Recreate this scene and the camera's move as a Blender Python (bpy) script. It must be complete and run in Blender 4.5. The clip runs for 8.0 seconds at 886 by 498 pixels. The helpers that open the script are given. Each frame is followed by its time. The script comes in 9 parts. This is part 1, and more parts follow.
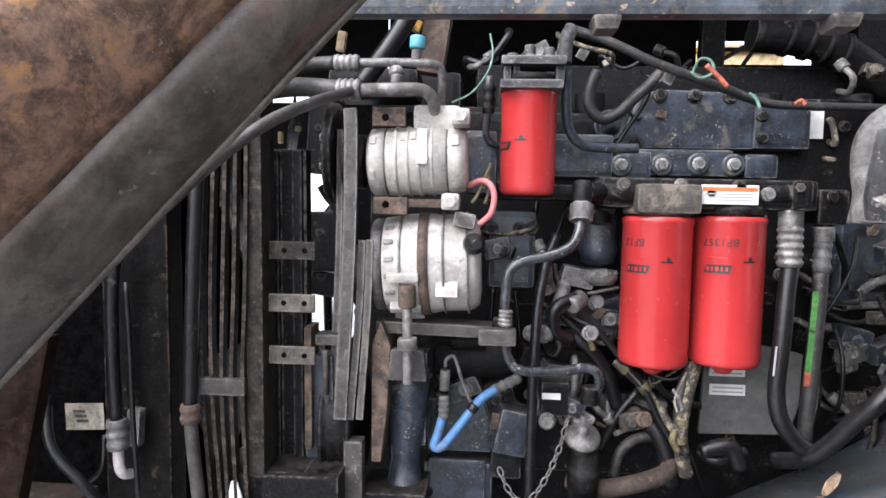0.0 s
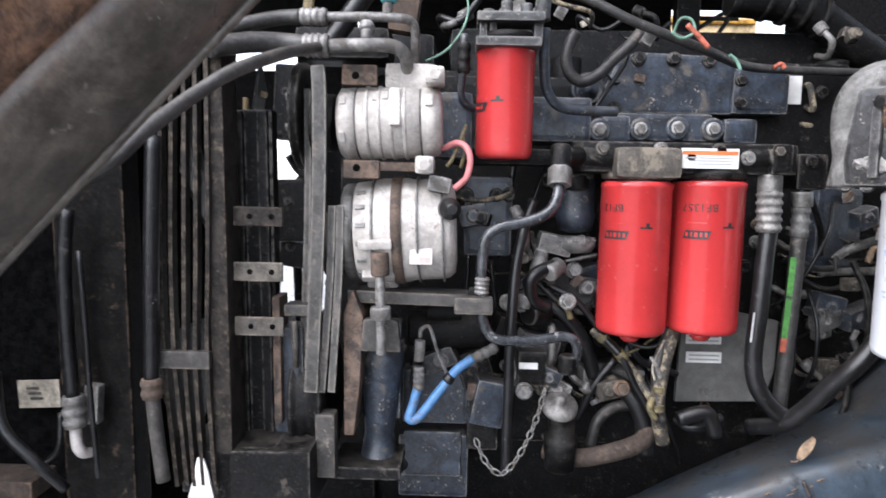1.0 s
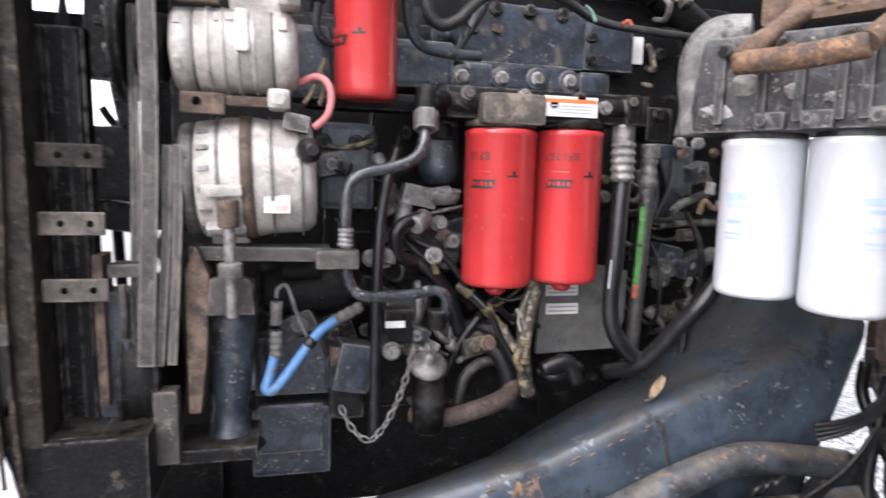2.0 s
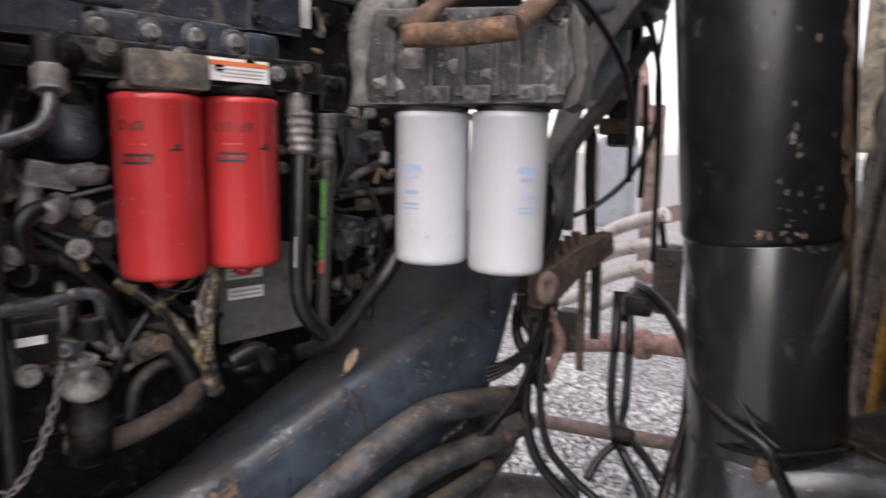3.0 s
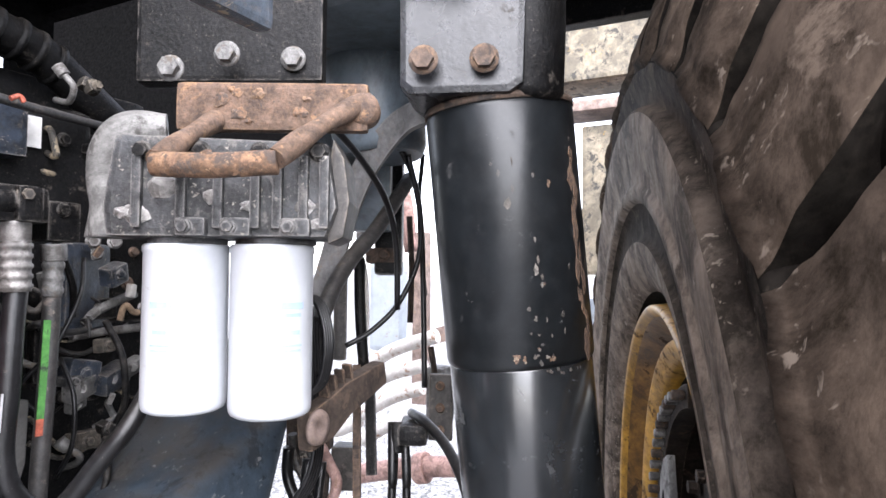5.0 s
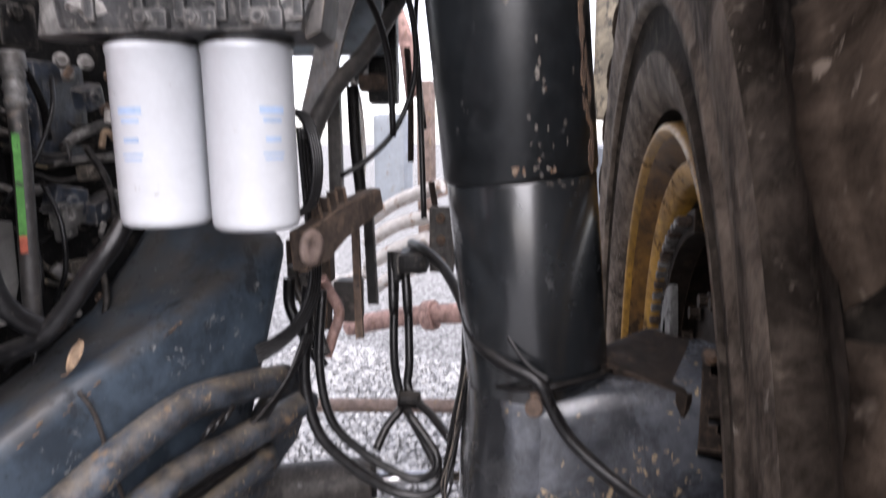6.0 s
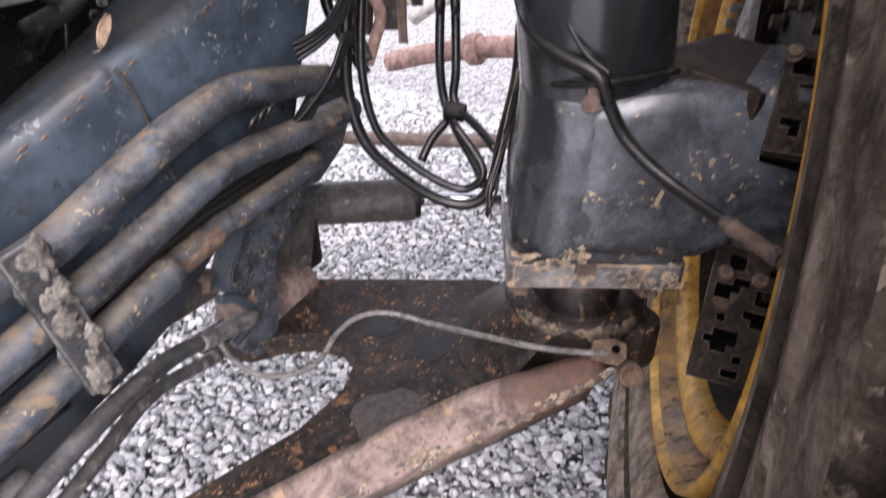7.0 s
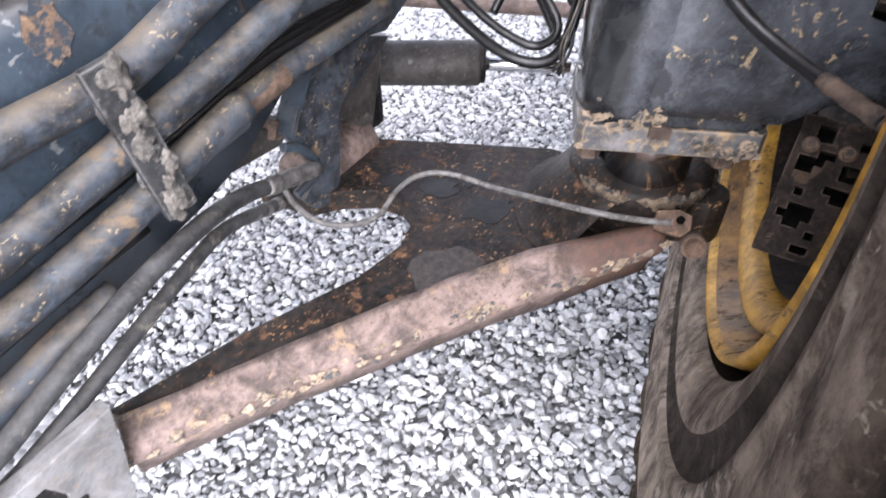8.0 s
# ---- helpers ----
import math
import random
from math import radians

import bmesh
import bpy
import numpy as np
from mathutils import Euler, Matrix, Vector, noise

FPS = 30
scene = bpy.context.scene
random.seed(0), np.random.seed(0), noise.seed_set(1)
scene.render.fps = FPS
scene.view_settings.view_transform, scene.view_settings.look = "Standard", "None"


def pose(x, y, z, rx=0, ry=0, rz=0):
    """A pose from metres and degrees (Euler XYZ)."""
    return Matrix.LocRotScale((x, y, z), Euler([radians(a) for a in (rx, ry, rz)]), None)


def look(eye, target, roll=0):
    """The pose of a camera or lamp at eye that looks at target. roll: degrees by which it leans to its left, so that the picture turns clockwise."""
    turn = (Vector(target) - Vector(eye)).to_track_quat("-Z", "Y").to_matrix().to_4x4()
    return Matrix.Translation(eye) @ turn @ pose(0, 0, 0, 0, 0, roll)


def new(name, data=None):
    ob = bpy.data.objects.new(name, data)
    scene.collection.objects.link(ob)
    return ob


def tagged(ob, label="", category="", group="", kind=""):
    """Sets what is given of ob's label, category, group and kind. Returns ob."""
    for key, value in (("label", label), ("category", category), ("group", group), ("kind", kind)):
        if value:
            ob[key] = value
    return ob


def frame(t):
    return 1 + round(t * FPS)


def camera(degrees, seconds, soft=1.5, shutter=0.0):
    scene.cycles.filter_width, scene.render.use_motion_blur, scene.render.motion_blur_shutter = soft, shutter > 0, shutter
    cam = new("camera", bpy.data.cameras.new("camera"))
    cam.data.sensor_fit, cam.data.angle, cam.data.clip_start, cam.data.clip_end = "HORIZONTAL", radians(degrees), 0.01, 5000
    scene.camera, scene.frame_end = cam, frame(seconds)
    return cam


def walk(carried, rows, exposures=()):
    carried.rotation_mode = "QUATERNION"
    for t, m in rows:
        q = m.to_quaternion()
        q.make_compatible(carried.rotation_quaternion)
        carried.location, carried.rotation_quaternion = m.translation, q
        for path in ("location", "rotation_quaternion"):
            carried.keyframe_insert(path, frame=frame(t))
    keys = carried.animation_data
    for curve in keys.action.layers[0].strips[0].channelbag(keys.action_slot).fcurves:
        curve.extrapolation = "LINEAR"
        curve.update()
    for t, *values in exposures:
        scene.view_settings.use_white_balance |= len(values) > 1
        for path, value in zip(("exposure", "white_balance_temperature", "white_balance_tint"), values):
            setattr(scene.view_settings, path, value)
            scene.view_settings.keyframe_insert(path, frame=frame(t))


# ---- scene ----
cam = camera(70.5, 8.0, 1.55, 0.4)
PATH = [
    (0, (-0.011, -0.014, 2.013), (-0.151, 1.978, 1.895), 1.3),
    (0.5, (-0.008, -0.006, 2.009), (-0.156, 1.986, 1.905), 1.2),
    (1, (-0.016, 0.022, 1.993), (-0.066, 2.012, 1.805), 1.2),
    (2.5, (-0.059, 0.134, 1.923), (0.824, 1.908, 1.654), 1.4),
    (3, (-0.027, 0.162, 1.948), (1.310, 1.614, 1.629), 1.1),
    (3.5, (-0.020, 0.165, 1.962), (1.563, 1.334, 1.604), 1.1),
    (4, (0.001, 0.169, 1.986), (1.711, 1.189, 1.802), 0.9),
    (4.2, (-0.015, 0.176, 1.999), (1.742, 1.125, 1.878), 0.9),
    (5.3, (0.023, 0.170, 1.945), (1.793, 1.096, 2.042), 0.4),
    (5.5, (0.035, 0.171, 1.932), (1.806, 1.100, 1.950), 0.3),
    (6, (0.064, 0.173, 1.876), (1.799, 1.108, 1.536), -0.5),
    (6.5, (0.069, 0.189, 1.808), (1.686, 1.100, 1.062), -1.0),
    (7, (0.074, 0.195, 1.768), (1.511, 1.107, 0.718), -0.7),
    (7.5, (0.066, 0.197, 1.743), (1.360, 1.096, 0.511), -0.6),
    (8, (0.040, 0.199, 1.720), (1.209, 1.120, 0.384), -0.7),
]
EXPOSURES = [(0, 2.2, 6280, 14), (0.5, 2.2, 6180, 13), (1.0, 2.2, 6180, 13), (2.5, 2.08, 6650, 19), (3.0, 1.2, 6850, 20), (3.4, 1.12, 6850, 20), (4.0, 1.6, 6700, 20), (4.8, 2.3, 6300, 16), (5.5, 2.85, 6250, 15), (6.0, 1.72, 6500, 19), (6.5, 1.92, 6600, 21), (7.0, 2.1, 6550, 21), (8, 2.42, 6200, 17)]
walk(cam, [(t, look(eye, target, roll)) for t, eye, target, roll in PATH], EXPOSURES)

# ---- daylight ----
world = bpy.data.worlds.new("yard_sky")
scene.world = world
world.use_nodes = True
wn = world.node_tree
sky = wn.nodes.new("ShaderNodeTexSky")
sky.sky_type = 'NISHITA'
sky.sun_disc = False
sky.sun_elevation, sky.sun_rotation = radians(47), radians(235)
sky.air_density, sky.dust_density = 1.0, 1.2
wn.nodes["Background"].inputs[1].default_value = 0.15
pale = wn.nodes.new("ShaderNodeHueSaturation")  # thin high cloud
pale.inputs["Saturation"].default_value = 0.35
wn.links.new(sky.outputs[0], pale.inputs["Color"])
wn.links.new(pale.outputs[0], wn.nodes["Background"].inputs[0])
sun = new("sun", bpy.data.lights.new("sun", 'SUN'))
sun.data.energy, sun.data.angle, sun.data.color = 2.15, radians(80), (1.0, 0.985, 0.965)
sun.matrix_world = look((-3.9, -2.6, 6.6), (0.6, 0.6, 0.6))


# ---- materials ----
def surface(name, base, other=None, scale=30.0, rough=0.6, metal=0.0, bump=0.25, dirt=None, dirty=0.0,
            dirt_scale=6.0, mix=0.5, gloss_var=0.12, coat=0.0, up_dust=0.0, spec=0.5, mottle=0.45,
            worn=None, wear=0.0, grit=None, grit_amount=0.0, up_tint=(0.19, 0.165, 0.14)):
    """Two-scale colour variation, blotches of dirt or rust, dust on upward faces, rubbed edges, grit, fine relief."""
    scale, dirt_scale = scale * 1.9, dirt_scale * 1.9
    m = bpy.data.materials.new(name)
    m.use_nodes = True
    t, b = m.node_tree, m.node_tree.nodes["Principled BSDF"]
    N, L = t.nodes.new, t.links.new
    co = N("ShaderNodeTexCoord").outputs["Object"]
    info = N("ShaderNodeObjectInfo")
    shift = N("ShaderNodeVectorMath")
    shift.operation = 'ADD'
    L(co, shift.inputs[0])
    L(info.outputs["Random"], shift.inputs[1])
    co = shift.outputs[0]

    def tex(s, detail=6.0, r=0.6, distort=0.0):
        n = N("ShaderNodeTexNoise")
        n.inputs["Scale"].default_value, n.inputs["Detail"].default_value = s, detail
        n.inputs["Roughness"].default_value, n.inputs["Distortion"].default_value = r, distort
        L(co, n.inputs["Vector"])
        return n.outputs["Fac"]

    def ramp(fac, lo, hi):
        n = N("ShaderNodeMapRange")
        n.inputs[1].default_value, n.inputs[2].default_value = lo, hi
        L(fac, n.inputs[0])
        return n.outputs[0]

    def blend(fac, a, c):
        n = N("ShaderNodeMix")
        n.data_type = 'RGBA'
        L(fac, n.inputs[0])
        for sock, v in ((n.inputs[6], a), (n.inputs[7], c)):
            if isinstance(v, tuple):
                sock.default_value = (*v, 1)
            else:
                L(v, sock)
        return n.outputs[2]

    fine, big = tex(scale, 8.0, 0.68), tex(scale * 0.2, 8.0, 0.68)
    if other is None:
        other = tuple(c * 0.72 for c in base)
    col = blend(ramp(fine, 0.5 - mix * 0.26, 0.5 + mix * 0.26), base, other)
    col = blend(ramp(big, 0.46, 0.62), col, tuple(0.35 * a + 0.65 * c * 0.85 for a, c in zip(base, other)))
    tone = N("ShaderNodeMapRange")
    tone.inputs[1].default_value, tone.inputs[2].default_value = 0.42, 0.58
    tone.inputs[3].default_value, tone.inputs[4].default_value = 1.0 - mottle, 1.0 + mottle * 0.8
    L(tex(scale * 0.55, 12.0, 0.78, 0.4), tone.inputs[0])
    shade = N("ShaderNodeVectorMath")
    shade.operation = 'MULTIPLY'
    L(col, shade.inputs[0])
    L(tone.outputs[0], shade.inputs[1])
    col = shade.outputs[0]
    rsock = None
    if dirt:
        spots = tex(dirt_scale, 10.0, 0.72, 0.3)
        edge = 0.66 - dirty * 0.42
        fac = ramp(spots, edge - 0.01, edge + 0.055)
        dust = N("ShaderNodeMath")
        dust.operation = 'MULTIPLY'
        L(ramp(tex(scale * 3.1, 5.0, 0.75), 0.50, 0.68), dust.inputs[0])
        dust.inputs[1].default_value = min(0.55, dirty * 1.6)
        col = blend(dust.outputs[0], col, dirt)
        col = blend(fac, col, dirt)
        rsock = fac
    if up_dust:
        geo = N("ShaderNodeNewGeometry")
        sep = N("ShaderNodeSeparateXYZ")
        L(geo.outputs["Normal"], sep.inputs[0])
        up = ramp(sep.outputs[2], 0.25, 0.95)
        mul = N("ShaderNodeMath")
        mul.operation = 'MULTIPLY'
        L(up, mul.inputs[0])
        L(ramp(tex(scale * 0.6, 9.0, 0.7), 0.38, 0.60), mul.inputs[1])
        mul2 = N("ShaderNodeMath")
        mul2.operation = 'MULTIPLY'
        L(mul.outputs[0], mul2.inputs[0])
        mul2.inputs[1].default_value = up_dust
        col = blend(mul2.outputs[0], col, up_tint)
    if worn:
        soft = N("ShaderNodeBevel")
        soft.samples = 4
        soft.inputs["Radius"].default_value = 0.006
        flat = N("ShaderNodeNewGeometry")
        dot = N("ShaderNodeVectorMath")
        dot.operation = 'DOT_PRODUCT'
        L(soft.outputs[0], dot.inputs[0])
        L(flat.outputs["Normal"], dot.inputs[1])
        rub = N("ShaderNodeMath")
        rub.operation = 'MULTIPLY'
        L(ramp(dot.outputs["Value"], 0.995, 0.90), rub.inputs[0])
        L(ramp(tex(scale * 0.9, 6.0, 0.7), 0.60 - wear * 0.3, 0.72 - wear * 0.3), rub.inputs[1])
        col = blend(rub.outputs[0], col, worn)
    if grit:
        spot = N("ShaderNodeMath")
        spot.operation = 'MULTIPLY'
        L(ramp(tex(scale * 4.5, 3.0, 0.55, 0.6), 0.60, 0.655), spot.inputs[0])
        L(ramp(tex(scale * 0.8, 5.0, 0.65), 0.64 - grit_amount * 0.3, 0.70 - grit_amount * 0.3), spot.inputs[1])
        col = blend(spot.outputs[0], col, grit)
    L(col, b.inputs["Base Color"])
    rv = N("ShaderNodeMapRange")
    rv.inputs[3].default_value, rv.inputs[4].default_value = max(0.02, rough - gloss_var), min(1.0, rough + gloss_var)
    L(tex(scale * 0.5), rv.inputs[0])
    if rsock:
        mx = N("ShaderNodeMix")
        L(rsock, mx.inputs[0])
        L(rv.outputs[0], mx.inputs[2])
        mx.inputs[3].default_value = 0.9
        L(mx.outputs[0], b.inputs["Roughness"])
        if metal:
            mm = N("ShaderNodeMath")
            mm.operation = 'MULTIPLY_ADD'
            L(rsock, mm.inputs[0])
            mm.inputs[1].default_value, mm.inputs[2].default_value = -metal, metal
            L(mm.outputs[0], b.inputs["Metallic"])
    else:
        L(rv.outputs[0], b.inputs["Roughness"])
        b.inputs["Metallic"].default_value = metal
    b.inputs["Coat Weight"].default_value = coat
    b.inputs["Coat Roughness"].default_value = 0.15
    b.inputs["Specular IOR Level"].default_value = spec
    if bump:
        bp = N("ShaderNodeBump")
        bp.inputs["Strength"].default_value, bp.inputs["Distance"].default_value = bump, 0.003
        L(tex(scale * 2.2, 8.0, 0.7), bp.inputs["Height"])
        L(bp.outputs[0], b.inputs["Normal"])
    return m


navy = surface("navy_engine_paint", (0.032, 0.042, 0.060), (0.015, 0.019, 0.026), 24, 0.32, 0, 0.4, (0.085, 0.076, 0.066), 0.17, 12, up_dust=0.45, spec=0.5, mottle=0.55, worn=(0.21, 0.20, 0.19), wear=0.6, grit=(0.24, 0.21, 0.18), grit_amount=0.4)
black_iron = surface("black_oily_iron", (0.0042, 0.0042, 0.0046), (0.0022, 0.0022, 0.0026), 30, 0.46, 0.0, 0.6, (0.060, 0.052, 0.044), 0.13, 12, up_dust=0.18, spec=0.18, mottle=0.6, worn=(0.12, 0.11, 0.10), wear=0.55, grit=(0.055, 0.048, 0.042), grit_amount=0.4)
frame_paint = surface("blue_grey_frame_paint", (0.043, 0.060, 0.079), (0.031, 0.043, 0.058), 9, 0.40, 0, 0.3, (0.013, 0.018, 0.024), 0.22, 7, coat=0.12, up_dust=1.0, up_tint=(0.050, 0.044, 0.038), mottle=0.35, worn=(0.15, 0.11, 0.085), wear=0.45, grit=(0.17, 0.175, 0.175), grit_amount=0.3)
black_paint = surface("black_gloss_paint", (0.0065, 0.0078, 0.0090), (0.010, 0.0115, 0.013), 9, 0.31, 0, 0.10, (0.05, 0.05, 0.05), 0.07, 11, coat=0.0, spec=0.42, mottle=0.25, gloss_var=0.08, grit=(0.14, 0.135, 0.13), grit_amount=0.1)
knuckle_paint = surface("grey_black_knuckle_paint", (0.105, 0.112, 0.126), (0.048, 0.053, 0.062), 7, 0.24, 0, 0.7, (0.028, 0.031, 0.036), 0.22, 6, coat=0.6, mottle=0.5, worn=(0.30, 0.21, 0.12), wear=0.2, grit=(0.38, 0.29, 0.18), grit_amount=0.35)
black_gloss = surface("glossy_black_tube_paint", (0.010, 0.0115, 0.013), (0.014, 0.016, 0.018), 8, 0.26, 0, 0.05, (0.04, 0.04, 0.04), 0.05, 11, coat=0.5, spec=0.8, mottle=0.2, gloss_var=0.05)
knuckle_worn = surface("flaking_grey_tan_paint", (0.16, 0.162, 0.17), (0.095, 0.097, 0.10), 14, 0.42, 0, 0.5, (0.40, 0.28, 0.16), 0.19, 11, worn=(0.46, 0.33, 0.19), wear=0.6, grit=(0.40, 0.28, 0.16), grit_amount=0.4)
rust = surface("brown_rust", (0.085, 0.060, 0.047), (0.125, 0.084, 0.060), 22, 0.85, 0, 0.9, (0.040, 0.032, 0.028), 0.34, 12, worn=(0.21, 0.13, 0.08), wear=0.4)
rust_orange = surface("orange_scaly_rust", (0.27, 0.155, 0.085), (0.135, 0.080, 0.052), 34, 0.9, 0, 1.0, (0.075, 0.055, 0.045), 0.40, 18, grit=(0.42, 0.27, 0.15), grit_amount=0.3)
rust_plate = surface("rusted_steel_plate", (0.235, 0.128, 0.078), (0.130, 0.080, 0.058), 30, 0.75, 0, 0.6, (0.36, 0.19, 0.085), 0.21, 16, mottle=0.6, grit=(0.21, 0.20, 0.19), grit_amount=0.4)
pink_rust = surface("pale_pinkish_rust", (0.26, 0.195, 0.172), (0.185, 0.135, 0.115), 18, 0.75, 0, 0.6, (0.30, 0.215, 0.14), 0.20, 11, mottle=0.35, grit=(0.12, 0.085, 0.07), grit_amount=0.2)
grime = surface("greasy_black_grime", (0.019, 0.0155, 0.013), (0.007, 0.006, 0.0055), 13, 0.5, 0, 0.9, (0.125, 0.064, 0.034), 0.19, 9, spec=0.3, mottle=0.7, grit=(0.26, 0.145, 0.07), grit_amount=0.45)
dull_plate = surface("dusty_grey_brown_plate", (0.058, 0.052, 0.047), (0.030, 0.027, 0.025), 16, 0.6, 0.0, 0.4, (0.125, 0.11, 0.095), 0.17, 14, worn=(0.18, 0.15, 0.12), wear=0.5, grit=(0.17, 0.15, 0.125), grit_amount=0.25)
rubber = surface("black_rubber_hose", (0.0055, 0.0055, 0.006), (0.009, 0.009, 0.010), 40, 0.32, 0, 0.2, (0.05, 0.045, 0.04), 0.06, 16, up_dust=0.10, spec=0.42, grit=(0.12, 0.11, 0.10), grit_amount=0.2)
dusty_rubber = surface("dusty_hose_rubber", (0.030, 0.029, 0.028), (0.018, 0.017, 0.017), 30, 0.5, 0, 0.35, (0.12, 0.10, 0.085), 0.17, 12, up_dust=0.28, grit=(0.17, 0.15, 0.12), grit_amount=0.2)
belt_rubber = surface("grey_worn_belt_rubber", (0.060, 0.056, 0.052), (0.034, 0.032, 0.030), 26, 0.6, 0, 0.35, (0.12, 0.105, 0.09), 0.22, 14, worn=(0.20, 0.18, 0.155), wear=0.7)
aluminium = surface("cast_aluminium", (0.43, 0.40, 0.372), (0.36, 0.33, 0.305), 34, 0.40, 0.0, 0.5, (0.20, 0.165, 0.14), 0.09, 14, mottle=0.22, worn=(0.52, 0.50, 0.475), wear=0.5, grit=(0.13, 0.105, 0.09), grit_amount=0.3)
alloy_dull = surface("dull_cast_alloy", (0.20, 0.19, 0.18), (0.12, 0.114, 0.108), 30, 0.5, 0.3, 0.5, (0.075, 0.067, 0.060), 0.30, 13, worn=(0.36, 0.35, 0.34), wear=0.6)
crusty_iron = surface("crusted_black_casting", (0.040, 0.042, 0.045), (0.016, 0.016, 0.017), 18, 0.55, 0, 1.0, (0.125, 0.118, 0.11), 0.23, 11, mottle=0.6, worn=(0.21, 0.20, 0.19), wear=0.7, grit=(0.24, 0.22, 0.19), grit_amount=0.4)
pipe_paint = surface("dusty_blue_grey_pipe_paint", (0.050, 0.061, 0.076), (0.022, 0.027, 0.034), 13, 0.5, 0, 0.5, (0.16, 0.112, 0.072), 0.19, 7, up_dust=0.9, up_tint=(0.150, 0.124, 0.094), mottle=0.6, spec=0.35, grit=(0.26, 0.20, 0.13), grit_amount=0.45)
steel = surface("grey_zinc_steel", (0.16, 0.157, 0.152), (0.10, 0.097, 0.094), 60, 0.6, 0.2, 0.25, (0.10, 0.085, 0.07), 0.26, 24)
chrome = surface("bright_rod_chrome", (0.72, 0.72, 0.73), (0.6, 0.6, 0.6), 20, 0.16, 1.0, 0.03, mottle=0.08)
red_gloss = surface("red_enamel", (0.47, 0.037, 0.037), (0.43, 0.033, 0.034), 5, 0.22, 0, 0.02, (0.40, 0.08, 0.07), 0.05, 40, coat=0.25, gloss_var=0.05, mottle=0.08, spec=0.4)
white_gloss = surface("white_enamel", (0.56, 0.58, 0.61), (0.53, 0.55, 0.58), 5, 0.36, 0, 0.02, (0.36, 0.35, 0.34), 0.03, 30, gloss_var=0.05, mottle=0.05)
yellow = surface("dirty_yellow_paint", (0.44, 0.235, 0.026), (0.33, 0.165, 0.018), 9, 0.45, 0, 0.3, (0.075, 0.042, 0.016), 0.21, 9, mottle=0.4, spec=0.3, worn=(0.10, 0.06, 0.035), wear=0.7, grit=(0.06, 0.038, 0.018), grit_amount=0.45)
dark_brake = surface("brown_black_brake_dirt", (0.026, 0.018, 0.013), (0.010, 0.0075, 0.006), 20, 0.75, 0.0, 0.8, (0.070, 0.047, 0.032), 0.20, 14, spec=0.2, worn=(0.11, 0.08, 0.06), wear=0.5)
tyre_rubber = surface("dusty_brown_tyre_rubber", (0.064, 0.047, 0.035), (0.032, 0.024, 0.0185), 6, 0.9, 0, 0.7, (0.095, 0.072, 0.055), 0.19, 5, mottle=0.6, spec=0.02, worn=(0.19, 0.155, 0.122), wear=0.8, grit=(0.15, 0.12, 0.095), grit_amount=0.45)
tyre_side = surface("scuffed_brown_tyre_sidewall", (0.200, 0.158, 0.125), (0.092, 0.072, 0.058), 8, 0.75, 0, 1.0, (0.245, 0.204, 0.168), 0.20, 6, mottle=0.6, spec=0.05, grit=(0.28, 0.24, 0.20), grit_amount=0.3)
blue_hose = surface("blue_braided_hose", (0.07, 0.20, 0.40), (0.055, 0.145, 0.31), 50, 0.5, 0, 0.2, (0.10, 0.11, 0.13), 0.25, 20, mottle=0.08)
cyan_cap = surface("turquoise_plastic", (0.09, 0.34, 0.41), None, 20, 0.5, 0, 0.05, mottle=0.1)
pink_hose = surface("faded_red_cable", (0.50, 0.17, 0.17), (0.38, 0.12, 0.12), 30, 0.6, 0, 0.1, mottle=0.08)
green_band = surface("green_printed_band", (0.085, 0.27, 0.06), (0.05, 0.17, 0.04), 40, 0.6, 0, 0.05, (0.03, 0.035, 0.03), 0.25, 30, mottle=0.2)
orange_band = surface("red_taped_band", (0.40, 0.10, 0.06), None, 40, 0.6, 0, 0.05)
green_wire = surface("green_wire", (0.13, 0.24, 0.18), None, 40, 0.5, 0, 0.05)
ochre = surface("ochre_loom_tape", (0.17, 0.135, 0.055), (0.05, 0.043, 0.03), 60, 0.7, 0, 0.3)
label_white = surface("white_label_film", (0.78, 0.77, 0.75), (0.70, 0.69, 0.67), 20, 0.5, 0, 0.02, (0.45, 0.42, 0.38), 0.10, 30, mottle=0.08)
label_ivory = surface("ivory_label_film", (0.33, 0.29, 0.23), (0.25, 0.22, 0.175), 30, 0.6, 0, 0.05, (0.12, 0.10, 0.08), 0.2, 14)
label_faded = surface("faded_label_film", (0.50, 0.46, 0.44), (0.44, 0.40, 0.38), 30, 0.5, 0, 0.05, (0.30, 0.26, 0.23), 0.12, 30, mottle=0.15)
label_pink = surface("faded_pink_ink", (0.42, 0.25, 0.23), (0.46, 0.32, 0.30), 40, 0.6, 0, 0.0, mottle=0.15)
label_orange = surface("orange_label_ink", (0.72, 0.17, 0.05), None, 20, 0.5, 0, 0.0, mottle=0.08)
ink_black = surface("black_ink", (0.018, 0.015, 0.015), None, 20, 0.5, 0, 0.0, mottle=0.08)
ink_blue = surface("pale_blue_ink", (0.36, 0.47, 0.66), None, 20, 0.5, 0, 0.0, mottle=0.08)
ink_grey = surface("grey_ink", (0.42, 0.42, 0.43), None, 20, 0.5, 0, 0.0, mottle=0.08)
white_tube = surface("white_painted_tube", (0.74, 0.72, 0.70), (0.6, 0.56, 0.52), 18, 0.5, 0, 0.1, (0.32, 0.2, 0.13), 0.2, 14, mottle=0.08)
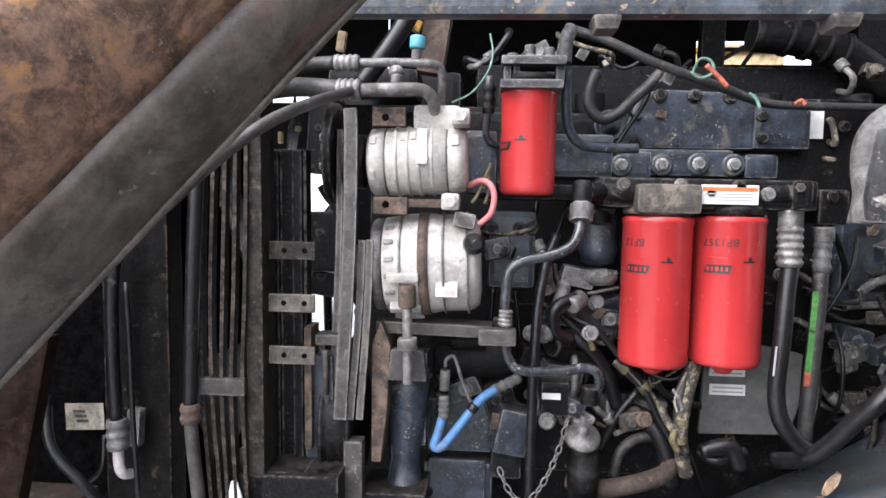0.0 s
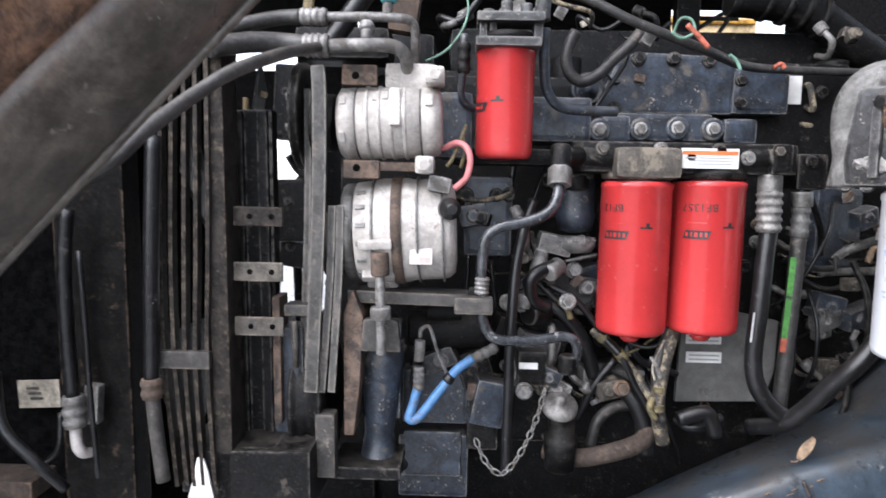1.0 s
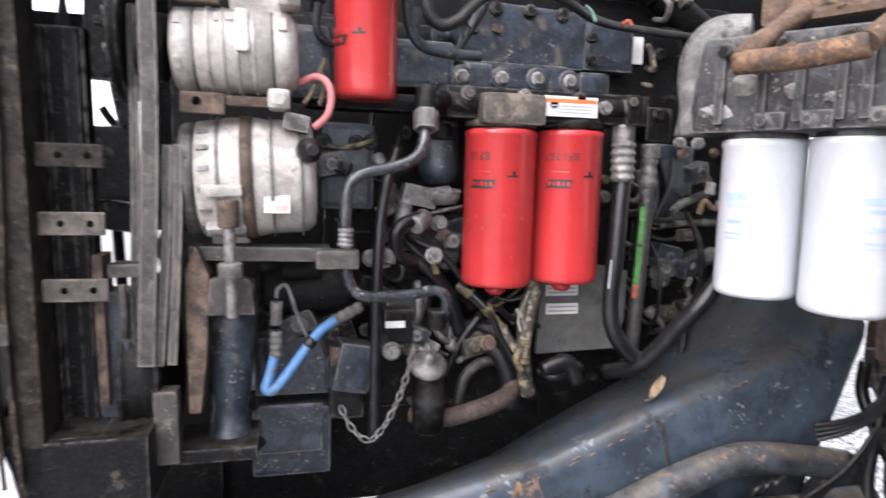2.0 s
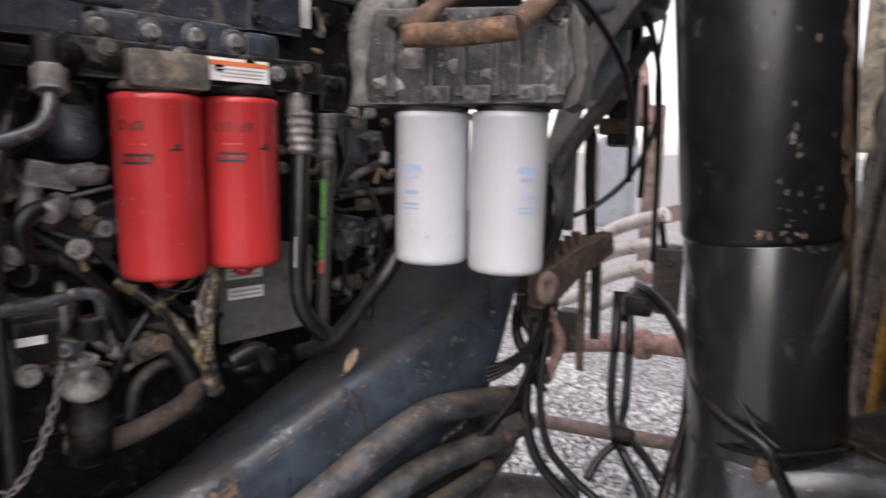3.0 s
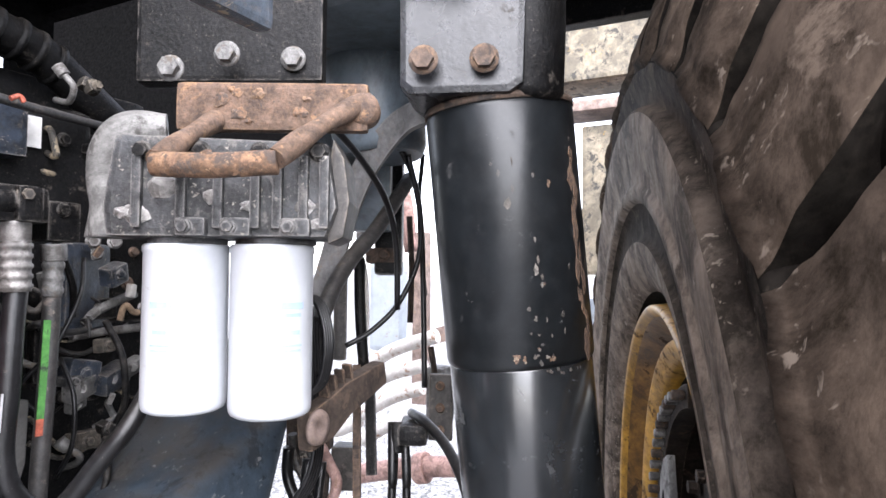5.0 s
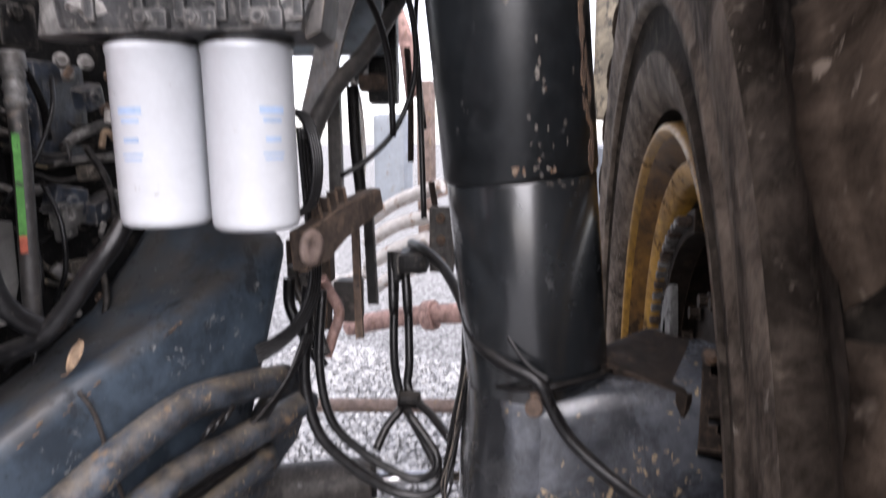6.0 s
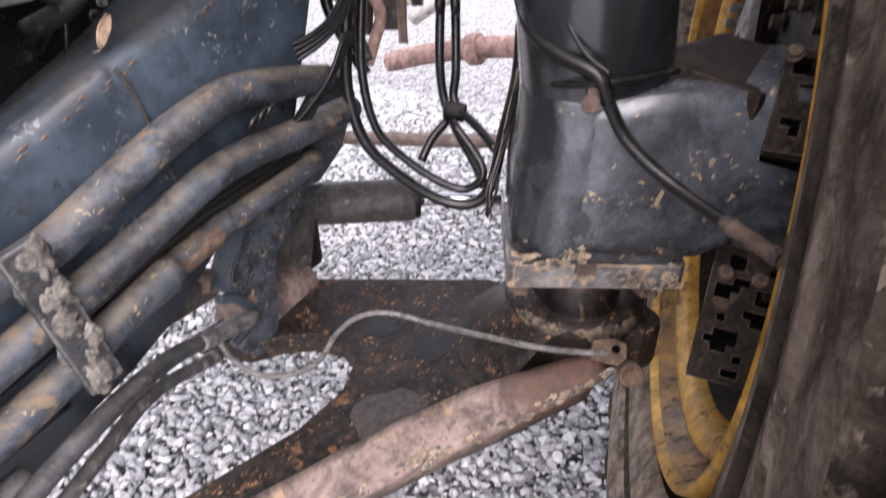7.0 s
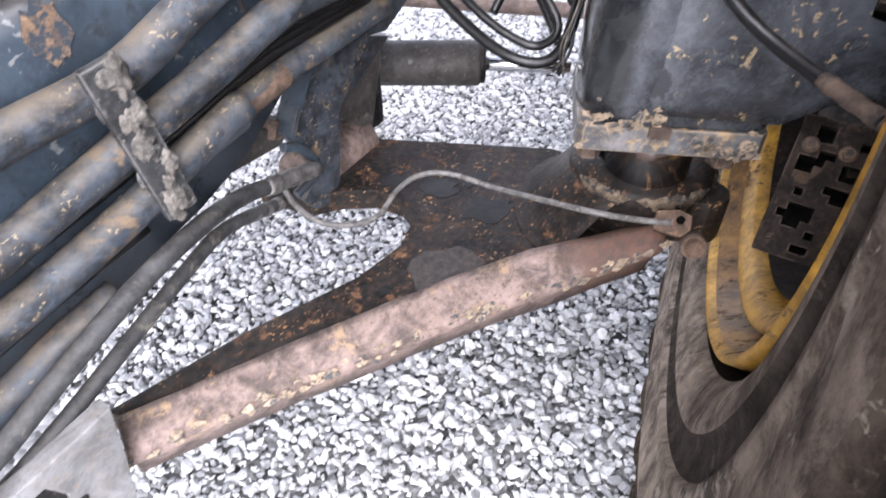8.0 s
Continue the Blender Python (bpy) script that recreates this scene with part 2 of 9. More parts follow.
pink_tube = surface("faded_pink_tube", (0.42, 0.27, 0.24), (0.33, 0.20, 0.17), 20, 0.7, 0, 0.3, (0.20, 0.12, 0.09), 0.2, 12)
tank_blue = surface("pale_blue_tank_paint", (0.42, 0.47, 0.52), (0.36, 0.40, 0.45), 6, 0.5, 0, 0.1, (0.30, 0.26, 0.22), 0.15, 9, mottle=0.08)
old_panel = surface("weathered_machine_panel", (0.24, 0.20, 0.14), (0.16, 0.14, 0.105), 7, 0.7, 0, 0.4, (0.05, 0.047, 0.042), 0.28, 9, mottle=0.4, grit=(0.30, 0.19, 0.06), grit_amount=0.3)
# near-zero black without gloss: shade of recesses and holes put into the colour
core_black = surface("unlit_depth_black", (0.0034, 0.0034, 0.0038), (0.006, 0.0058, 0.0056), 60, 0.95, 0, 0.4, spec=0.0)
edge_brown = surface("scratched_brown_grey_edge", (0.125, 0.108, 0.092), (0.070, 0.060, 0.051), 13, 0.30, 0, 0.35, (0.045, 0.038, 0.033), 0.22, 5, mottle=0.5, grit=(0.20, 0.18, 0.155), grit_amount=0.2)
# near-black rubber: shade in the tread grooves and rim recess put into the colour
tyre_dark = surface("groove_shade_tyre_rubber", (0.010, 0.0085, 0.007), (0.006, 0.005, 0.0045), 15, 0.9, 0, 0.4, (0.03, 0.024, 0.019), 0.12, 9, spec=0.02)
mud = surface("caked_pale_mud", (0.19, 0.172, 0.15), (0.10, 0.09, 0.08), 26, 0.9, 0, 0.8, (0.05, 0.047, 0.043), 0.26, 16, mottle=0.5)
grey_alloy = surface("weathered_grey_alloy", (0.185, 0.18, 0.172), (0.115, 0.112, 0.107), 16, 0.6, 0.0, 0.6, (0.06, 0.056, 0.052), 0.22, 11, worn=(0.30, 0.29, 0.28), wear=0.4, grit=(0.08, 0.075, 0.07), grit_amount=0.25)
socket_black = surface("greasy_black_socket", (0.016, 0.017, 0.020), (0.009, 0.009, 0.010), 12, 0.28, 0, 0.4, (0.05, 0.045, 0.04), 0.10, 12)
flake_tan = surface("flaking_tan_primer", (0.38, 0.29, 0.20), (0.24, 0.18, 0.125), 34, 0.85, 0, 0.8, (0.06, 0.06, 0.062), 0.36, 26)
# rim yellow with grime, browned further to paint in the gutter's shading
yellow_shade_dirt = surface("shaded_grimy_yellow_brown_paint", (0.235, 0.118, 0.020), (0.125, 0.062, 0.014), 8, 0.36, 0, 0.4, (0.045, 0.028, 0.015), 0.24, 9, mottle=0.5, spec=0.35)
bracket_paint = surface("pale_dirty_bracket_paint", (0.20, 0.198, 0.198), (0.145, 0.142, 0.14), 12, 0.6, 0, 0.4, (0.25, 0.165, 0.09), 0.13, 9, mottle=0.35, worn=(0.30, 0.29, 0.28), wear=0.5)
oil_black = surface("wet_black_oil", (0.009, 0.009, 0.009), (0.016, 0.014, 0.013), 20, 0.42, 0, 0.3, spec=0.3)
dark_brown = surface("dark_brown_stained_steel", (0.014, 0.0085, 0.0065), (0.008, 0.0055, 0.0045), 16, 0.85, 0, 0.4, (0.035, 0.021, 0.014), 0.2, 9, spec=0.02)
# paler copy of the frame paint: stronger light on the tower put into the colour
lit_frame_paint = surface("lit_worn_blue_grey_frame_paint", (0.135, 0.165, 0.19), (0.10, 0.122, 0.142), 8, 0.42, 0, 0.3, (0.15, 0.105, 0.075), 0.09, 12, mottle=0.3, worn=(0.19, 0.15, 0.12), wear=0.4)
rust_mid = surface("brown_orange_rust", (0.145, 0.090, 0.060), (0.080, 0.055, 0.043), 26, 0.88, 0, 1.0, (0.26, 0.15, 0.08), 0.17, 15, worn=(0.30, 0.185, 0.105), wear=0.5, grit=(0.05, 0.04, 0.035), grit_amount=0.3)
rust_blotch = surface("rust_blotch_in_paint", (0.26, 0.16, 0.09), (0.15, 0.10, 0.07), 34, 0.85, 0, 0.6, (0.034, 0.044, 0.056), 0.36, 22)
pipe_gloss = surface("chipped_glossy_grey_pipe", (0.040, 0.043, 0.048), (0.024, 0.026, 0.030), 24, 0.22, 0, 0.25, (0.26, 0.255, 0.25), 0.10, 18, coat=0.3)
module_grey = surface("dusty_grey_module_plate", (0.15, 0.148, 0.142), (0.11, 0.108, 0.103), 14, 0.5, 0.1, 0.2, (0.08, 0.075, 0.07), 0.16, 12, mottle=0.2)
loom_worn = surface("worn_taped_loom", (0.035, 0.033, 0.031), (0.018, 0.017, 0.017), 60, 0.6, 0, 0.6, (0.26, 0.21, 0.14), 0.36, 30)
# pale tan with the sunlight put into the base colour
sun_tan = surface("sunlit_tan_machine_paint", (0.62, 0.47, 0.26), (0.50, 0.36, 0.18), 8, 0.6, 0, 0.2, (0.30, 0.24, 0.17), 0.2, 8)
side_black = surface("dirt_streaked_black_panel", (0.004, 0.004, 0.0045), (0.007, 0.0065, 0.006), 30, 0.7, 0, 0.6, (0.055, 0.040, 0.029), 0.13, 14, spec=0.1, worn=(0.10, 0.07, 0.05), wear=0.5)
dark_rust = surface("dark_brown_pitted_rust", (0.062, 0.043, 0.032), (0.036, 0.026, 0.021), 20, 0.85, 0, 1.0, (0.10, 0.070, 0.050), 0.22, 14, worn=(0.20, 0.13, 0.085), wear=0.5)
arm_rust = surface("pale_pinkish_rail_rust", (0.215, 0.158, 0.140), (0.125, 0.090, 0.076), 15, 0.72, 0, 0.9, (0.29, 0.20, 0.125), 0.17, 8, mottle=0.55, worn=(0.36, 0.26, 0.17), wear=0.7, grit=(0.075, 0.052, 0.042), grit_amount=0.45)
mud_film = surface("tan_dust_over_black", (0.085, 0.072, 0.058), (0.030, 0.027, 0.024), 16, 0.7, 0, 0.5, (0.16, 0.135, 0.105), 0.24, 10, mottle=0.6, worn=(0.20, 0.17, 0.14), wear=0.5)
bar_dirt = surface("dirt_caked_dark_bar", (0.011, 0.0095, 0.0085), (0.026, 0.021, 0.018), 40, 0.65, 0, 0.6, (0.085, 0.068, 0.052), 0.18, 26, mottle=0.6, spec=0.2, worn=(0.12, 0.095, 0.072), wear=0.35)
shoulder_rubber = surface("dark_brown_shoulder_rubber", (0.052, 0.040, 0.031), (0.028, 0.022, 0.018), 8, 0.85, 0, 0.9, (0.090, 0.072, 0.056), 0.20, 6, mottle=0.6, spec=0.05, grit=(0.14, 0.115, 0.092), grit_amount=0.4)
band_rubber = surface("dark_sidewall_band_rubber", (0.046, 0.037, 0.030), (0.028, 0.023, 0.019), 12, 0.85, 0, 0.5, (0.085, 0.069, 0.055), 0.17, 7, mottle=0.5, spec=0.03)
dark_seam = surface("dark_rust_weld", (0.050, 0.040, 0.034), (0.028, 0.024, 0.022), 60, 0.6, 0, 0.5)
hose_dust = surface("grey_dust_on_hose_rubber", (0.060, 0.061, 0.064), (0.030, 0.030, 0.032), 20, 0.6, 0, 0.4, (0.14, 0.125, 0.105), 0.18, 10, up_dust=0.5, up_tint=(0.12, 0.112, 0.10), mottle=0.4, spec=0.25)
leaf_dry = surface("dry_leaf", (0.30, 0.215, 0.14), (0.21, 0.14, 0.09), 40, 0.8, 0, 0.4)


def zone_blend(m, n, c, width, a, b_):
    """Second colour, rust or painted shade, that takes over on one side of a bend line, with a ragged border."""
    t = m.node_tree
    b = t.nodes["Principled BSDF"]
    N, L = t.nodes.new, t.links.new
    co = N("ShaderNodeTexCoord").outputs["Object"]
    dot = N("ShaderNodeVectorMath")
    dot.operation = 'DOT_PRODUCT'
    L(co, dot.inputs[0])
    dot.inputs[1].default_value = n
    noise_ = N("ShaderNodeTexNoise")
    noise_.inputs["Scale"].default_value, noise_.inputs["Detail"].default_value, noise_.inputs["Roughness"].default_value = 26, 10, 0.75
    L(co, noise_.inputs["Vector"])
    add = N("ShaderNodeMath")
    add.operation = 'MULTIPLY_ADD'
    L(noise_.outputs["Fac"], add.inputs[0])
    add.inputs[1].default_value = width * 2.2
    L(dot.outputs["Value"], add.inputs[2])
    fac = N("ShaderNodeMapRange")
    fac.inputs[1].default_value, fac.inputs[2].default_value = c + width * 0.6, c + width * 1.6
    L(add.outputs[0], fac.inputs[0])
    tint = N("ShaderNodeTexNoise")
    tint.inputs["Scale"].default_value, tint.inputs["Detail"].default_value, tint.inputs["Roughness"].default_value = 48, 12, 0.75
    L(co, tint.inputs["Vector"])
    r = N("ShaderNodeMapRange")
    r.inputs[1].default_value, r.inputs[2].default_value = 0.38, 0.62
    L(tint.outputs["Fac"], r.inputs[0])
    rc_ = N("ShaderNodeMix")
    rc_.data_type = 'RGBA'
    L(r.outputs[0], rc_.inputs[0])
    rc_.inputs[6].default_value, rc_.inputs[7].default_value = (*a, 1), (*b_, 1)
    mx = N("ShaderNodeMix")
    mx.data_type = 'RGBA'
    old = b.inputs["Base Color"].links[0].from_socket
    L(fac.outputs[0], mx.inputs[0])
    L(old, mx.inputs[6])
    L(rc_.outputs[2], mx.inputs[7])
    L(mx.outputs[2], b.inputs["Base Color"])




def gravel_material():
    m = bpy.data.materials.new("grey_crushed_gravel")
    m.use_nodes = True
    t, b = m.node_tree, m.node_tree.nodes["Principled BSDF"]
    geo = t.nodes.new("ShaderNodeNewGeometry")
    r = t.nodes.new("ShaderNodeValToRGB")
    r.color_ramp.elements[0].color = (0.17, 0.171, 0.173, 1)
    r.color_ramp.elements[1].color = (0.54, 0.538, 0.535, 1)
    e = r.color_ramp.elements.new(0.55)
    e.color = (0.40, 0.401, 0.403, 1)
    e2 = r.color_ramp.elements.new(0.8)
    e2.color = (0.46, 0.452, 0.44, 1)
    t.links.new(geo.outputs["Random Per Island"], r.inputs[0])
    n = t.nodes.new("ShaderNodeTexNoise")
    n.inputs["Scale"].default_value = 90
    co = t.nodes.new("ShaderNodeTexCoord")
    t.links.new(co.outputs["Object"], n.inputs["Vector"])
    mx = t.nodes.new("ShaderNodeMix")
    mx.data_type, mx.blend_type = 'RGBA', 'MULTIPLY'
    mx.inputs[0].default_value = 0.55
    t.links.new(r.outputs[0], mx.inputs[6])
    t.links.new(n.outputs["Fac"], mx.inputs[7])
    gain = t.nodes.new("ShaderNodeMix")
    gain.data_type, gain.blend_type = 'RGBA', 'MULTIPLY'
    gain.inputs[0].default_value = 1
    gain.inputs[7].default_value = (1.5, 1.5, 1.5, 1)
    t.links.new(mx.outputs[2], gain.inputs[6])
    t.links.new(gain.outputs[2], b.inputs["Base Color"])
    b.inputs["Roughness"].default_value = 0.8
    bp = t.nodes.new("ShaderNodeBump")
    bp.inputs["Strength"].default_value, bp.inputs["Distance"].default_value = 0.3, 0.002
    t.links.new(n.outputs["Fac"], bp.inputs["Height"])
    t.links.new(bp.outputs[0], b.inputs["Normal"])
    return m


def ground_material():
    m = bpy.data.materials.new("grey_gravel_bed")
    m.use_nodes = True
    t, b = m.node_tree, m.node_tree.nodes["Principled BSDF"]
    co = t.nodes.new("ShaderNodeTexCoord")
    v = t.nodes.new("ShaderNodeTexVoronoi")
    v.inputs["Scale"].default_value = 42
    t.links.new(co.outputs["Object"], v.inputs["Vector"])
    r = t.nodes.new("ShaderNodeValToRGB")
    r.color_ramp.elements[0].color, r.color_ramp.elements[1].color = (0.05, 0.05, 0.05, 1), (0.36, 0.358, 0.355, 1)
    sep = t.nodes.new("ShaderNodeSeparateColor")
    t.links.new(v.outputs["Color"], sep.inputs[0])
    t.links.new(sep.outputs[0], r.inputs[0])
    t.links.new(r.outputs[0], b.inputs["Base Color"])
    b.inputs["Roughness"].default_value = 0.9
    bp = t.nodes.new("ShaderNodeBump")
    bp.invert = True
    bp.inputs["Strength"].default_value, bp.inputs["Distance"].default_value = 1.0, 0.012
    t.links.new(v.outputs["Distance"], bp.inputs["Height"])
    t.links.new(bp.outputs[0], b.inputs["Normal"])
    return m


gravel_mat, bed_mat = gravel_material(), ground_material()


# ---- mesh tools ----
def V(*a):
    return Vector(a[0] if len(a) == 1 else a)


def frame_of(axis):
    """Rotation that turns z to the axis."""
    return V(axis).normalized().to_track_quat('Z', 'Y').to_matrix()


def box(bm, c, s, rot=None, bev=0.004, taper=(1.0, 1.0)):
    """Bevelled block of size s round c; rot: 3x3 matrix or Euler degrees; taper: scale of the top face."""
    g = bmesh.new()
    bmesh.ops.create_cube(g, size=1)
    for v in g.verts:
        k = taper if v.co.z > 0 else (1, 1)
        v.co = V(v.co.x * s[0] * k[0], v.co.y * s[1] * k[1], v.co.z * s[2])
    b = min(bev, min(s) * 0.45)
    if b > 0:
        bmesh.ops.bevel(g, geom=list(g.edges), offset=b, segments=2, affect='EDGES', profile=0.7)
    if rot is None:
        R = Matrix.Identity(3)
    elif isinstance(rot, Matrix):
        R = rot
    else:
        R = Euler([radians(a) for a in rot]).to_matrix()
    join(bm, g, Matrix.Translation(c) @ R.to_4x4())


def join(bm, g, m):
    vs = {v: bm.verts.new(m @ v.co) for v in g.verts}
    for f in g.faces:
        try:
            nf = bm.faces.new([vs[v] for v in f.verts])
            nf.smooth = f.smooth
        except ValueError:
            pass
    g.free()


def lathe(bm, base, axis, profile, n=28, cap=True):
    """Turned solid: profile of (height along axis, radius)."""
    R, o = frame_of(axis), V(base)
    rings = []
    for h, r in profile:
        if r < 1e-5:
            rings.append([bm.verts.new(o + R @ V(0, 0, h))])
        else:
            rings.append([bm.verts.new(o + R @ V(r * math.cos(2 * math.pi * i / n), r * math.sin(2 * math.pi * i / n), h)) for i in range(n)])
    for a, b in zip(rings, rings[1:]):
        for i in range(n):
            j = (i + 1) % n
            q = [a[i % len(a)], a[j % len(a)], b[j % len(b)], b[i % len(b)]]
            q = list(dict.fromkeys(q))
            if len(q) > 2:
                f = bm.faces.new(q)
                f.smooth = True
    for ring, flip in ((rings[0], True), (rings[-1], False)):
        if len(ring) > 2 and cap:
            bm.faces.new(ring[::-1] if flip else ring)


def can(bm, a, b, r, n=24, bev=0.003, r2=None):
    """Cylinder from a to b with small rounded rims."""
    a, b = V(a), V(b)
    h = (b - a).length
    r2 = r if r2 is None else r2
    e = min(bev, r * 0.4, r2 * 0.4, h * 0.4)
    lathe(bm, a, b - a, [(0, r - e), (e * 0.3, r - e * 0.3), (e, r), (h - e, r2), (h - e * 0.3, r2 - e * 0.3), (h, r2 - e)], n)


def smooth_line(pts, sub=6):
    pts = [V(p) for p in pts]
    if len(pts) == 2:
        return pts
    ext = [2 * pts[0] - pts[1]] + pts + [2 * pts[-1] - pts[-2]]
    out = []
    for i in range(1, len(ext) - 2):
        p0, p1, p2, p3 = ext[i - 1:i + 3]
        for k in range(sub):
            u = k / sub
            out.append(0.5 * ((2 * p1) + (p2 - p0) * u + (2 * p0 - 5 * p1 + 4 * p2 - p3) * u * u + (3 * p1 - p0 - 3 * p2 + p3) * u ** 3))
    return out + [pts[-1]]


def sweep(bm, pts, r, n=10, sub=6, flat=None, up=(0, 0, 1)):
    """Tube through the points; flat=(w, h): rectangular section instead, w across, h along up."""
    line = smooth_line(pts, sub)
    rings, side = [], None
    for i, p in enumerate(line):
        d = (line[min(i + 1, len(line) - 1)] - line[max(i - 1, 0)]).normalized()
        if flat:
            s = d.cross(V(up)).normalized()
            u = s.cross(d).normalized()
            w, h = flat[0] / 2, flat[1] / 2
            ring = [p + s * w + u * h, p - s * w + u * h, p - s * w - u * h, p + s * w - u * h]
        else:
            if side is None:
                side = d.orthogonal().normalized()
            side = (side - d * side.dot(d)).normalized()
            u = d.cross(side)
            rr = r(i / (len(line) - 1)) if callable(r) else r
            ring = [p + (side * math.cos(2 * math.pi * k / n) + u * math.sin(2 * math.pi * k / n)) * rr for k in range(n)]
        rings.append([bm.verts.new(q) for q in ring])
    for a, b in zip(rings, rings[1:]):
        for k in range(len(a)):
            f = bm.faces.new([a[k], a[(k + 1) % len(a)], b[(k + 1) % len(a)], b[k]])
            f.smooth = not flat
    bm.faces.new(rings[0][::-1])
    bm.faces.new(rings[-1])


def slab(bm, poly, depth, m, bev=0.003):
    """Polygon (u, v) extruded by depth along its normal, placed by the matrix m (u, v, normal)."""
    g = bmesh.new()
    vs = [g.verts.new((u, v, 0)) for u, v in poly]
    f = g.faces.new(vs)
    r = bmesh.ops.extrude_face_region(g, geom=[f])
    for e in r["geom"]:
        if isinstance(e, bmesh.types.BMVert):
            e.co.z += depth
    bmesh.ops.recalc_face_normals(g, faces=list(g.faces))
    if bev:
        hard = [e for e in g.edges if len(e.link_faces) == 2 and e.calc_face_angle(0) > 0.6]
        bmesh.ops.bevel(g, geom=hard, offset=bev, segments=2, affect='EDGES', profile=0.7)
    join(bm, g, m)


def basis(o, u, v):
    """Matrix with columns u, v, u x v at o."""
    u, v = V(u).normalized(), V(v)
    w = u.cross(v).normalized()
    v = w.cross(u)
    return Matrix.Translation(o) @ Matrix((u, v, w)).transposed().to_4x4()


FRONT = lambda o: basis(o, (1, 0, 0), (0, 0, 1))  # u = +x, v = up, normal = -y (towards the wheel side)


def hexbolt(bm, c, axis, r=0.011, h=0.009, washer=True):
    if washer:
        lathe(bm, c, axis, [(0, r * 1.35), (0.002, r * 1.35), (0.002, r * 0.9)], 16)
    R = frame_of(axis)
    pts = [V(c) + R @ V(r * math.cos(k * math.pi / 3), r * math.sin(k * math.pi / 3), 0) for k in range(6)]
    lo = [bm.verts.new(p) for p in pts]
    hi = [bm.verts.new(p + V(axis).normalized() * h) for p in pts]
    for k in range(6):
        bm.faces.new([lo[k], lo[(k + 1) % 6], hi[(k + 1) % 6], hi[k]])
    bm.faces.new(hi)


def mesh_from(name, bm, mat):
    bmesh.ops.recalc_face_normals(bm, faces=list(bm.faces))
    me = bpy.data.meshes.new(name)
    bm.to_mesh(me)
    bm.free()
    me.materials.append(mat)
    return me


def part(name, bm, mat, parent, label=""):
    ob = new(name, mesh_from(name, bm, mat))
    if parent is not None:
        ob.parent = parent
        ob.matrix_parent_inverse = parent.matrix_basis.inverted()
    return tagged(ob, label)


def thing(name, at, label, category, group="", kind=""):
    ob = new(name)
    ob.empty_display_size = 0.05
    ob.location = at
    return tagged(ob, label, category, group, kind)


def solid(name, bm, mat, label, category, group="", kind=""):
    return tagged(new(name, mesh_from(name, bm, mat)), label, category, group, kind)


def made(fn, *a, **k):
    bm = bmesh.new()
    fn(bm, *a, **k)
    return bm


def writing(text, size, mat, m, parent, name="lettering"):
    """Flat lettering as a mesh, placed by m (x along the line, y up)."""
    cu = bpy.data.curves.new(name, 'FONT')
    cu.body, cu.size, cu.extrude = text, size, 0.0003
    cu.align_x = 'CENTER'
    tmp = bpy.data.objects.new("tmp", cu)
    scene.collection.objects.link(tmp)
    me = bpy.data.meshes.new_from_object(tmp.evaluated_get(bpy.context.evaluated_depsgraph_get()))
    bpy.data.objects.remove(tmp)
    bpy.data.curves.remove(cu)
    me.materials.append(mat)
    me.transform(m)
    ob = new(name, me)
    ob.parent = parent
    ob.matrix_parent_inverse = parent.matrix_basis.inverted()
    return ob


def bar_on_can(bm, axis_at, r, ang, z, w, h, lift=0.0008, slant=0.0):
    """Thin curved patch on a vertical cylinder: centre angle, height z, width and height."""
    k = max(2, int(w / 0.008) + 1)
    rows = []
    for i in range(k + 1):
        for zz in (z - h / 2, z + h / 2):
            a = ang + ((i / k - 0.5) * w + slant * (zz - z)) / r
            rows.append(bm.verts.new(V(axis_at[0] + (r + lift) * math.cos(a), axis_at[1] + (r + lift) * math.sin(a), zz)))
    for i in range(k):
        bm.faces.new([rows[2 * i], rows[2 * i + 2], rows[2 * i + 3], rows[2 * i + 1]])


# ---- ground ----
bm = bmesh.new()
bmesh.ops.create_grid(bm, x_segments=2, y_segments=2, size=400)
ground = solid("ground", bm, bed_mat, "grey crushed gravel yard reaching to the horizon", "ground", kind="structure")
ground.location = (0, 0, -0.012)


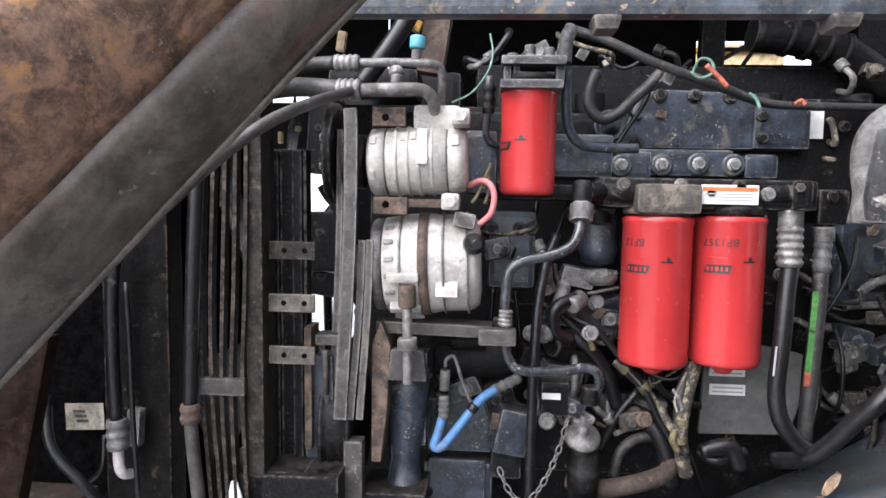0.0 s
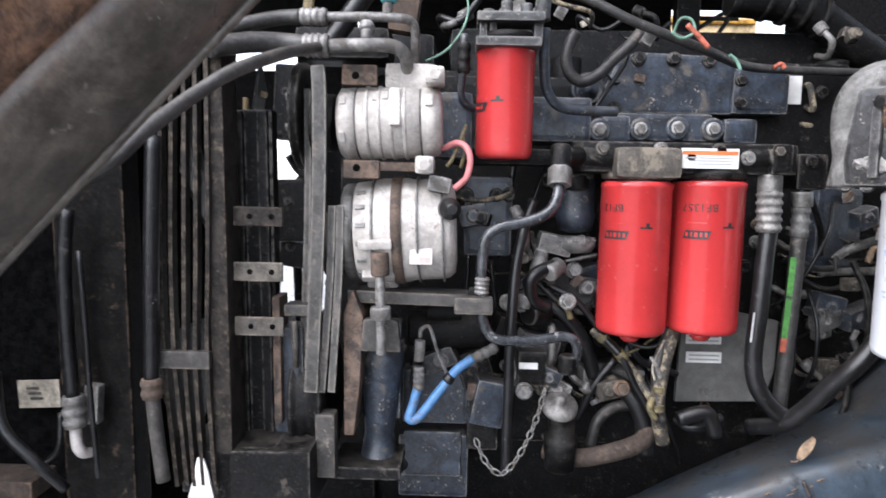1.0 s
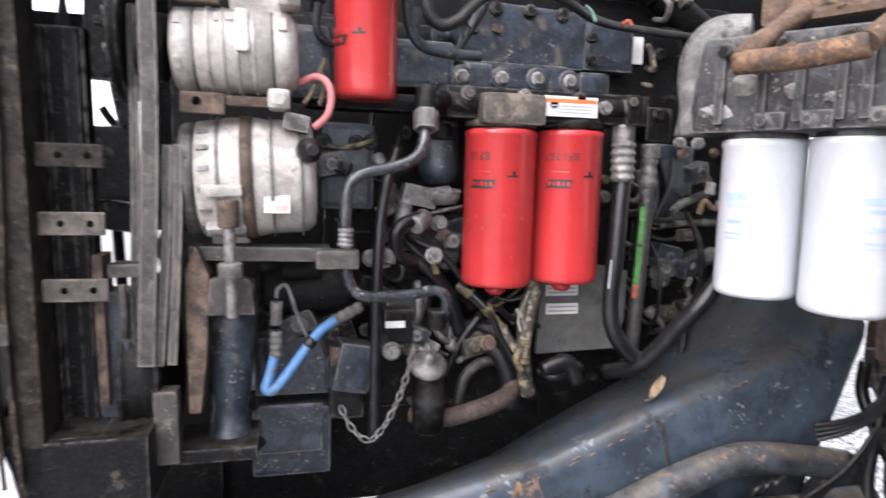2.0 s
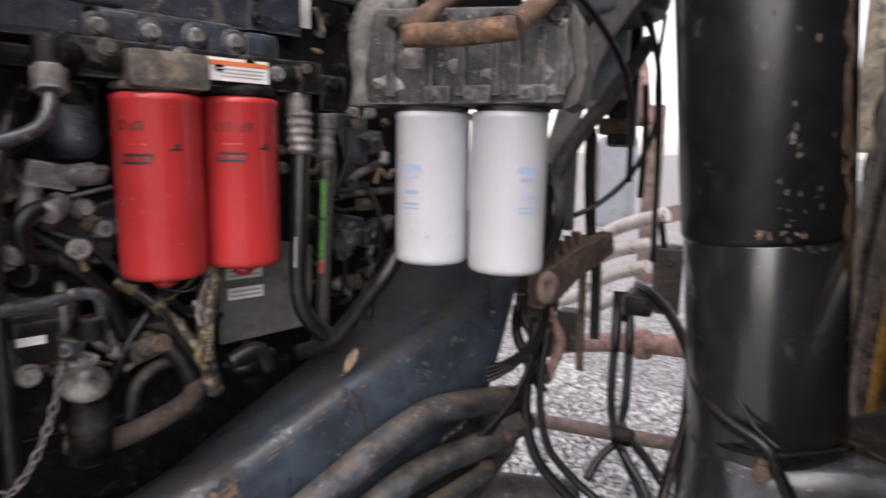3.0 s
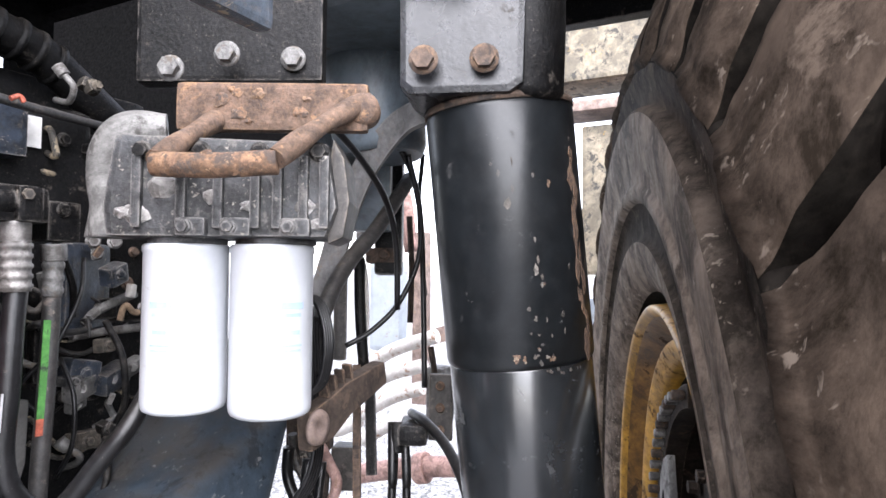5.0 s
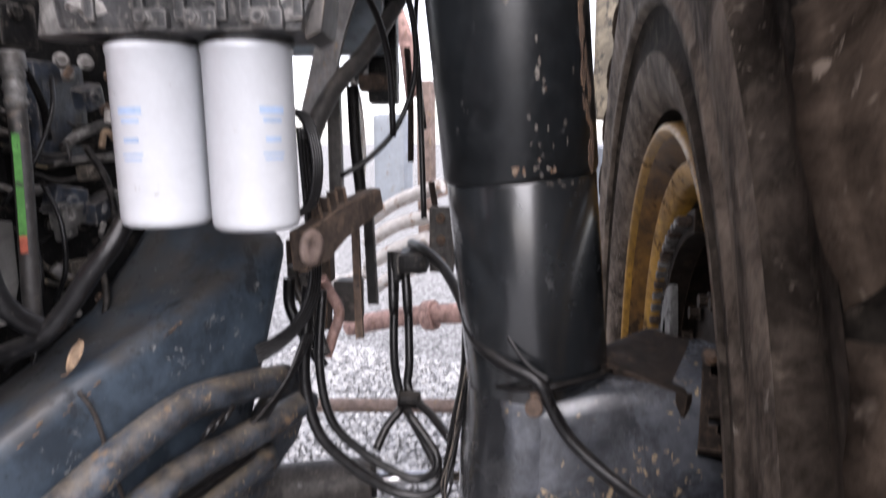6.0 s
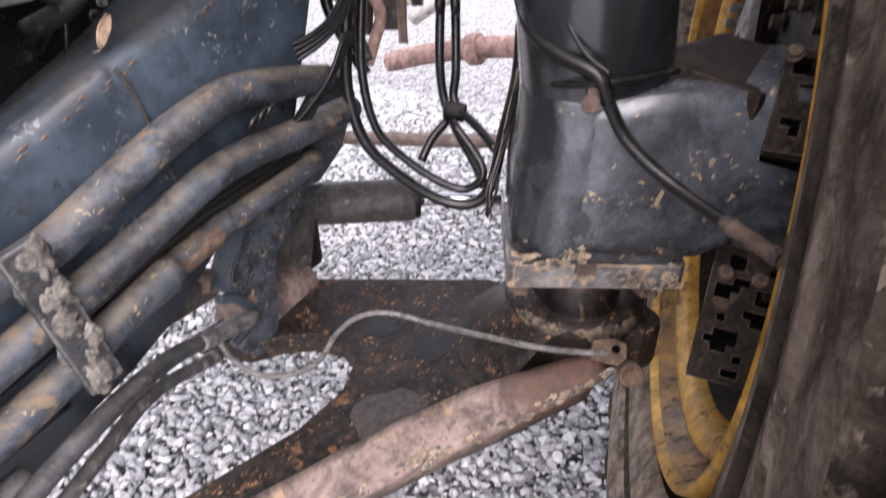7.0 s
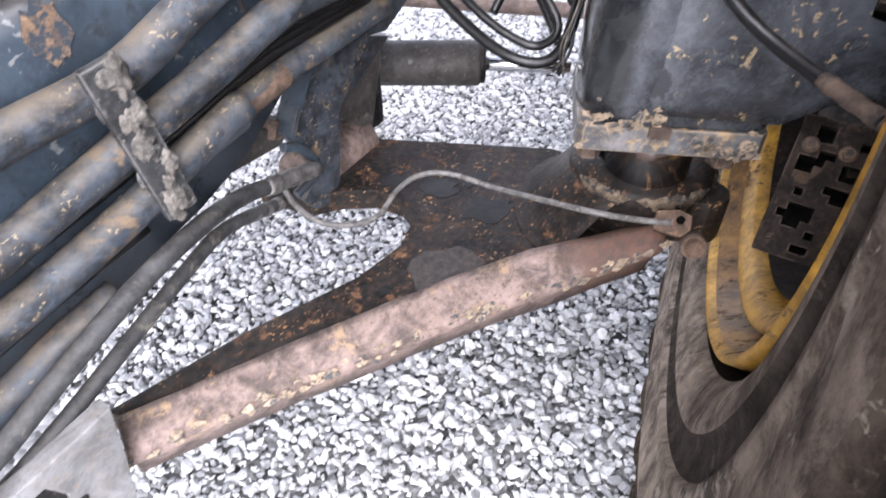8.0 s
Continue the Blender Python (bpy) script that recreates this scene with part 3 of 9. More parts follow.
def gravel():
    """Loose stones, denser where the yard shows from close by; one mesh."""
    rng = np.random.default_rng(4)
    kinds = []
    for k in range(14):
        g = bmesh.new()
        for q in range(13):
            d_ = V(*(rng.random(3) - 0.5)).normalized()
            g.verts.new(d_ * (0.85 + 0.3 * float(rng.random())))
        bmesh.ops.convex_hull(g, input=list(g.verts))
        bmesh.ops.delete(g, geom=[v for v in g.verts if not v.link_faces], context='VERTS')
        g.verts.index_update()
        kinds.append((np.array([v.co for v in g.verts]), [[v.index for v in f.verts] for f in g.faces]))
        g.free()
    verts, faces, base = [], [], 0

    def strew(x0, x1, y0, y1, step, size):
        nonlocal base
        nx, ny = int((x1 - x0) / step), int((y1 - y0) / step)
        for i in range(nx):
            for j in range(ny):
                jx, jy = rng.random(2)
                s = size * (0.50 + 1.0 * rng.random() ** 2.0)
                vs, fs = kinds[int(rng.integers(len(kinds)))]
                q = Euler(tuple(rng.random(3) * 6.28)).to_matrix()
                sc = np.array([1.15, 0.95, 0.72]) * s
                p = (vs * sc) @ np.array(q)
                p[:, 2] *= 0.8
                p += np.array([x0 + (i + jx) * step, y0 + (j + jy) * step, s * 0.15 + 0.01 * rng.random()])
                verts.append(p)
                faces.extend([[a + base for a in f] for f in fs])
                base += len(vs)
    strew(0.2, 2.6, 0.0, 2.6, 0.0215, 0.0185)
    strew(2.6, 4.6, 0.6, 4.0, 0.0265, 0.021)
    strew(0.6, 2.6, 2.6, 4.0, 0.0250, 0.020)
    me = bpy.data.meshes.new("gravel")
    me.from_pydata(np.concatenate(verts), [], faces)
    me.materials.append(gravel_mat)
    return tagged(new("gravel", me), "loose grey and white angular gravel stones", "gravel", kind="stuff")


gravel()


# ---- wheel, steered outwards ----
HUB = V(1.319, 0.365, 1.269)
AX = V(-0.301, 0.954, 0).normalized()      # from the wheel towards the engine
ROLL = V(0.954, 0.301, 0).normalized()     # along the wheel plane, rearwards


def wheel_at(a, r, off):
    """Point on the wheel: angle from the top rearwards, radius, offset towards the engine."""
    return HUB + (V(0, 0, 1) * math.cos(a) + ROLL * math.sin(a)) * r + AX * off


def pocket_plate(bm, M, cell, t, rows):
    """One flat plate with square pockets; rows of text, a dot is a pocket."""
    nx, ny = len(rows[0]), len(rows)
    pts = {}

    def vert(i, j, k):
        if (i, j, k) not in pts:
            pts[(i, j, k)] = bm.verts.new(M @ V((i - nx / 2) * cell, (ny / 2 - j) * cell, (t / 2, -t / 2)[k]))
        return pts[(i, j, k)]
    full = {(i, j) for j in range(ny) for i in range(nx) if rows[j][i] != "."}
    for i, j in full:
        for k in (0, 1):
            bm.faces.new([vert(i, j, k), vert(i + 1, j, k), vert(i + 1, j + 1, k), vert(i, j + 1, k)])
        for di, dj, e in ((-1, 0, ((0, 0), (0, 1))), (1, 0, ((1, 0), (1, 1))), (0, -1, ((0, 0), (1, 0))), (0, 1, ((0, 1), (1, 1)))):
            if (i + di, j + dj) not in full:
                (ax, ay), (bx, by) = e
                bm.faces.new([vert(i + ax, j + ay, 0), vert(i + bx, j + by, 0), vert(i + bx, j + by, 1), vert(i + ax, j + ay, 1)])


def wheel():
    w = thing("truck_wheel", (HUB.x, HUB.y, 0), "huge dusty haul truck wheel on a yellow rim, steered outwards", "wheel")
    bm = bmesh.new()
    lathe(bm, HUB, AX, [(-0.60, 0.63), (-0.66, 0.80), (-0.67, 0.95), (-0.62, 1.12), (-0.60, 1.04), (-0.60, 1.03)], 120, False)
    bm2 = bmesh.new()
    lathe(bm2, HUB, AX, [(0.071, 0.994), (0.071, 0.965), (0.066, 0.93), (0.060, 0.90), (0.055, 0.872), (0.060, 0.862), (0.058, 0.842), (0.046, 0.834)], 120, False)
    tyre = part("tyre", bm, tyre_side, w, "scuffed dusty black rubber tyre")
    part("sidewall", bm2, tyre_side, tyre, "scuffed dusty sidewall")
    part("shoulder_ring", made(lathe, HUB, AX, [(0.061, 1.069), (0.061, 1.055), (0.053, 1.03), (0.049, 1.006), (0.066, 1.001), (0.071, 0.994)], 120, False), shoulder_rubber, tyre, "dark brown shoulder ring")
    part("groove_floor", made(lathe, HUB, AX, [(-0.60, 1.04), (-0.53, 1.12), (-0.28, 1.14), (-0.09, 1.135), (-0.04, 1.115), (0.01, 1.092), (0.046, 1.084), (0.056, 1.080), (0.061, 1.074), (0.061, 1.069)], 120, False), tyre_dark, tyre, "floor of the tread grooves, painted dark as shade")
    bm = bmesh.new()
    lathe(bm, HUB, AX, [(0.046, 0.834), (0.038, 0.826), (0.035, 0.775), (0.038, 0.765), (0.044, 0.760)], 120, False)
    part("groove_band", bm, band_rubber, tyre, "dark groove round the sidewall")
    bm = bmesh.new()
    lathe(bm, HUB, AX, [(0.044, 0.760), (0.042, 0.742), (0.030, 0.705), (0.014, 0.675), (0.0, 0.662)], 120, False)
    part("bead_band", bm, tyre_side, tyre)
    bm = bmesh.new()
    lathe(bm, HUB, AX, [(0.0, 0.662), (-0.02, 0.652), (-0.06, 0.642), (-0.08, 0.633)], 120, False)
    part("bead_gap", bm, tyre_dark, tyre, "recess beside the rim flange, painted near-black as shade")
    # tread lugs: broad blocks with scalloped feet on the shoulder and slanting grooves between
    count, R = 33, 1.272
    pitch = 2 * math.pi / count
    for side in (0, 1):
        g = bmesh.new()
        sgn = 1 if side == 0 else -1
        mid = -0.28
        cross = [(0.330, 0.0, 1.058, 0.0905), (0.3435, 0.0, 1.073, 0.0900), (0.335, 0.0, 1.088, 0.085), (0.328, 0.0, 1.13, 0.077), (0.312, 0.004, 1.18, 0.075),
                 (0.285, 0.018, 1.235, 0.071), (0.25, 0.036, 1.262, 0.069), (0.17, 0.09, R, 0.066), (0.09, 0.15, R, 0.063), (0.02, 0.21, R, 0.058)]
        rings = []
        for off, lead, rad, half in cross:
            low = min(rad - 0.03, 1.09)
            ring = []
            for a, rr, dz in ((-half, rad, 0), (-half * 0.4, rad + 0.004, 0.004), (half * 0.4, rad + 0.004, 0.004), (half, rad, 0), (half + 0.006, low, -0.085), (-half - 0.006, low, -0.085)):
                an = a + lead * 1.2 + radians(315.3) + (0 if side == 0 else pitch / 2)
                z = mid + sgn * (off + (dz if off > 0.3 else 0))
                ring.append(g.verts.new(V(rr * math.cos(an), rr * math.sin(an), z)))
            rings.append(ring)
        for a, b in zip(rings, rings[1:]):
            for k in range(6):
                f = g.faces.new([a[k], a[(k + 1) % 6], b[(k + 1) % 6], b[k]])
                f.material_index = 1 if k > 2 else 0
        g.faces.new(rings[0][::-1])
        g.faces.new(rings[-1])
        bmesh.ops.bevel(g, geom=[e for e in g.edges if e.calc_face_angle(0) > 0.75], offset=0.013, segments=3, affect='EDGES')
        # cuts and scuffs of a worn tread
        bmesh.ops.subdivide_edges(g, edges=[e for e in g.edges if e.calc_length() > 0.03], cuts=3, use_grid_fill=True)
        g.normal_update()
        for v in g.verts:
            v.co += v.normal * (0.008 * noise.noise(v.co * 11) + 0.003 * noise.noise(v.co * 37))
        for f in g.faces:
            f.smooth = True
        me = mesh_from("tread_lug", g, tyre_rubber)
        me.materials.append(tyre_dark)  # groove walls, their shade painted near-black
        Rm = basis(HUB, (0, 0, 1), ROLL)
        for k in range(count):
            ob = new("tread_lug", me)
            ob.parent = tyre
            ob.matrix_basis = Rm @ Matrix.Rotation(pitch * k, 4, 'Z')
    bm = bmesh.new()
    lathe(bm, HUB, AX, [(-0.008, 0.611), (0.006, 0.619), (0.011, 0.627), (0.006, 0.635), (-0.02, 0.638), (-0.06, 0.636), (-0.56, 0.632)], 110, False)
    rim = part("rim", bm, yellow, w, "dirty yellow painted steel rim")
    bm = bmesh.new()
    lathe(bm, HUB, AX, [(-0.105, 0.520), (-0.068, 0.523), (-0.060, 0.530), (-0.050, 0.545), (-0.043, 0.556), (-0.043, 0.564), (-0.050, 0.568), (-0.09, 0.568)], 110, False)
    part("gutter", made(lathe, HUB, AX, [(-0.075, 0.572), (-0.068, 0.582), (-0.055, 0.590), (-0.03, 0.600), (-0.008, 0.611)], 110, False), yellow_shade_dirt, rim, "grimy brown-yellow gutter, darkened for shading")
    part("lock_ring", bm, yellow, rim, "flaking yellow inner ring")
    bm = bmesh.new()
    lathe(bm, HUB, AX, [(-0.088, 0.500), (-0.20, 0.497), (-0.42, 0.49), (-0.46, 0.42), (-0.46, 0.0)], 110, False)
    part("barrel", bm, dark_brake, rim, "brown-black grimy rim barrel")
    bm = bmesh.new()
    lathe(bm, HUB, AX, [(-0.44, 0.36), (-0.26, 0.35), (-0.24, 0.33), (-0.12, 0.31), (-0.12, 0.20), (-0.20, 0.18), (-0.20, 0.0)], 48)
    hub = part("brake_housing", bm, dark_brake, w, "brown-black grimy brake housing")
    for k in range(18):
        bm = bmesh.new()
        hexbolt(bm, wheel_at(2 * math.pi * k / 18, 0.29, -0.113), AX, 0.014, 0.022)
        part("bolt", bm, dark_brake, hub)
    # stud ring and guard plate of the brake, in the upper rear of the rim
    bm = bmesh.new()
    for k in range(26):
        a0_, a1_ = radians(10 + 4.4 * k), radians(10 + 4.4 * (k + 1))
        quad = [wheel_at(a0_, 0.425, -0.07), wheel_at(a1_, 0.425, -0.07), wheel_at(a1_, 0.475, -0.07), wheel_at(a0_, 0.475, -0.07)]
        lo_ = [bm.verts.new(p) for p in quad]
        hi_ = [bm.verts.new(p - AX * 0.05) for p in quad]
        for i_ in range(4):
            bm.faces.new([lo_[i_], lo_[(i_ + 1) % 4], hi_[(i_ + 1) % 4], hi_[i_]])
        bm.faces.new(lo_)
        bm.faces.new(hi_[::-1])
    ring_part = part("stud_ring", bm, dark_brake, hub, "rusty brake stud ring")
    for k in range(22):
        part("stud", made(can, wheel_at(radians(14 + 4.9 * k), 0.452, -0.07), wheel_at(radians(14 + 4.9 * k), 0.452, -0.042), 0.011, 8, 0.003), alloy_dull if k % 3 else rust, ring_part)
    bm = bmesh.new()
    M = basis(wheel_at(radians(62), 0.36, -0.06), ROLL, (0, 0, 1))
    slab(bm, [(-0.05, 0.10), (0.0, 0.075), (0.045, 0.02), (0.055, -0.06), (0.02, -0.12), (-0.03, -0.16), (-0.07, -0.10), (-0.085, 0.0)], 0.02, M, 0.006)
    guard = part("guard_plate", bm, grey_alloy, hub, "grey guard plate with an oval hole")
    bm = bmesh.new()
    slab(bm, [(0.013 * math.cos(6.283 * q / 20), 0.032 * math.sin(6.283 * q / 20)) for q in range(20)], 0.0225, M @ Matrix.Translation((-0.005, -0.03, -0.001)), 0)
    part("oval_hole", bm, core_black, guard, "black oval hole")
    # brake calipers: plates with square pockets over dark blocks
    for at, rows in (((1.065, 0.219, 1.096), ("##########", "##..####.#", "##..###..#", "########.#", "###..#####", "#...##..##", "#..###..##", "##########", "#####...##", "##.###..##", "##########", "##...#####", "#....###.#", "##..####.#", "#####.####", "##########", "####..####", "##########")), ((1.090, 0.209, 1.465), ("########", "#..#####", "#...##.#", "######.#", "##..####", "##..#..#", "####...#", "########", "#..#####", "##.##..#", "########", "########"))):
        M = basis(at, (0.1, -1, 0), (0.6, 0.06, 0.8))
        bm = bmesh.new()
        pocket_plate(bm, M, 0.013, 0.03, rows)
        plate = part("caliper_plate", bm, dark_brake, hub, "dirty brown caliper plate with square pockets")
        bm = bmesh.new()
        box(bm, M @ V(0, 0, -0.05), (0.013 * len(rows[0]), 0.013 * len(rows), 0.06), M.to_3x3(), 0.006)
        part("caliper_body", bm, core_black, plate)
        for q in (-0.03, 0.025):
            bm = bmesh.new()
            hexbolt(bm, M @ V(q - 0.012, 0.07, 0.015), M.to_3x3() @ V(0, 0, 1), 0.010, 0.012)
            part("bolt", bm, rust, plate)
    return w


wheel()


# ---- front suspension ----
S_LOW, S_TOP = V(1.090, 0.533, 1.43), V(1.022, 0.590, 2.255)
S_AX = (S_TOP - S_LOW).normalized()


def strut():
    s = thing("suspension_strut", (S_LOW.x, S_LOW.y, 1.4), "tall black painted suspension strut cylinder with chipped paint", "suspension strut")
    seam = S_LOW + S_AX * 0.392
    bm = bmesh.new()
    can(bm, S_LOW - S_AX * 0.1, seam, 0.1245, 64, 0.004)
    part("lower_tube", bm, black_gloss, s, "glossy black lower tube")
    bm = bmesh.new()
    lathe(bm, seam, S_AX, [(-0.003, 0.123), (0.0, 0.1265), (0.007, 0.1285), (0.418, 0.1285), (0.428, 0.1265), (0.433, 0.121), (0.433, 0.0)], 64)
    part("upper_cover", bm, black_paint, s, "black cover tube with a rusty top rim")
    bm = bmesh.new()
    lathe(bm, S_TOP, S_AX, [(-0.012, 0.1300), (-0.002, 0.1300), (0.003, 0.123), (0.003, 0.095), (-0.012, 0.095)], 48)
    part("rim_edge", bm, rust, s, "rusty top rim")
    rng = random.Random(5)

    def chip(a, h, w, tall, mat_):
        r_ = 0.1286 if h > 0 else 0.1246
        out = V(math.cos(a), math.sin(a), 0)
        n = 11
        bm = bmesh.new()
        slab(bm, [(w * rng.uniform(0.5, 1.2) * math.cos(6.283 * i / n), tall * rng.uniform(0.5, 1.2) * math.sin(6.283 * i / n)) for i in range(n)], 0.0008,
             basis(seam + S_AX * h + out * r_ - out * 0.0002, out.cross(S_AX) * -1, S_AX), 0)
        part("paint_chip", bm, mat_, s, "chipped spot in the paint")
    for k in range(16):
        chip(rng.uniform(3.2, 4.6), rng.uniform(0.03, 0.38), rng.uniform(0.0015, 0.004), rng.uniform(0.002, 0.008), rng.choice((dull_plate, dull_plate, rust)))
    for k in range(12):
        chip(rng.uniform(3.66, 3.95), abs(rng.gauss(0.0, 0.03)) + 0.004, rng.uniform(0.0015, 0.004), rng.uniform(0.002, 0.006), rng.choice((dull_plate, rust, dull_plate)))
    for k in range(10):
        chip(rng.uniform(3.45, 4.05), rng.uniform(0.004, 0.016), rng.uniform(0.002, 0.005), rng.uniform(0.002, 0.005), rng.choice((rust, rust_mid, flake_tan)))
    for a_, h_, w_, t_ in ((3.52, 0.255, 0.006, 0.010), (3.80, 0.150, 0.005, 0.011), (3.86, 0.128, 0.003, 0.005), (3.74, 0.075, 0.003, 0.006), (3.82, 0.20, 0.003, 0.005)):
        chip(a_, h_, w_, t_, mud)
    for k in range(9):
        chip(rng.uniform(3.7, 4.4), rng.uniform(-0.012, -0.004), rng.uniform(0.001, 0.003), rng.uniform(0.002, 0.004), dull_plate)
    for k in range(16):
        chip(rng.uniform(4.46, 4.64), 0.03 + 0.021 * k, rng.uniform(0.004, 0.012), rng.uniform(0.012, 0.026), rust_mid)
    # knuckle casting that carries the wheel
    k = thing("steering_knuckle", (1.1, 0.5, 1.0), "worn grey-black steering knuckle casting with flaking tan paint", "steering knuckle")
    KA, KB, ZS = V((0.911, 0.593, 1.170)), V((1.067, 0.323, 1.170)), 1.17
    ku = (KB - KA).normalized()
    kv = V(-ku.y, ku.x, 0)                   # away from the front face
    half = (KB - KA).length / 2
    KC = (KA + KB) / 2 + kv * 0.125

    def ring(z, mixr, hu, hv, c):
        """Plan section between a rounded box and the round strut foot."""
        out = []
        for q in range(48):
            a = 2 * math.pi * q / 48
            ca, sa = math.cos(a), math.sin(a)
            e = 0.22
            bx = c + ku * hu * math.copysign(abs(ca) ** e, ca) + kv * hv * math.copysign(abs(sa) ** e, sa)
            back = -hu + 0.045 - (bx - c).dot(ku)
            if back > 0 and sa < 0:
                bx = bx + kv * back * 0.9
            ci = V(1.091, 0.532, 0) + (ku * ca + kv * sa) * 0.129
            p = bx.lerp(ci, mixr)
            out.append(V(p.x, p.y, z))
        return out
    base = V(KC.x, KC.y, 0)
    bm = bmesh.new()
    levels = []
    for z, mixr, grow in ((1.17, 0.0, -0.004), (1.175, 0.0, 0.0), (1.22, 0.02, 0.0), (1.27, 0.12, 0.0), (1.32, 0.35, 0.0), (1.37, 0.7, 0.0), (1.41, 0.95, 0.0), (1.45, 1.0, 0.0), (1.455, 1.0, 0.0)):
        levels.append([bm.verts.new(p + (p - V(base.x, base.y, p.z)).normalized() * 0.006 * noise.noise(p * 15)) for p in ring(z, mixr, half + grow, 0.125 + grow, base)])
    for a, b in zip(levels, levels[1:]):
        for q in range(48):
            f = bm.faces.new([a[q], a[(q + 1) % 48], b[(q + 1) % 48], b[q]])
            f.smooth = True
    bm.faces.new(levels[0][::-1])
    bm.faces.new(levels[-1])
    # unlit left flank: its missing light is put into the paint as near-black
    zone_blend(knuckle_paint, (-0.5, 0.866, 0.0), -0.015, 0.018, (0.010, 0.011, 0.013), (0.020, 0.021, 0.023))
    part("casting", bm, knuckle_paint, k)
    # arm of the casting that reaches into the wheel
    bm = bmesh.new()
    M = basis(KC + kv * -0.112 + V(0, 0, 0.09), (0.42, -0.90, 0), (0, 0, 1))
    slab(bm, [(-0.06, -0.075), (0.16, -0.07), (0.22, -0.03), (0.36, 0.0), (0.46, 0.03), (0.46, 0.20), (0.30, 0.235), (0.10, 0.22), (-0.06, 0.20)], 0.26, M @ Matrix.Translation((0, 0, -0.24)), 0.035)
    for f in bm.faces:
        f.smooth = True
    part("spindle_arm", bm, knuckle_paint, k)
    M = basis(KC + V(0, 0, -0.052), ku, kv)
    bm = bmesh.new()
    slab(bm, [(-half, -0.115), (-half + 0.012, -0.127), (half - 0.012, -0.127), (half, -0.115), (half, 0.10), (-half, 0.10)], 0.050, M, 0.005)
    part("bottom_flange", bm, knuckle_worn, k, "bottom flange with flaking tan paint")
    for q, sz in ((-half + 0.03, 0.022), (half - 0.05, 0.026)):
        bm = bmesh.new()
        hexbolt(bm, M @ V(q, -0.085, 0.0), (0, 0, -1), sz, 0.032)
        part("bolt", bm, rust, k)
    bm = bmesh.new()
    SC = M @ V(0.0, 0.0, 0.0)
    lathe(bm, (SC.x, SC.y, 0.94), (0, 0, 1), [(0, 0.06), (0.0, 0.082), (0.14, 0.082), (0.155, 0.092), (0.18, 0.092)], 48)
    part("ball_stud", bm, chrome, k, "shiny machined ball stud")
    bm = bmesh.new()
    box(bm, M @ V(-0.02, -0.129, 0.044), (0.036, 0.012, 0.020), M.to_3x3(), 0.002)
    part("slot_key", bm, rust, k)
    rng = random.Random(12)
    spots = [(-half + 0.02 + 0.012 * q, 0.05 + rng.uniform(-0.006, 0.03)) for q in range(10)] + [(half - 0.10 + 0.014 * q, 0.016 + rng.uniform(-0.01, 0.012)) for q in range(7)] + [(rng.uniform(-half, half), rng.uniform(0.004, 0.10)) for q in range(15)]
    for q, (uu, zz) in enumerate(spots):
        bm = bmesh.new()
        n = 13
        r0_ = rng.uniform(0.006, 0.014) if q < 17 else rng.uniform(0.003, 0.007)
        slab(bm, [(r0_ * rng.uniform(0.45, 1.7) * math.cos(6.283 * i / n), r0_ * rng.uniform(0.35, 1.3) * math.sin(6.283 * i / n)) for i in range(n)], 0.0016, basis(M @ V(uu, -0.1268, zz), ku, (0, 0, 1)), 0)
        part("paint_flake", bm, flake_tan, k, "flake of bare tan primer")
    bm = bmesh.new()
    box(bm, (1.20, 0.335, 1.470), (0.24, 0.20, 0.045), (6, 0, -18), 0.016)
    part("wheel_arm", bm, dark_brake, k, "rusty top arm beside the wheel")
    # lower control arm
    a = thing("lower_control_arm", (0.7, 0.8, 0.8), "rusty triangular lower suspension arm with greasy top plate", "suspension arm")
    bm = bmesh.new()
    top = [(0.155, 0.975), (0.40, 0.93), (0.62, 0.868), (0.74, 0.862), (0.835, 0.90), (0.862, 0.965), (0.85, 1.03), (0.80, 1.09), (0.74, 1.13), (0.70, 1.26),
           (0.98, 1.235), (1.15, 0.95), (1.24, 0.80), (1.265, 0.62), (1.25, 0.44), (1.16, 0.435), (0.995, 0.510), (0.816, 0.655), (0.561, 0.790), (0.32, 0.888), (0.165, 0.955)]
    Mz = Matrix.Translation((0, 0, 0.815))
    slab(bm, [(x, y) for x, y in top], 0.055, Mz, 0.006)
    part("top_plate", bm, grime, a, "black greasy top plate with rust blotches")
    # sloping side rail along the outer edge
    high = smooth_line([(0.160, 0.950, 0.873), (0.32, 0.884, 0.875), (0.561, 0.787, 0.877), (0.816, 0.650, 0.900), (0.985, 0.505, 0.930), (1.03, 0.432, 0.955)], 6)
    low = smooth_line([(0.132, 0.889, 0.833), (0.341, 0.805, 0.833), (0.486, 0.735, 0.835), (0.660, 0.643, 0.850), (0.835, 0.532, 0.872), (0.975, 0.412, 0.930)], 6)
    A0, A1, C0, C1 = low[0], low[-1], high[0], high[-1]
    bm = bmesh.new()
    rows = []
    for hi, lo in zip(high, low):
        drop = V(0, 0, -0.075)
        sec = [hi + V(0, 0.004, -0.02), hi, hi.lerp(lo, 0.25) + V(0, 0, 0.010), hi.lerp(lo, 0.8) + V(0, 0, 0.004), lo, lo + drop * 0.5 + V(0.01, 0.02, 0), lo + drop + V(0.012, 0.03, 0), lo + drop + V(0.03, 0.06, 0.01)]
        rows.append([bm.verts.new(p + V(0, 0, 0.004 * noise.noise(p * 16))) for p in sec])
    for p_, q_ in zip(rows, rows[1:]):
        for k in range(len(p_)):
            f_ = bm.faces.new([p_[k], p_[(k + 1) % len(p_)], q_[(k + 1) % len(p_)], q_[k]])
            f_.smooth = True
    bm.faces.new(rows[0])
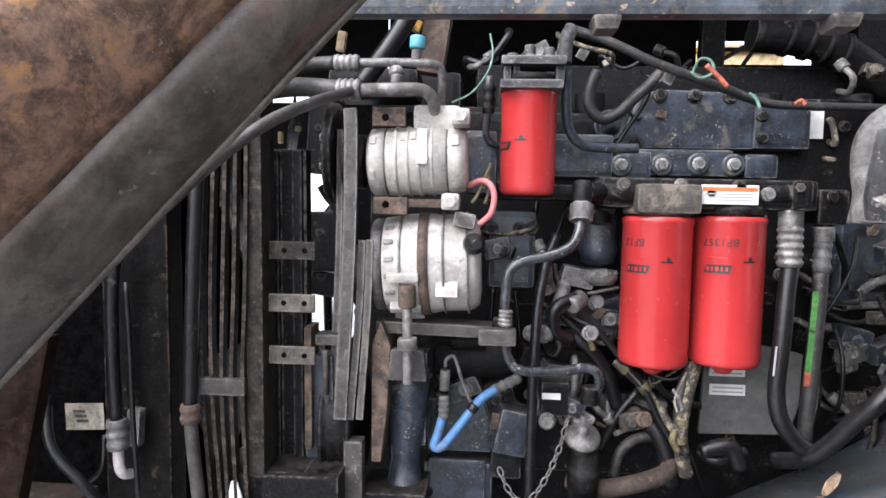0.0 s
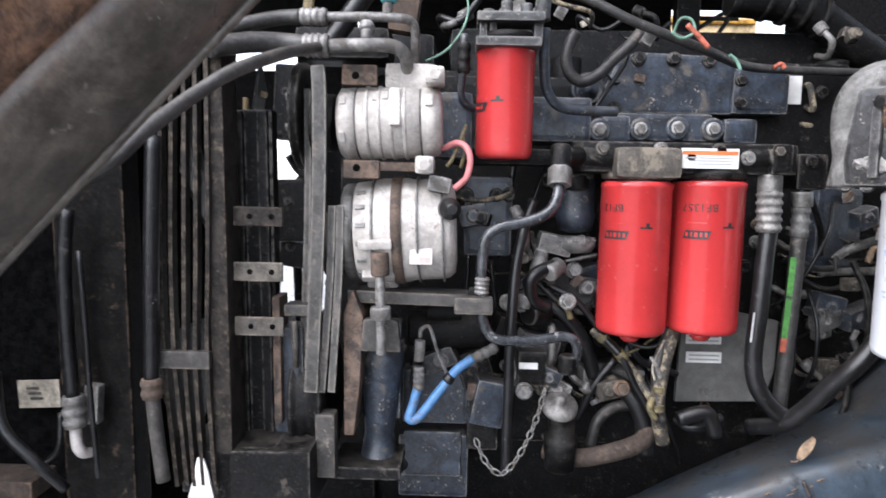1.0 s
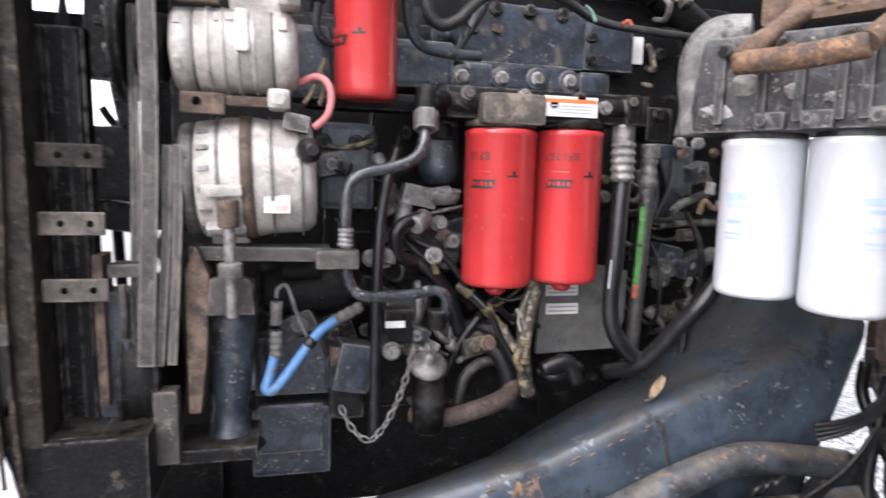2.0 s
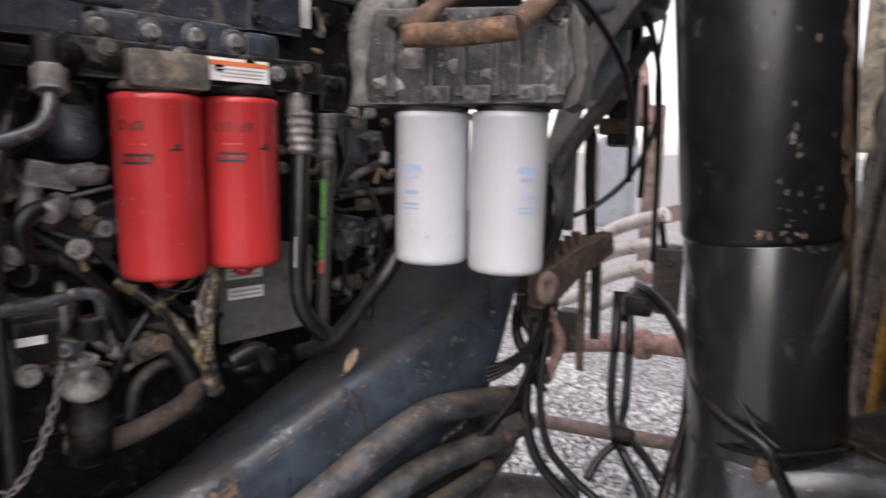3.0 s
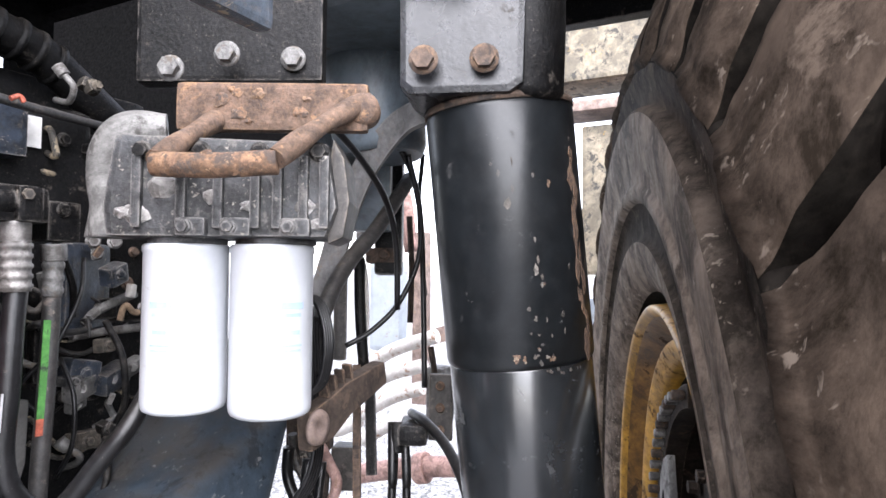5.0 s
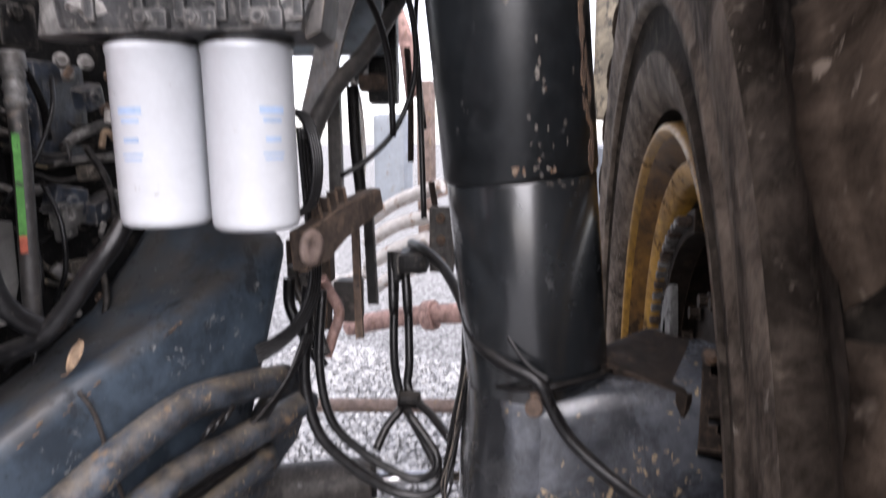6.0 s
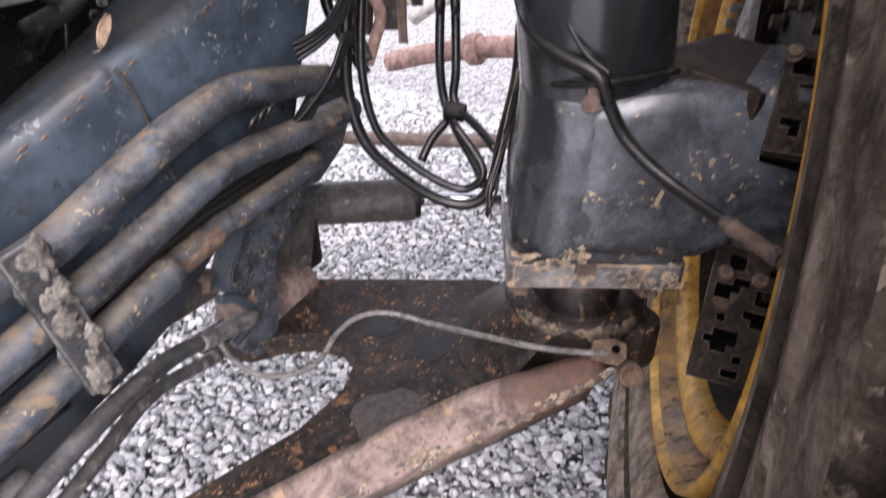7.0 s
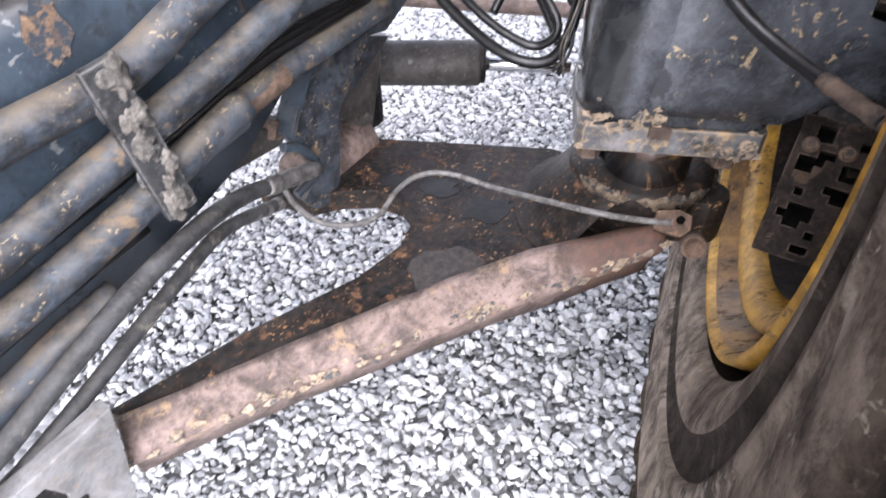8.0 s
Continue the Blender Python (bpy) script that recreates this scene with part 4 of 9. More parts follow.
    bm.faces.new(rows[-1][::-1])
    zone_blend(arm_rust, (0.87, -0.49, 0.0), 0.50, 0.06, (0.16, 0.082, 0.055), (0.075, 0.055, 0.046))
    part("side_rail", bm, arm_rust, a, "pale pinkish rusted side rail, brown towards the wheel")
    rng = random.Random(31)
    for q in range(90):
        u = rng.random() ** 0.8
        i_ = min(len(low) - 1, int(u * len(low)))
        p = low[i_] + V(-0.003, -0.004, 0.004) + (high[i_] - low[i_]) * rng.uniform(-0.02, 0.24)
        rr = rng.uniform(0.003, 0.0085)
        bm = bmesh.new()
        slab(bm, [(rr * rng.uniform(0.6, 2.4) * math.cos(6.283 * i / 11), rr * rng.uniform(0.4, 1.0) * math.sin(6.283 * i / 11)) for i in range(11)], 0.002, basis(p, A1 - A0, C0 - A0) @ Matrix.Translation((0, 0, 0.0)), 0)
        part("rust_flake", bm, flake_tan, a, "flake of pale tan rust")
    bm = bmesh.new()
    can(bm, (0.78, 1.20, 0.86), (1.0, 1.23, 0.86), 0.075, 32, 0.01)
    part("pivot_tube", bm, arm_rust, a, "pale rusty pivot tube")
    SK = V(SC.x, SC.y, 0) + kv * 0.036 + V(0, 0, 0.006)
    # skirt that swells from the flat arm up to the socket, cut off along the arm's outline
    def reach(a, far):
        d_ = V(math.cos(a), math.sin(a), 0)
        for (x0, y0), (x1, y1) in zip(top, top[1:] + top[:1]):
            ex, ey = x1 - x0, y1 - y0
            den = d_.x * ey - d_.y * ex
            if abs(den) > 1e-9:
                tt = ((x0 - SK.x) * ey - (y0 - SK.y) * ex) / den
                uu = ((x0 - SK.x) * d_.y - (y0 - SK.y) * d_.x) / den
                if tt > 0 and 0 <= uu <= 1:
                    far = min(far, tt)
        return far
    bm = bmesh.new()
    rings_ = []
    for q in range(9):
        v_ = q / 8
        ring_ = []
        for k in range(60):
            a_ = 2 * math.pi * k / 60
            r_ = 0.140 + (max(0.145, reach(a_, 0.25)) - 0.140) * v_
            fall = min(1.0, (r_ - 0.140) / 0.11)
            z_ = 0.984 - 0.117 * (fall * fall * (3 - 2 * fall)) ** 0.8
            p = SK + V(math.cos(a_) * r_, math.sin(a_) * r_, z_)
            ring_.append(bm.verts.new(p + V(0, 0, 0.005 * noise.noise(p * 18))))
        rings_.append(ring_)
    for r0_, r1_ in zip(rings_, rings_[1:]):
        for k in range(60):
            f_ = bm.faces.new([r0_[k], r0_[(k + 1) % 60], r1_[(k + 1) % 60], r1_[k]])
            f_.smooth = True
    part("socket_skirt", bm, grime, a, "greasy swelling of the arm below the socket")
    bm = bmesh.new()
    lathe(bm, SK + V(0, 0, 0.90), (0, 0, 1), [(0, 0.139), (0.075, 0.143), (0.094, 0.146), (0.101, 0.143), (0.106, 0.134), (0.110, 0.112), (0.112, 0.094), (0.108, 0.087), (0.085, 0.083), (0.07, 0.078), (0.07, 0.0)], 56)
    part("ball_socket", bm, grime, a, "greasy black ball joint socket")
    # bare primer along the outer lip: ragged band that follows the rim
    prof = [(0.050, 0.1435), (0.075, 0.1455), (0.094, 0.1480), (0.1015, 0.1455), (0.1075, 0.1350), (0.1110, 0.1180)]
    for first, last, seed in ((150, 196, 1.0), (200, 262, 4.0), (266, 290, 7.0)):
        bm = bmesh.new()
        rows_ = []
        steps = int((last - first) / 1.6)
        for i in range(steps + 1):
            ang = radians(first + (last - first) * i / steps)
            ends = min(1.0, 5.0 * i / steps, 5.0 * (steps - i) / steps)
            v0 = 2.3 - ends * (1.3 + 0.9 * noise.noise(V(i * 0.23, seed, 0)) + 0.5 * noise.noise(V(i * 0.9, seed, 2)))
            v1 = 2.6 + ends * (0.9 + 1.0 * noise.noise(V(i * 0.19, seed, 5)) + 0.6 * noise.noise(V(i * 0.8, seed, 6)))
            row = []
            for k in range(5):
                v_ = max(0.0, min(4.999, v0 + (v1 - v0) * k / 4))
                j_ = int(v_)
                h_ = prof[j_][0] + (prof[j_ + 1][0] - prof[j_][0]) * (v_ - j_)
                r_ = prof[j_][1] + (prof[j_ + 1][1] - prof[j_][1]) * (v_ - j_)
                row.append(bm.verts.new(SK + V(math.cos(ang) * r_, math.sin(ang) * r_, 0.901 + h_)))
            rows_.append(row)
        for p_, q_ in zip(rows_, rows_[1:]):
            for k in range(4):
                bm.faces.new([p_[k], q_[k], q_[k + 1], p_[k + 1]])
        bmesh.ops.solidify(bm, geom=list(bm.faces), thickness=0.0015)
        part("bare_rim", bm, flake_tan, a, "ragged bare tan primer on the socket rim")
    # solid end of the arm between the socket and the wheel
    bm = bmesh.new()
    ear = V(1.128, 0.400, 0)
    way = (ear - V(SK.x, SK.y, 0)).normalized()
    ang0 = math.atan2(way.y, way.x)
    outline = [(SK.x + 0.135 * math.cos(ang0 + radians(90 + 18 * q)), SK.y + 0.135 * math.sin(ang0 + radians(90 + 18 * q))) for q in range(11)]
    outline += [(ear.x + 0.045 * math.cos(ang0 + radians(-80 + 20 * q)), ear.y + 0.045 * math.sin(ang0 + radians(-80 + 20 * q))) for q in range(9)]
    slab(bm, outline, 0.105, Matrix.Translation((0, 0, 0.882)), 0.016)
    part("arm_end", bm, grime, a, "black greasy end of the arm")
    bm = bmesh.new()
    slab(bm, [(-0.040, -0.022), (0.012, -0.027), (0.026, -0.010), (0.024, 0.016), (0.0, 0.024), (-0.040, 0.014)], 0.05, basis((1.012, 0.412, 0.975), (0.31, -0.95, 0), (0.62, 0.20, 0.75)) @ Matrix.Translation((0, 0, -0.03)), 0.008)
    lug = part("line_lug", bm, rust_mid, a, "rusty lug that takes the brake line")
    part("bolt_hole", made(can, (1.000, 0.404, 0.992), (0.990, 0.401, 1.001), 0.0075, 14, 0.0005), core_black, lug, "black bolt hole")
    bm = bmesh.new()
    lathe(bm, (1.000, 0.372, 0.955), V(-0.70, -0.25, 0.35), [(0.0, 0.023), (0.032, 0.023), (0.036, 0.021), (0.038, 0.017), (0.026, 0.014), (0.024, 0.0)], 22)
    part("grease_block", bm, rust_mid, a, "rusty pin end with a hollow face")
    bm = bmesh.new()
    rng = random.Random(6)
    flap = [(0, 0), (0.012, -0.006), (0.03, -0.002), (0.05, -0.012), (0.075, -0.008), (0.09, -0.018), (0.115, -0.012), (0.122, 0.02), (0.116, 0.045), (0.10, 0.062), (0.07, 0.060), (0.045, 0.070), (0.02, 0.058), (0.004, 0.045), (0.008, 0.02)]
    slab(bm, [(x_ * 1.25 + rng.uniform(-0.003, 0.003), y_ * 1.4 + rng.uniform(-0.003, 0.003)) for x_, y_ in flap], 0.004, Matrix.Translation((0.655, 0.752, 0.8705)) @ Matrix.Rotation(radians(-30), 4, 'Z'), 0.001)
    part("grease_patch", bm, dark_seam, a, "flap of torn dark paint")
    rng = random.Random(77)
    for cx_, cy_, rr in ((0.94, 0.92, 0.05), (0.95, 0.78, 0.06), (1.02, 0.88, 0.045), (0.72, 0.80, 0.03), (0.90, 1.02, 0.035), (0.62, 0.80, 0.018), (1.08, 0.72, 0.03)):
        bm = bmesh.new()
        slab(bm, [(rr * rng.uniform(0.6, 1.25) * math.cos(6.283 * i / 19), rr * rng.uniform(0.4, 0.9) * math.sin(6.283 * i / 19)) for i in range(19)], 0.0012, Matrix.Translation((cx_, cy_, 0.870)) @ Matrix.Rotation(-0.5, 4, 'Z'), 0)
        part("oil_patch", bm, oil_black, a, "wet black oil patch")


strut()


# ---- main frame rail ----
def frame_rail():
    f = thing("frame_rail", (0.6, 1.1, 1.2), "dark blue-grey welded steel frame rail with dusty top", "frame rail")
    # stations along the rail: x, outer top edge, inner top edge, foot
    stations = [(-0.35, 1.37, 1.22, 0.81), (0.0, 1.40, 1.29, 0.935), (0.17, 1.437, 1.33, 1.00), (0.33, 1.470, 1.381, 1.066), (0.43, 1.507, 1.435, 1.097), (0.53, 1.548, 1.485, 1.142), (0.64, 1.585, 1.536, 1.225),
                (0.74, 1.614, 1.595, 1.293), (0.82, 1.645, 1.675, 1.32), (0.88, 1.668, 1.745, 1.345), (0.94, 1.690, 1.81, 1.37), (0.97, 1.700, 1.83, 1.38)]
    bm = bmesh.new()
    rows = []
    for x, zo, zi, zb in stations + [(0.984, 1.695, 1.83, 1.39), (0.990, 1.68, 1.82, 1.40)]:
        s = {0.984: 0.015, 0.990: 0.05}.get(x, 0.0)
        rows.append([bm.verts.new(p) for p in ((x, 1.0 + s, zb), (x, 0.998 + s, (zb + zo) / 2), (x, 1.0 + s, zo - 0.035), (x, 1.006 + s, zo - 0.015), (x, 1.020 + s, zo - 0.001),
                                               (x, 1.045 + s, zo + 0.001 + (zi - zo) * 0.08), (x, 1.15, zo + (zi - zo) * 0.5), (x, 1.24 - s, zi), (x, 1.27 - s, zi - 0.02), (x, 1.275 - s, zb))])
        for v in rows[-1]:  # the end leans outwards at the top
            v.co.x -= max(0.0, x - 0.80) / 0.19 * max(0.0, 1.70 - v.co.z) * 0.42
    for p, q in zip(rows, rows[1:]):
        for k in range(len(p)):
            fc = bm.faces.new([p[k], p[(k + 1) % len(p)], q[(k + 1) % len(p)], q[k]])
            fc.smooth = True
    bm.faces.new(rows[0])
    bm.faces.new(rows[-1][::-1])
    part("rail_box", bm, frame_paint, f)
    bm = bmesh.new()
    sweep(bm, [(0.545, 1.003, 1.540), (0.56, 0.997, 1.50), (0.575, 0.996, 1.42), (0.60, 0.996, 1.30)], 0.0032, 8)
    part("weld_seam", bm, dark_seam, f, "dark weld seam")
    rng = random.Random(17)
    for q in range(26):
        x = rng.uniform(0.05, 0.72) if q < 18 else rng.uniform(0.50, 0.60)
        lo = max(st for st in stations if st[0] <= x)
        hi = min(st for st in stations if st[0] > x)
        z = lo[1] + (hi[1] - lo[1]) * (x - lo[0]) / (hi[0] - lo[0])
        slope = V(hi[0] - lo[0], 0, hi[1] - lo[1])
        rr = rng.uniform(0.002, 0.007)
        bm = bmesh.new()
        down = rng.uniform(0.0, 0.012) if q < 18 else rng.uniform(0.0, 0.05)
        slab(bm, [(rr * rng.uniform(0.6, 2.4) * math.cos(6.283 * i / 11), rr * rng.uniform(0.3, 0.8) * math.sin(6.283 * i / 11)) for i in range(11)], 0.0015, basis((x, 1.0035, z - 0.014 - down), slope, (0, -0.5, 1)), 0)
        part("rust_patch", bm, rust_blotch, f, "rusty chip on the frame edge")
    bm = bmesh.new()
    slab(bm, [(0.028 * rng.uniform(0.75, 1.1) * math.cos(6.283 * i / 25), 0.040 * rng.uniform(0.75, 1.1) * math.sin(6.283 * i / 25)) for i in range(25)], 0.0012, basis((0.318, 0.999, 1.424), (1, 0, 0), (0, 0, 1)), 0)
    part("rust_patch", bm, rust_blotch, f, "orange rust patch on the frame side")
    return f


frame_rail()

# added black deck and far side sheets that darken the bay, with gaps to the open yard
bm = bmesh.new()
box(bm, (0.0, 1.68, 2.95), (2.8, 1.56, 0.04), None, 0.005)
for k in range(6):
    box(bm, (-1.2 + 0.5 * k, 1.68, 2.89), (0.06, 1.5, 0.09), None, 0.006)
solid("deck", bm, core_black, "black truck deck added above to close and shade the engine bay", "deck", kind="structure")
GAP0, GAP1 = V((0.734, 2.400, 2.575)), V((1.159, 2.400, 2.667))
ws = thing("wall_bay_backing", (0, 2.4, 1.2), "black sheets added to darken the far side of the engine bay, with a gap", "panel", kind="structure")
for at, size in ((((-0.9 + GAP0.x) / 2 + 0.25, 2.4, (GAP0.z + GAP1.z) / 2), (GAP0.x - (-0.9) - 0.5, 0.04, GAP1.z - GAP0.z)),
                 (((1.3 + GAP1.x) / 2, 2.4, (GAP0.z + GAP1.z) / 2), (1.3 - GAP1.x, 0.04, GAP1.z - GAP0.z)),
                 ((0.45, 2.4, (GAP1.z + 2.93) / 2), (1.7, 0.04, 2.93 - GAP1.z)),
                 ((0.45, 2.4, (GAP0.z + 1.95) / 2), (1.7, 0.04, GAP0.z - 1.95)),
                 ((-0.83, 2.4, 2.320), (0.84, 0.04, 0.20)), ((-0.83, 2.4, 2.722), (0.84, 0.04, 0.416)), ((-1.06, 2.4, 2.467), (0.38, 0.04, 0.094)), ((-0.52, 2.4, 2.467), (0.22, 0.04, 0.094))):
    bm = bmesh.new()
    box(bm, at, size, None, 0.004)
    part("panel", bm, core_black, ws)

# unseen plate, added to keep sunlight off the radiator side
bm = bmesh.new()
box(bm, (-0.92, 0.70, 2.0), (0.03, 0.66, 1.4), None, 0.006)
solid("wall_front_guard", bm, black_iron, "unseen black plate added to block light from the front", "panel", kind="structure")

# unseen overhead sheets, added to shade the tyre and deepen the dark areas
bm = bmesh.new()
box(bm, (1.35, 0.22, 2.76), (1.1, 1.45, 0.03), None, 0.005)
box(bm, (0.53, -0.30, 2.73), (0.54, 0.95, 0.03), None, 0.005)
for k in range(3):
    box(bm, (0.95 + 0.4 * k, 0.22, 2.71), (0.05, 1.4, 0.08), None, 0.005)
solid("ceiling_fender", bm, black_iron, "unseen black sheets added over the wheel arch to block the sky", "fender underside", kind="structure")

# added dark sheet that hides bright sky behind the engine
bm = bmesh.new()
box(bm, (2.20, 3.25, 2.95), (0.04, 2.3, 1.6), None, 0.005)
solid("wall_cab_front", bm, core_black, "black sheet added behind the engine to hide the sky", "panel", kind="structure")
# ---- filters ----
def spin_filter(name, at, r, h, mat, label, group):
    """Spin-on can with rolled top seam and domed foot; at: middle of the top."""
    f = thing(name, (at[0], at[1], at[2] - h), label, "filter", group)
    bm = bmesh.new()
    lathe(bm, (at[0], at[1], at[2] - h), (0, 0, 1), [(0.004, 0), (0.0, r * 0.55), (0.001, r * 0.86), (0.004, r * 0.95), (0.008, r * 0.985), (0.014, r), (h - 0.012, r), (h - 0.010, r + 0.0015), (h - 0.003, r + 0.0015), (h, r - 0.001), (h, 0)], 56)
    part("can", bm, mat, f)
    bm = bmesh.new()
    lathe(bm, (at[0], at[1], at[2]), (0, 0, 1), [(-0.002, r - 0.006), (0.006, r - 0.006)], 40)
    part("gasket_ring", bm, black_iron, f)
    return f


def print_on(f, at, r, h, ang, code, low=0.0):
    """Printed marks on a filter can: a code, a slanted badge and small bars."""
    z = at[2] - h * low
    bm = bmesh.new()
    bar_on_can(bm, at, r, ang, z - h * 0.34, 0.042, 0.014, slant=0.35)
    part("badge_print", bm, ink_black, f)
    bm = bmesh.new()
    for i, w in enumerate((0.006, 0.004, 0.007, 0.004, 0.005)):
        bar_on_can(bm, at, r, ang - 0.26 + 0.13 * i, z - h * 0.34, w * 0.7, 0.007, 0.0013)
    bar_on_can(bm, at, r, ang, z - h * 0.265, 0.03, 0.003)
    part("badge_bars", bm, red_gloss, f)
    bm = bmesh.new()
    bar_on_can(bm, at, r, ang + 0.85, z - h * 0.29, 0.02, 0.003)
    bar_on_can(bm, at, r, ang + 0.88, z - h * 0.275, 0.006, 0.008)
    part("arrow_print", bm, ink_black, f)
    if code:
        # lettering stands upside down on the can and follows its curve
        for i, ch in enumerate(code):
            a = ang - 0.36 + 0.165 * (len(code) - 1 - i)
            p = V(at[0] + (r + 0.0006) * math.cos(a), at[1] + (r + 0.0006) * math.sin(a), z - h * 0.145)
            out = V(math.cos(a), math.sin(a), 0)
            m = basis(p, out.cross(V(0, 0, 1)), V(0, 0, -1))
            writing(ch, 0.018, ink_black, m, f)


RA, RB = V(0.283, 1.098, 2.013), V(0.408, 1.108, 2.016)
fa = spin_filter("fuel_filter", RA, 0.059, 0.258, red_gloss, "large red spin-on fuel filter with black print", "red fuel filters")
fb = spin_filter("fuel_filter", RB, 0.059, 0.258, red_gloss, "large red spin-on fuel filter beside the grey hose", "red fuel filters")
print_on(fa, RA, 0.059, 0.258, radians(-136), "BF12")
print_on(fb, RB, 0.059, 0.258, radians(-126), "BF1357")
for f, at in ((fa, RA), (fb, RB)):
    b = (at.x, at.y, at.z - 0.258)
    bm = bmesh.new()
    lathe(bm, (b[0], b[1], b[2] - 0.016), (0, 0, 1), [(0, 0.007), (0.0, 0.012), (0.006, 0.017), (0.012, 0.017), (0.018, 0.010)], 10)
    box(bm, (b[0], b[1], b[2] - 0.006), (0.034, 0.01, 0.01), None, 0.002)
    part("drain_valve", bm, red_gloss, f, "red plastic drain valve")
RS = V(0.052, 1.04, 2.215)
fs = spin_filter("oil_bypass_filter", RS, 0.0455, 0.172, red_gloss, "small red spin-on filter below a black bracket", "red filters")
print_on(fs, RS, 0.0455, 0.172, radians(-158), "BF", 0.2)

WA, WB = V(0.646, 0.921, 2.002), V(0.704, 0.811, 2.002)
wa = spin_filter("oil_filter", WA, 0.0585, 0.238, white_gloss, "large white spin-on oil filter with faded blue print", "white oil filters")
wb = spin_filter("oil_filter", WB, 0.0585, 0.244, white_gloss, "large plain white spin-on oil filter", "white oil filters")
for f, at, a0 in ((wa, WA, radians(-165)), (wb, WB, radians(-108))):
    for dz, w, h in ((-0.085, 0.034, 0.009), (-0.098, 0.026, 0.005), (-0.122, 0.022, 0.006), (-0.140, 0.030, 0.003), (-0.147, 0.026, 0.003)):
        bm = bmesh.new()
        bar_on_can(bm, at, 0.0585, a0, at.z + dz, w, h)
        part("print_bar", bm, ink_blue, f, "faded pale blue print")

# filter head of the red pair
bm = bmesh.new()
hd = thing("fuel_filter_manifold", (0.35, 1.1, 2.02), "black cast fuel filter manifold with dusty ports", "manifold")
for at in (RA, RB):
    bm = bmesh.new()
    lathe(bm, (at.x, at.y, at.z + 0.004), (0, 0, 1), [(0, 0.057), (0.004, 0.0595), (0.010, 0.0595), (0.013, 0.056), (0.034, 0.055), (0.040, 0.050), (0.044, 0.0)], 36)
    part("cup", bm, mud_film if at is RA else black_iron, hd, "dusty tan-black cup")
bm = bmesh.new()
box(bm, (0.354, 1.100, 2.053), (0.36, 0.07, 0.052), None, 0.012)
part("bridge", bm, black_iron, hd)
for q in range(7):
    bm = bmesh.new()
    can(bm, (0.215 + 0.047 * q, 1.070, 2.066 - 0.012 * (q % 2)), (0.215 + 0.047 * q, 1.058, 2.066 - 0.012 * (q % 2)), 0.012, 14, 0.002)
    hexbolt(bm, (0.215 + 0.047 * q, 1.058, 2.066 - 0.012 * (q % 2)), (0, -1, 0), 0.008, 0.007, False)
    part("plug", bm, (dull_plate, black_iron, alloy_dull)[q % 3], hd)
bm = bmesh.new()
can(bm, (0.244, 1.080, 2.050), (0.182, 1.080, 2.053), 0.021, 24)
can(bm, (0.185, 1.080, 2.053), (0.168, 1.080, 2.053), 0.026, 6)
part("inlet_port", bm, black_iron, hd)
bm = bmesh.new()
can(bm, (0.451, 1.080, 2.054), (0.491, 1.080, 2.055), 0.021, 24)
box(bm, (0.503, 1.080, 2.053), (0.035, 0.05, 0.05), None, 0.008)
part("outlet_port", bm, black_iron, hd)
bm = bmesh.new()
box(bm, (0.286, 1.075, 2.043), (0.106, 0.075, 0.05), None, 0.012)
part("port_block", bm, mud_film, hd, "port block under tan dust")
# warning label
lab = V((0.385, 1.052, 2.052))
bm = bmesh.new()
box(bm, lab, (0.092, 0.002, 0.032), None, 0.0006)
wl = solid("warning_label", bm, label_white, "white and orange warning label on the filter head", "label")
bm = bmesh.new()
box(bm, lab + V(0, -0.0014, 0.009), (0.088, 0.001, 0.006), None, 0)
part("orange_strip", bm, label_orange, wl, "orange strip")
bm = bmesh.new()
for k in range(3):
    box(bm, lab + V(0.002 * k, -0.0014, 0.001 - 0.005 * k), (0.078 - 0.008 * k, 0.001, 0.0018), None, 0)
part("print_lines", bm, ink_grey, wl)

# head of the white pair with the rusty step frame over it
U = (WB - WA).normalized()
MID = (WA + WB) / 2
oh = thing("oil_filter_manifold", MID, "grime-crusted black cast oil filter manifold", "manifold")
MH = basis(MID, U, (0, 0, 1))
to_cam = MH.to_3x3() @ V(0, 0, 1)
bm = bmesh.new()
slab(bm, [(-0.15, 0.008), (0.15, 0.008), (0.165, 0.05), (0.15, 0.14), (-0.14, 0.15), (-0.155, 0.05)], 0.13, MH @ Matrix.Translation((0, 0, -0.065)), 0.012)
part("casting", bm, crusty_iron, oh)
for q in (-0.105, -0.045, 0.005, 0.055, 0.085, 0.12, 0.148):
    bm = bmesh.new()
    box(bm, MH @ V(q, 0.07, 0.066), (0.014, 0.10, 0.016), MH.to_3x3(), 0.005)
    part("rib", bm, crusty_iron, oh)
for q in (-0.06, 0.07):
    bm = bmesh.new()
    can(bm, MH @ V(q, 0.0, 0), MH @ V(q, 0.03, 0), 0.055, 30)
    part("neck", bm, crusty_iron, oh)
rng = random.Random(8)
for k in range(9):
    bm = bmesh.new()
    g = bmesh.new()
    bmesh.ops.create_icosphere(g, subdivisions=2, radius=1)
    w = rng.uniform(0.012, 0.03)
    for v in g.verts:
        v.co = v.co * (0.8 + 0.35 * noise.noise(v.co * 2 + V(k, 0, 0)))
    join(bm, g, MH @ Matrix.Translation((rng.uniform(-0.13, 0.15), rng.uniform(0.015, 0.11), 0.064)) @ Matrix.Diagonal((w, w * 0.7, 0.007, 1)))
    part("grime_lump", bm, alloy_dull, oh, "caked pale dirt")
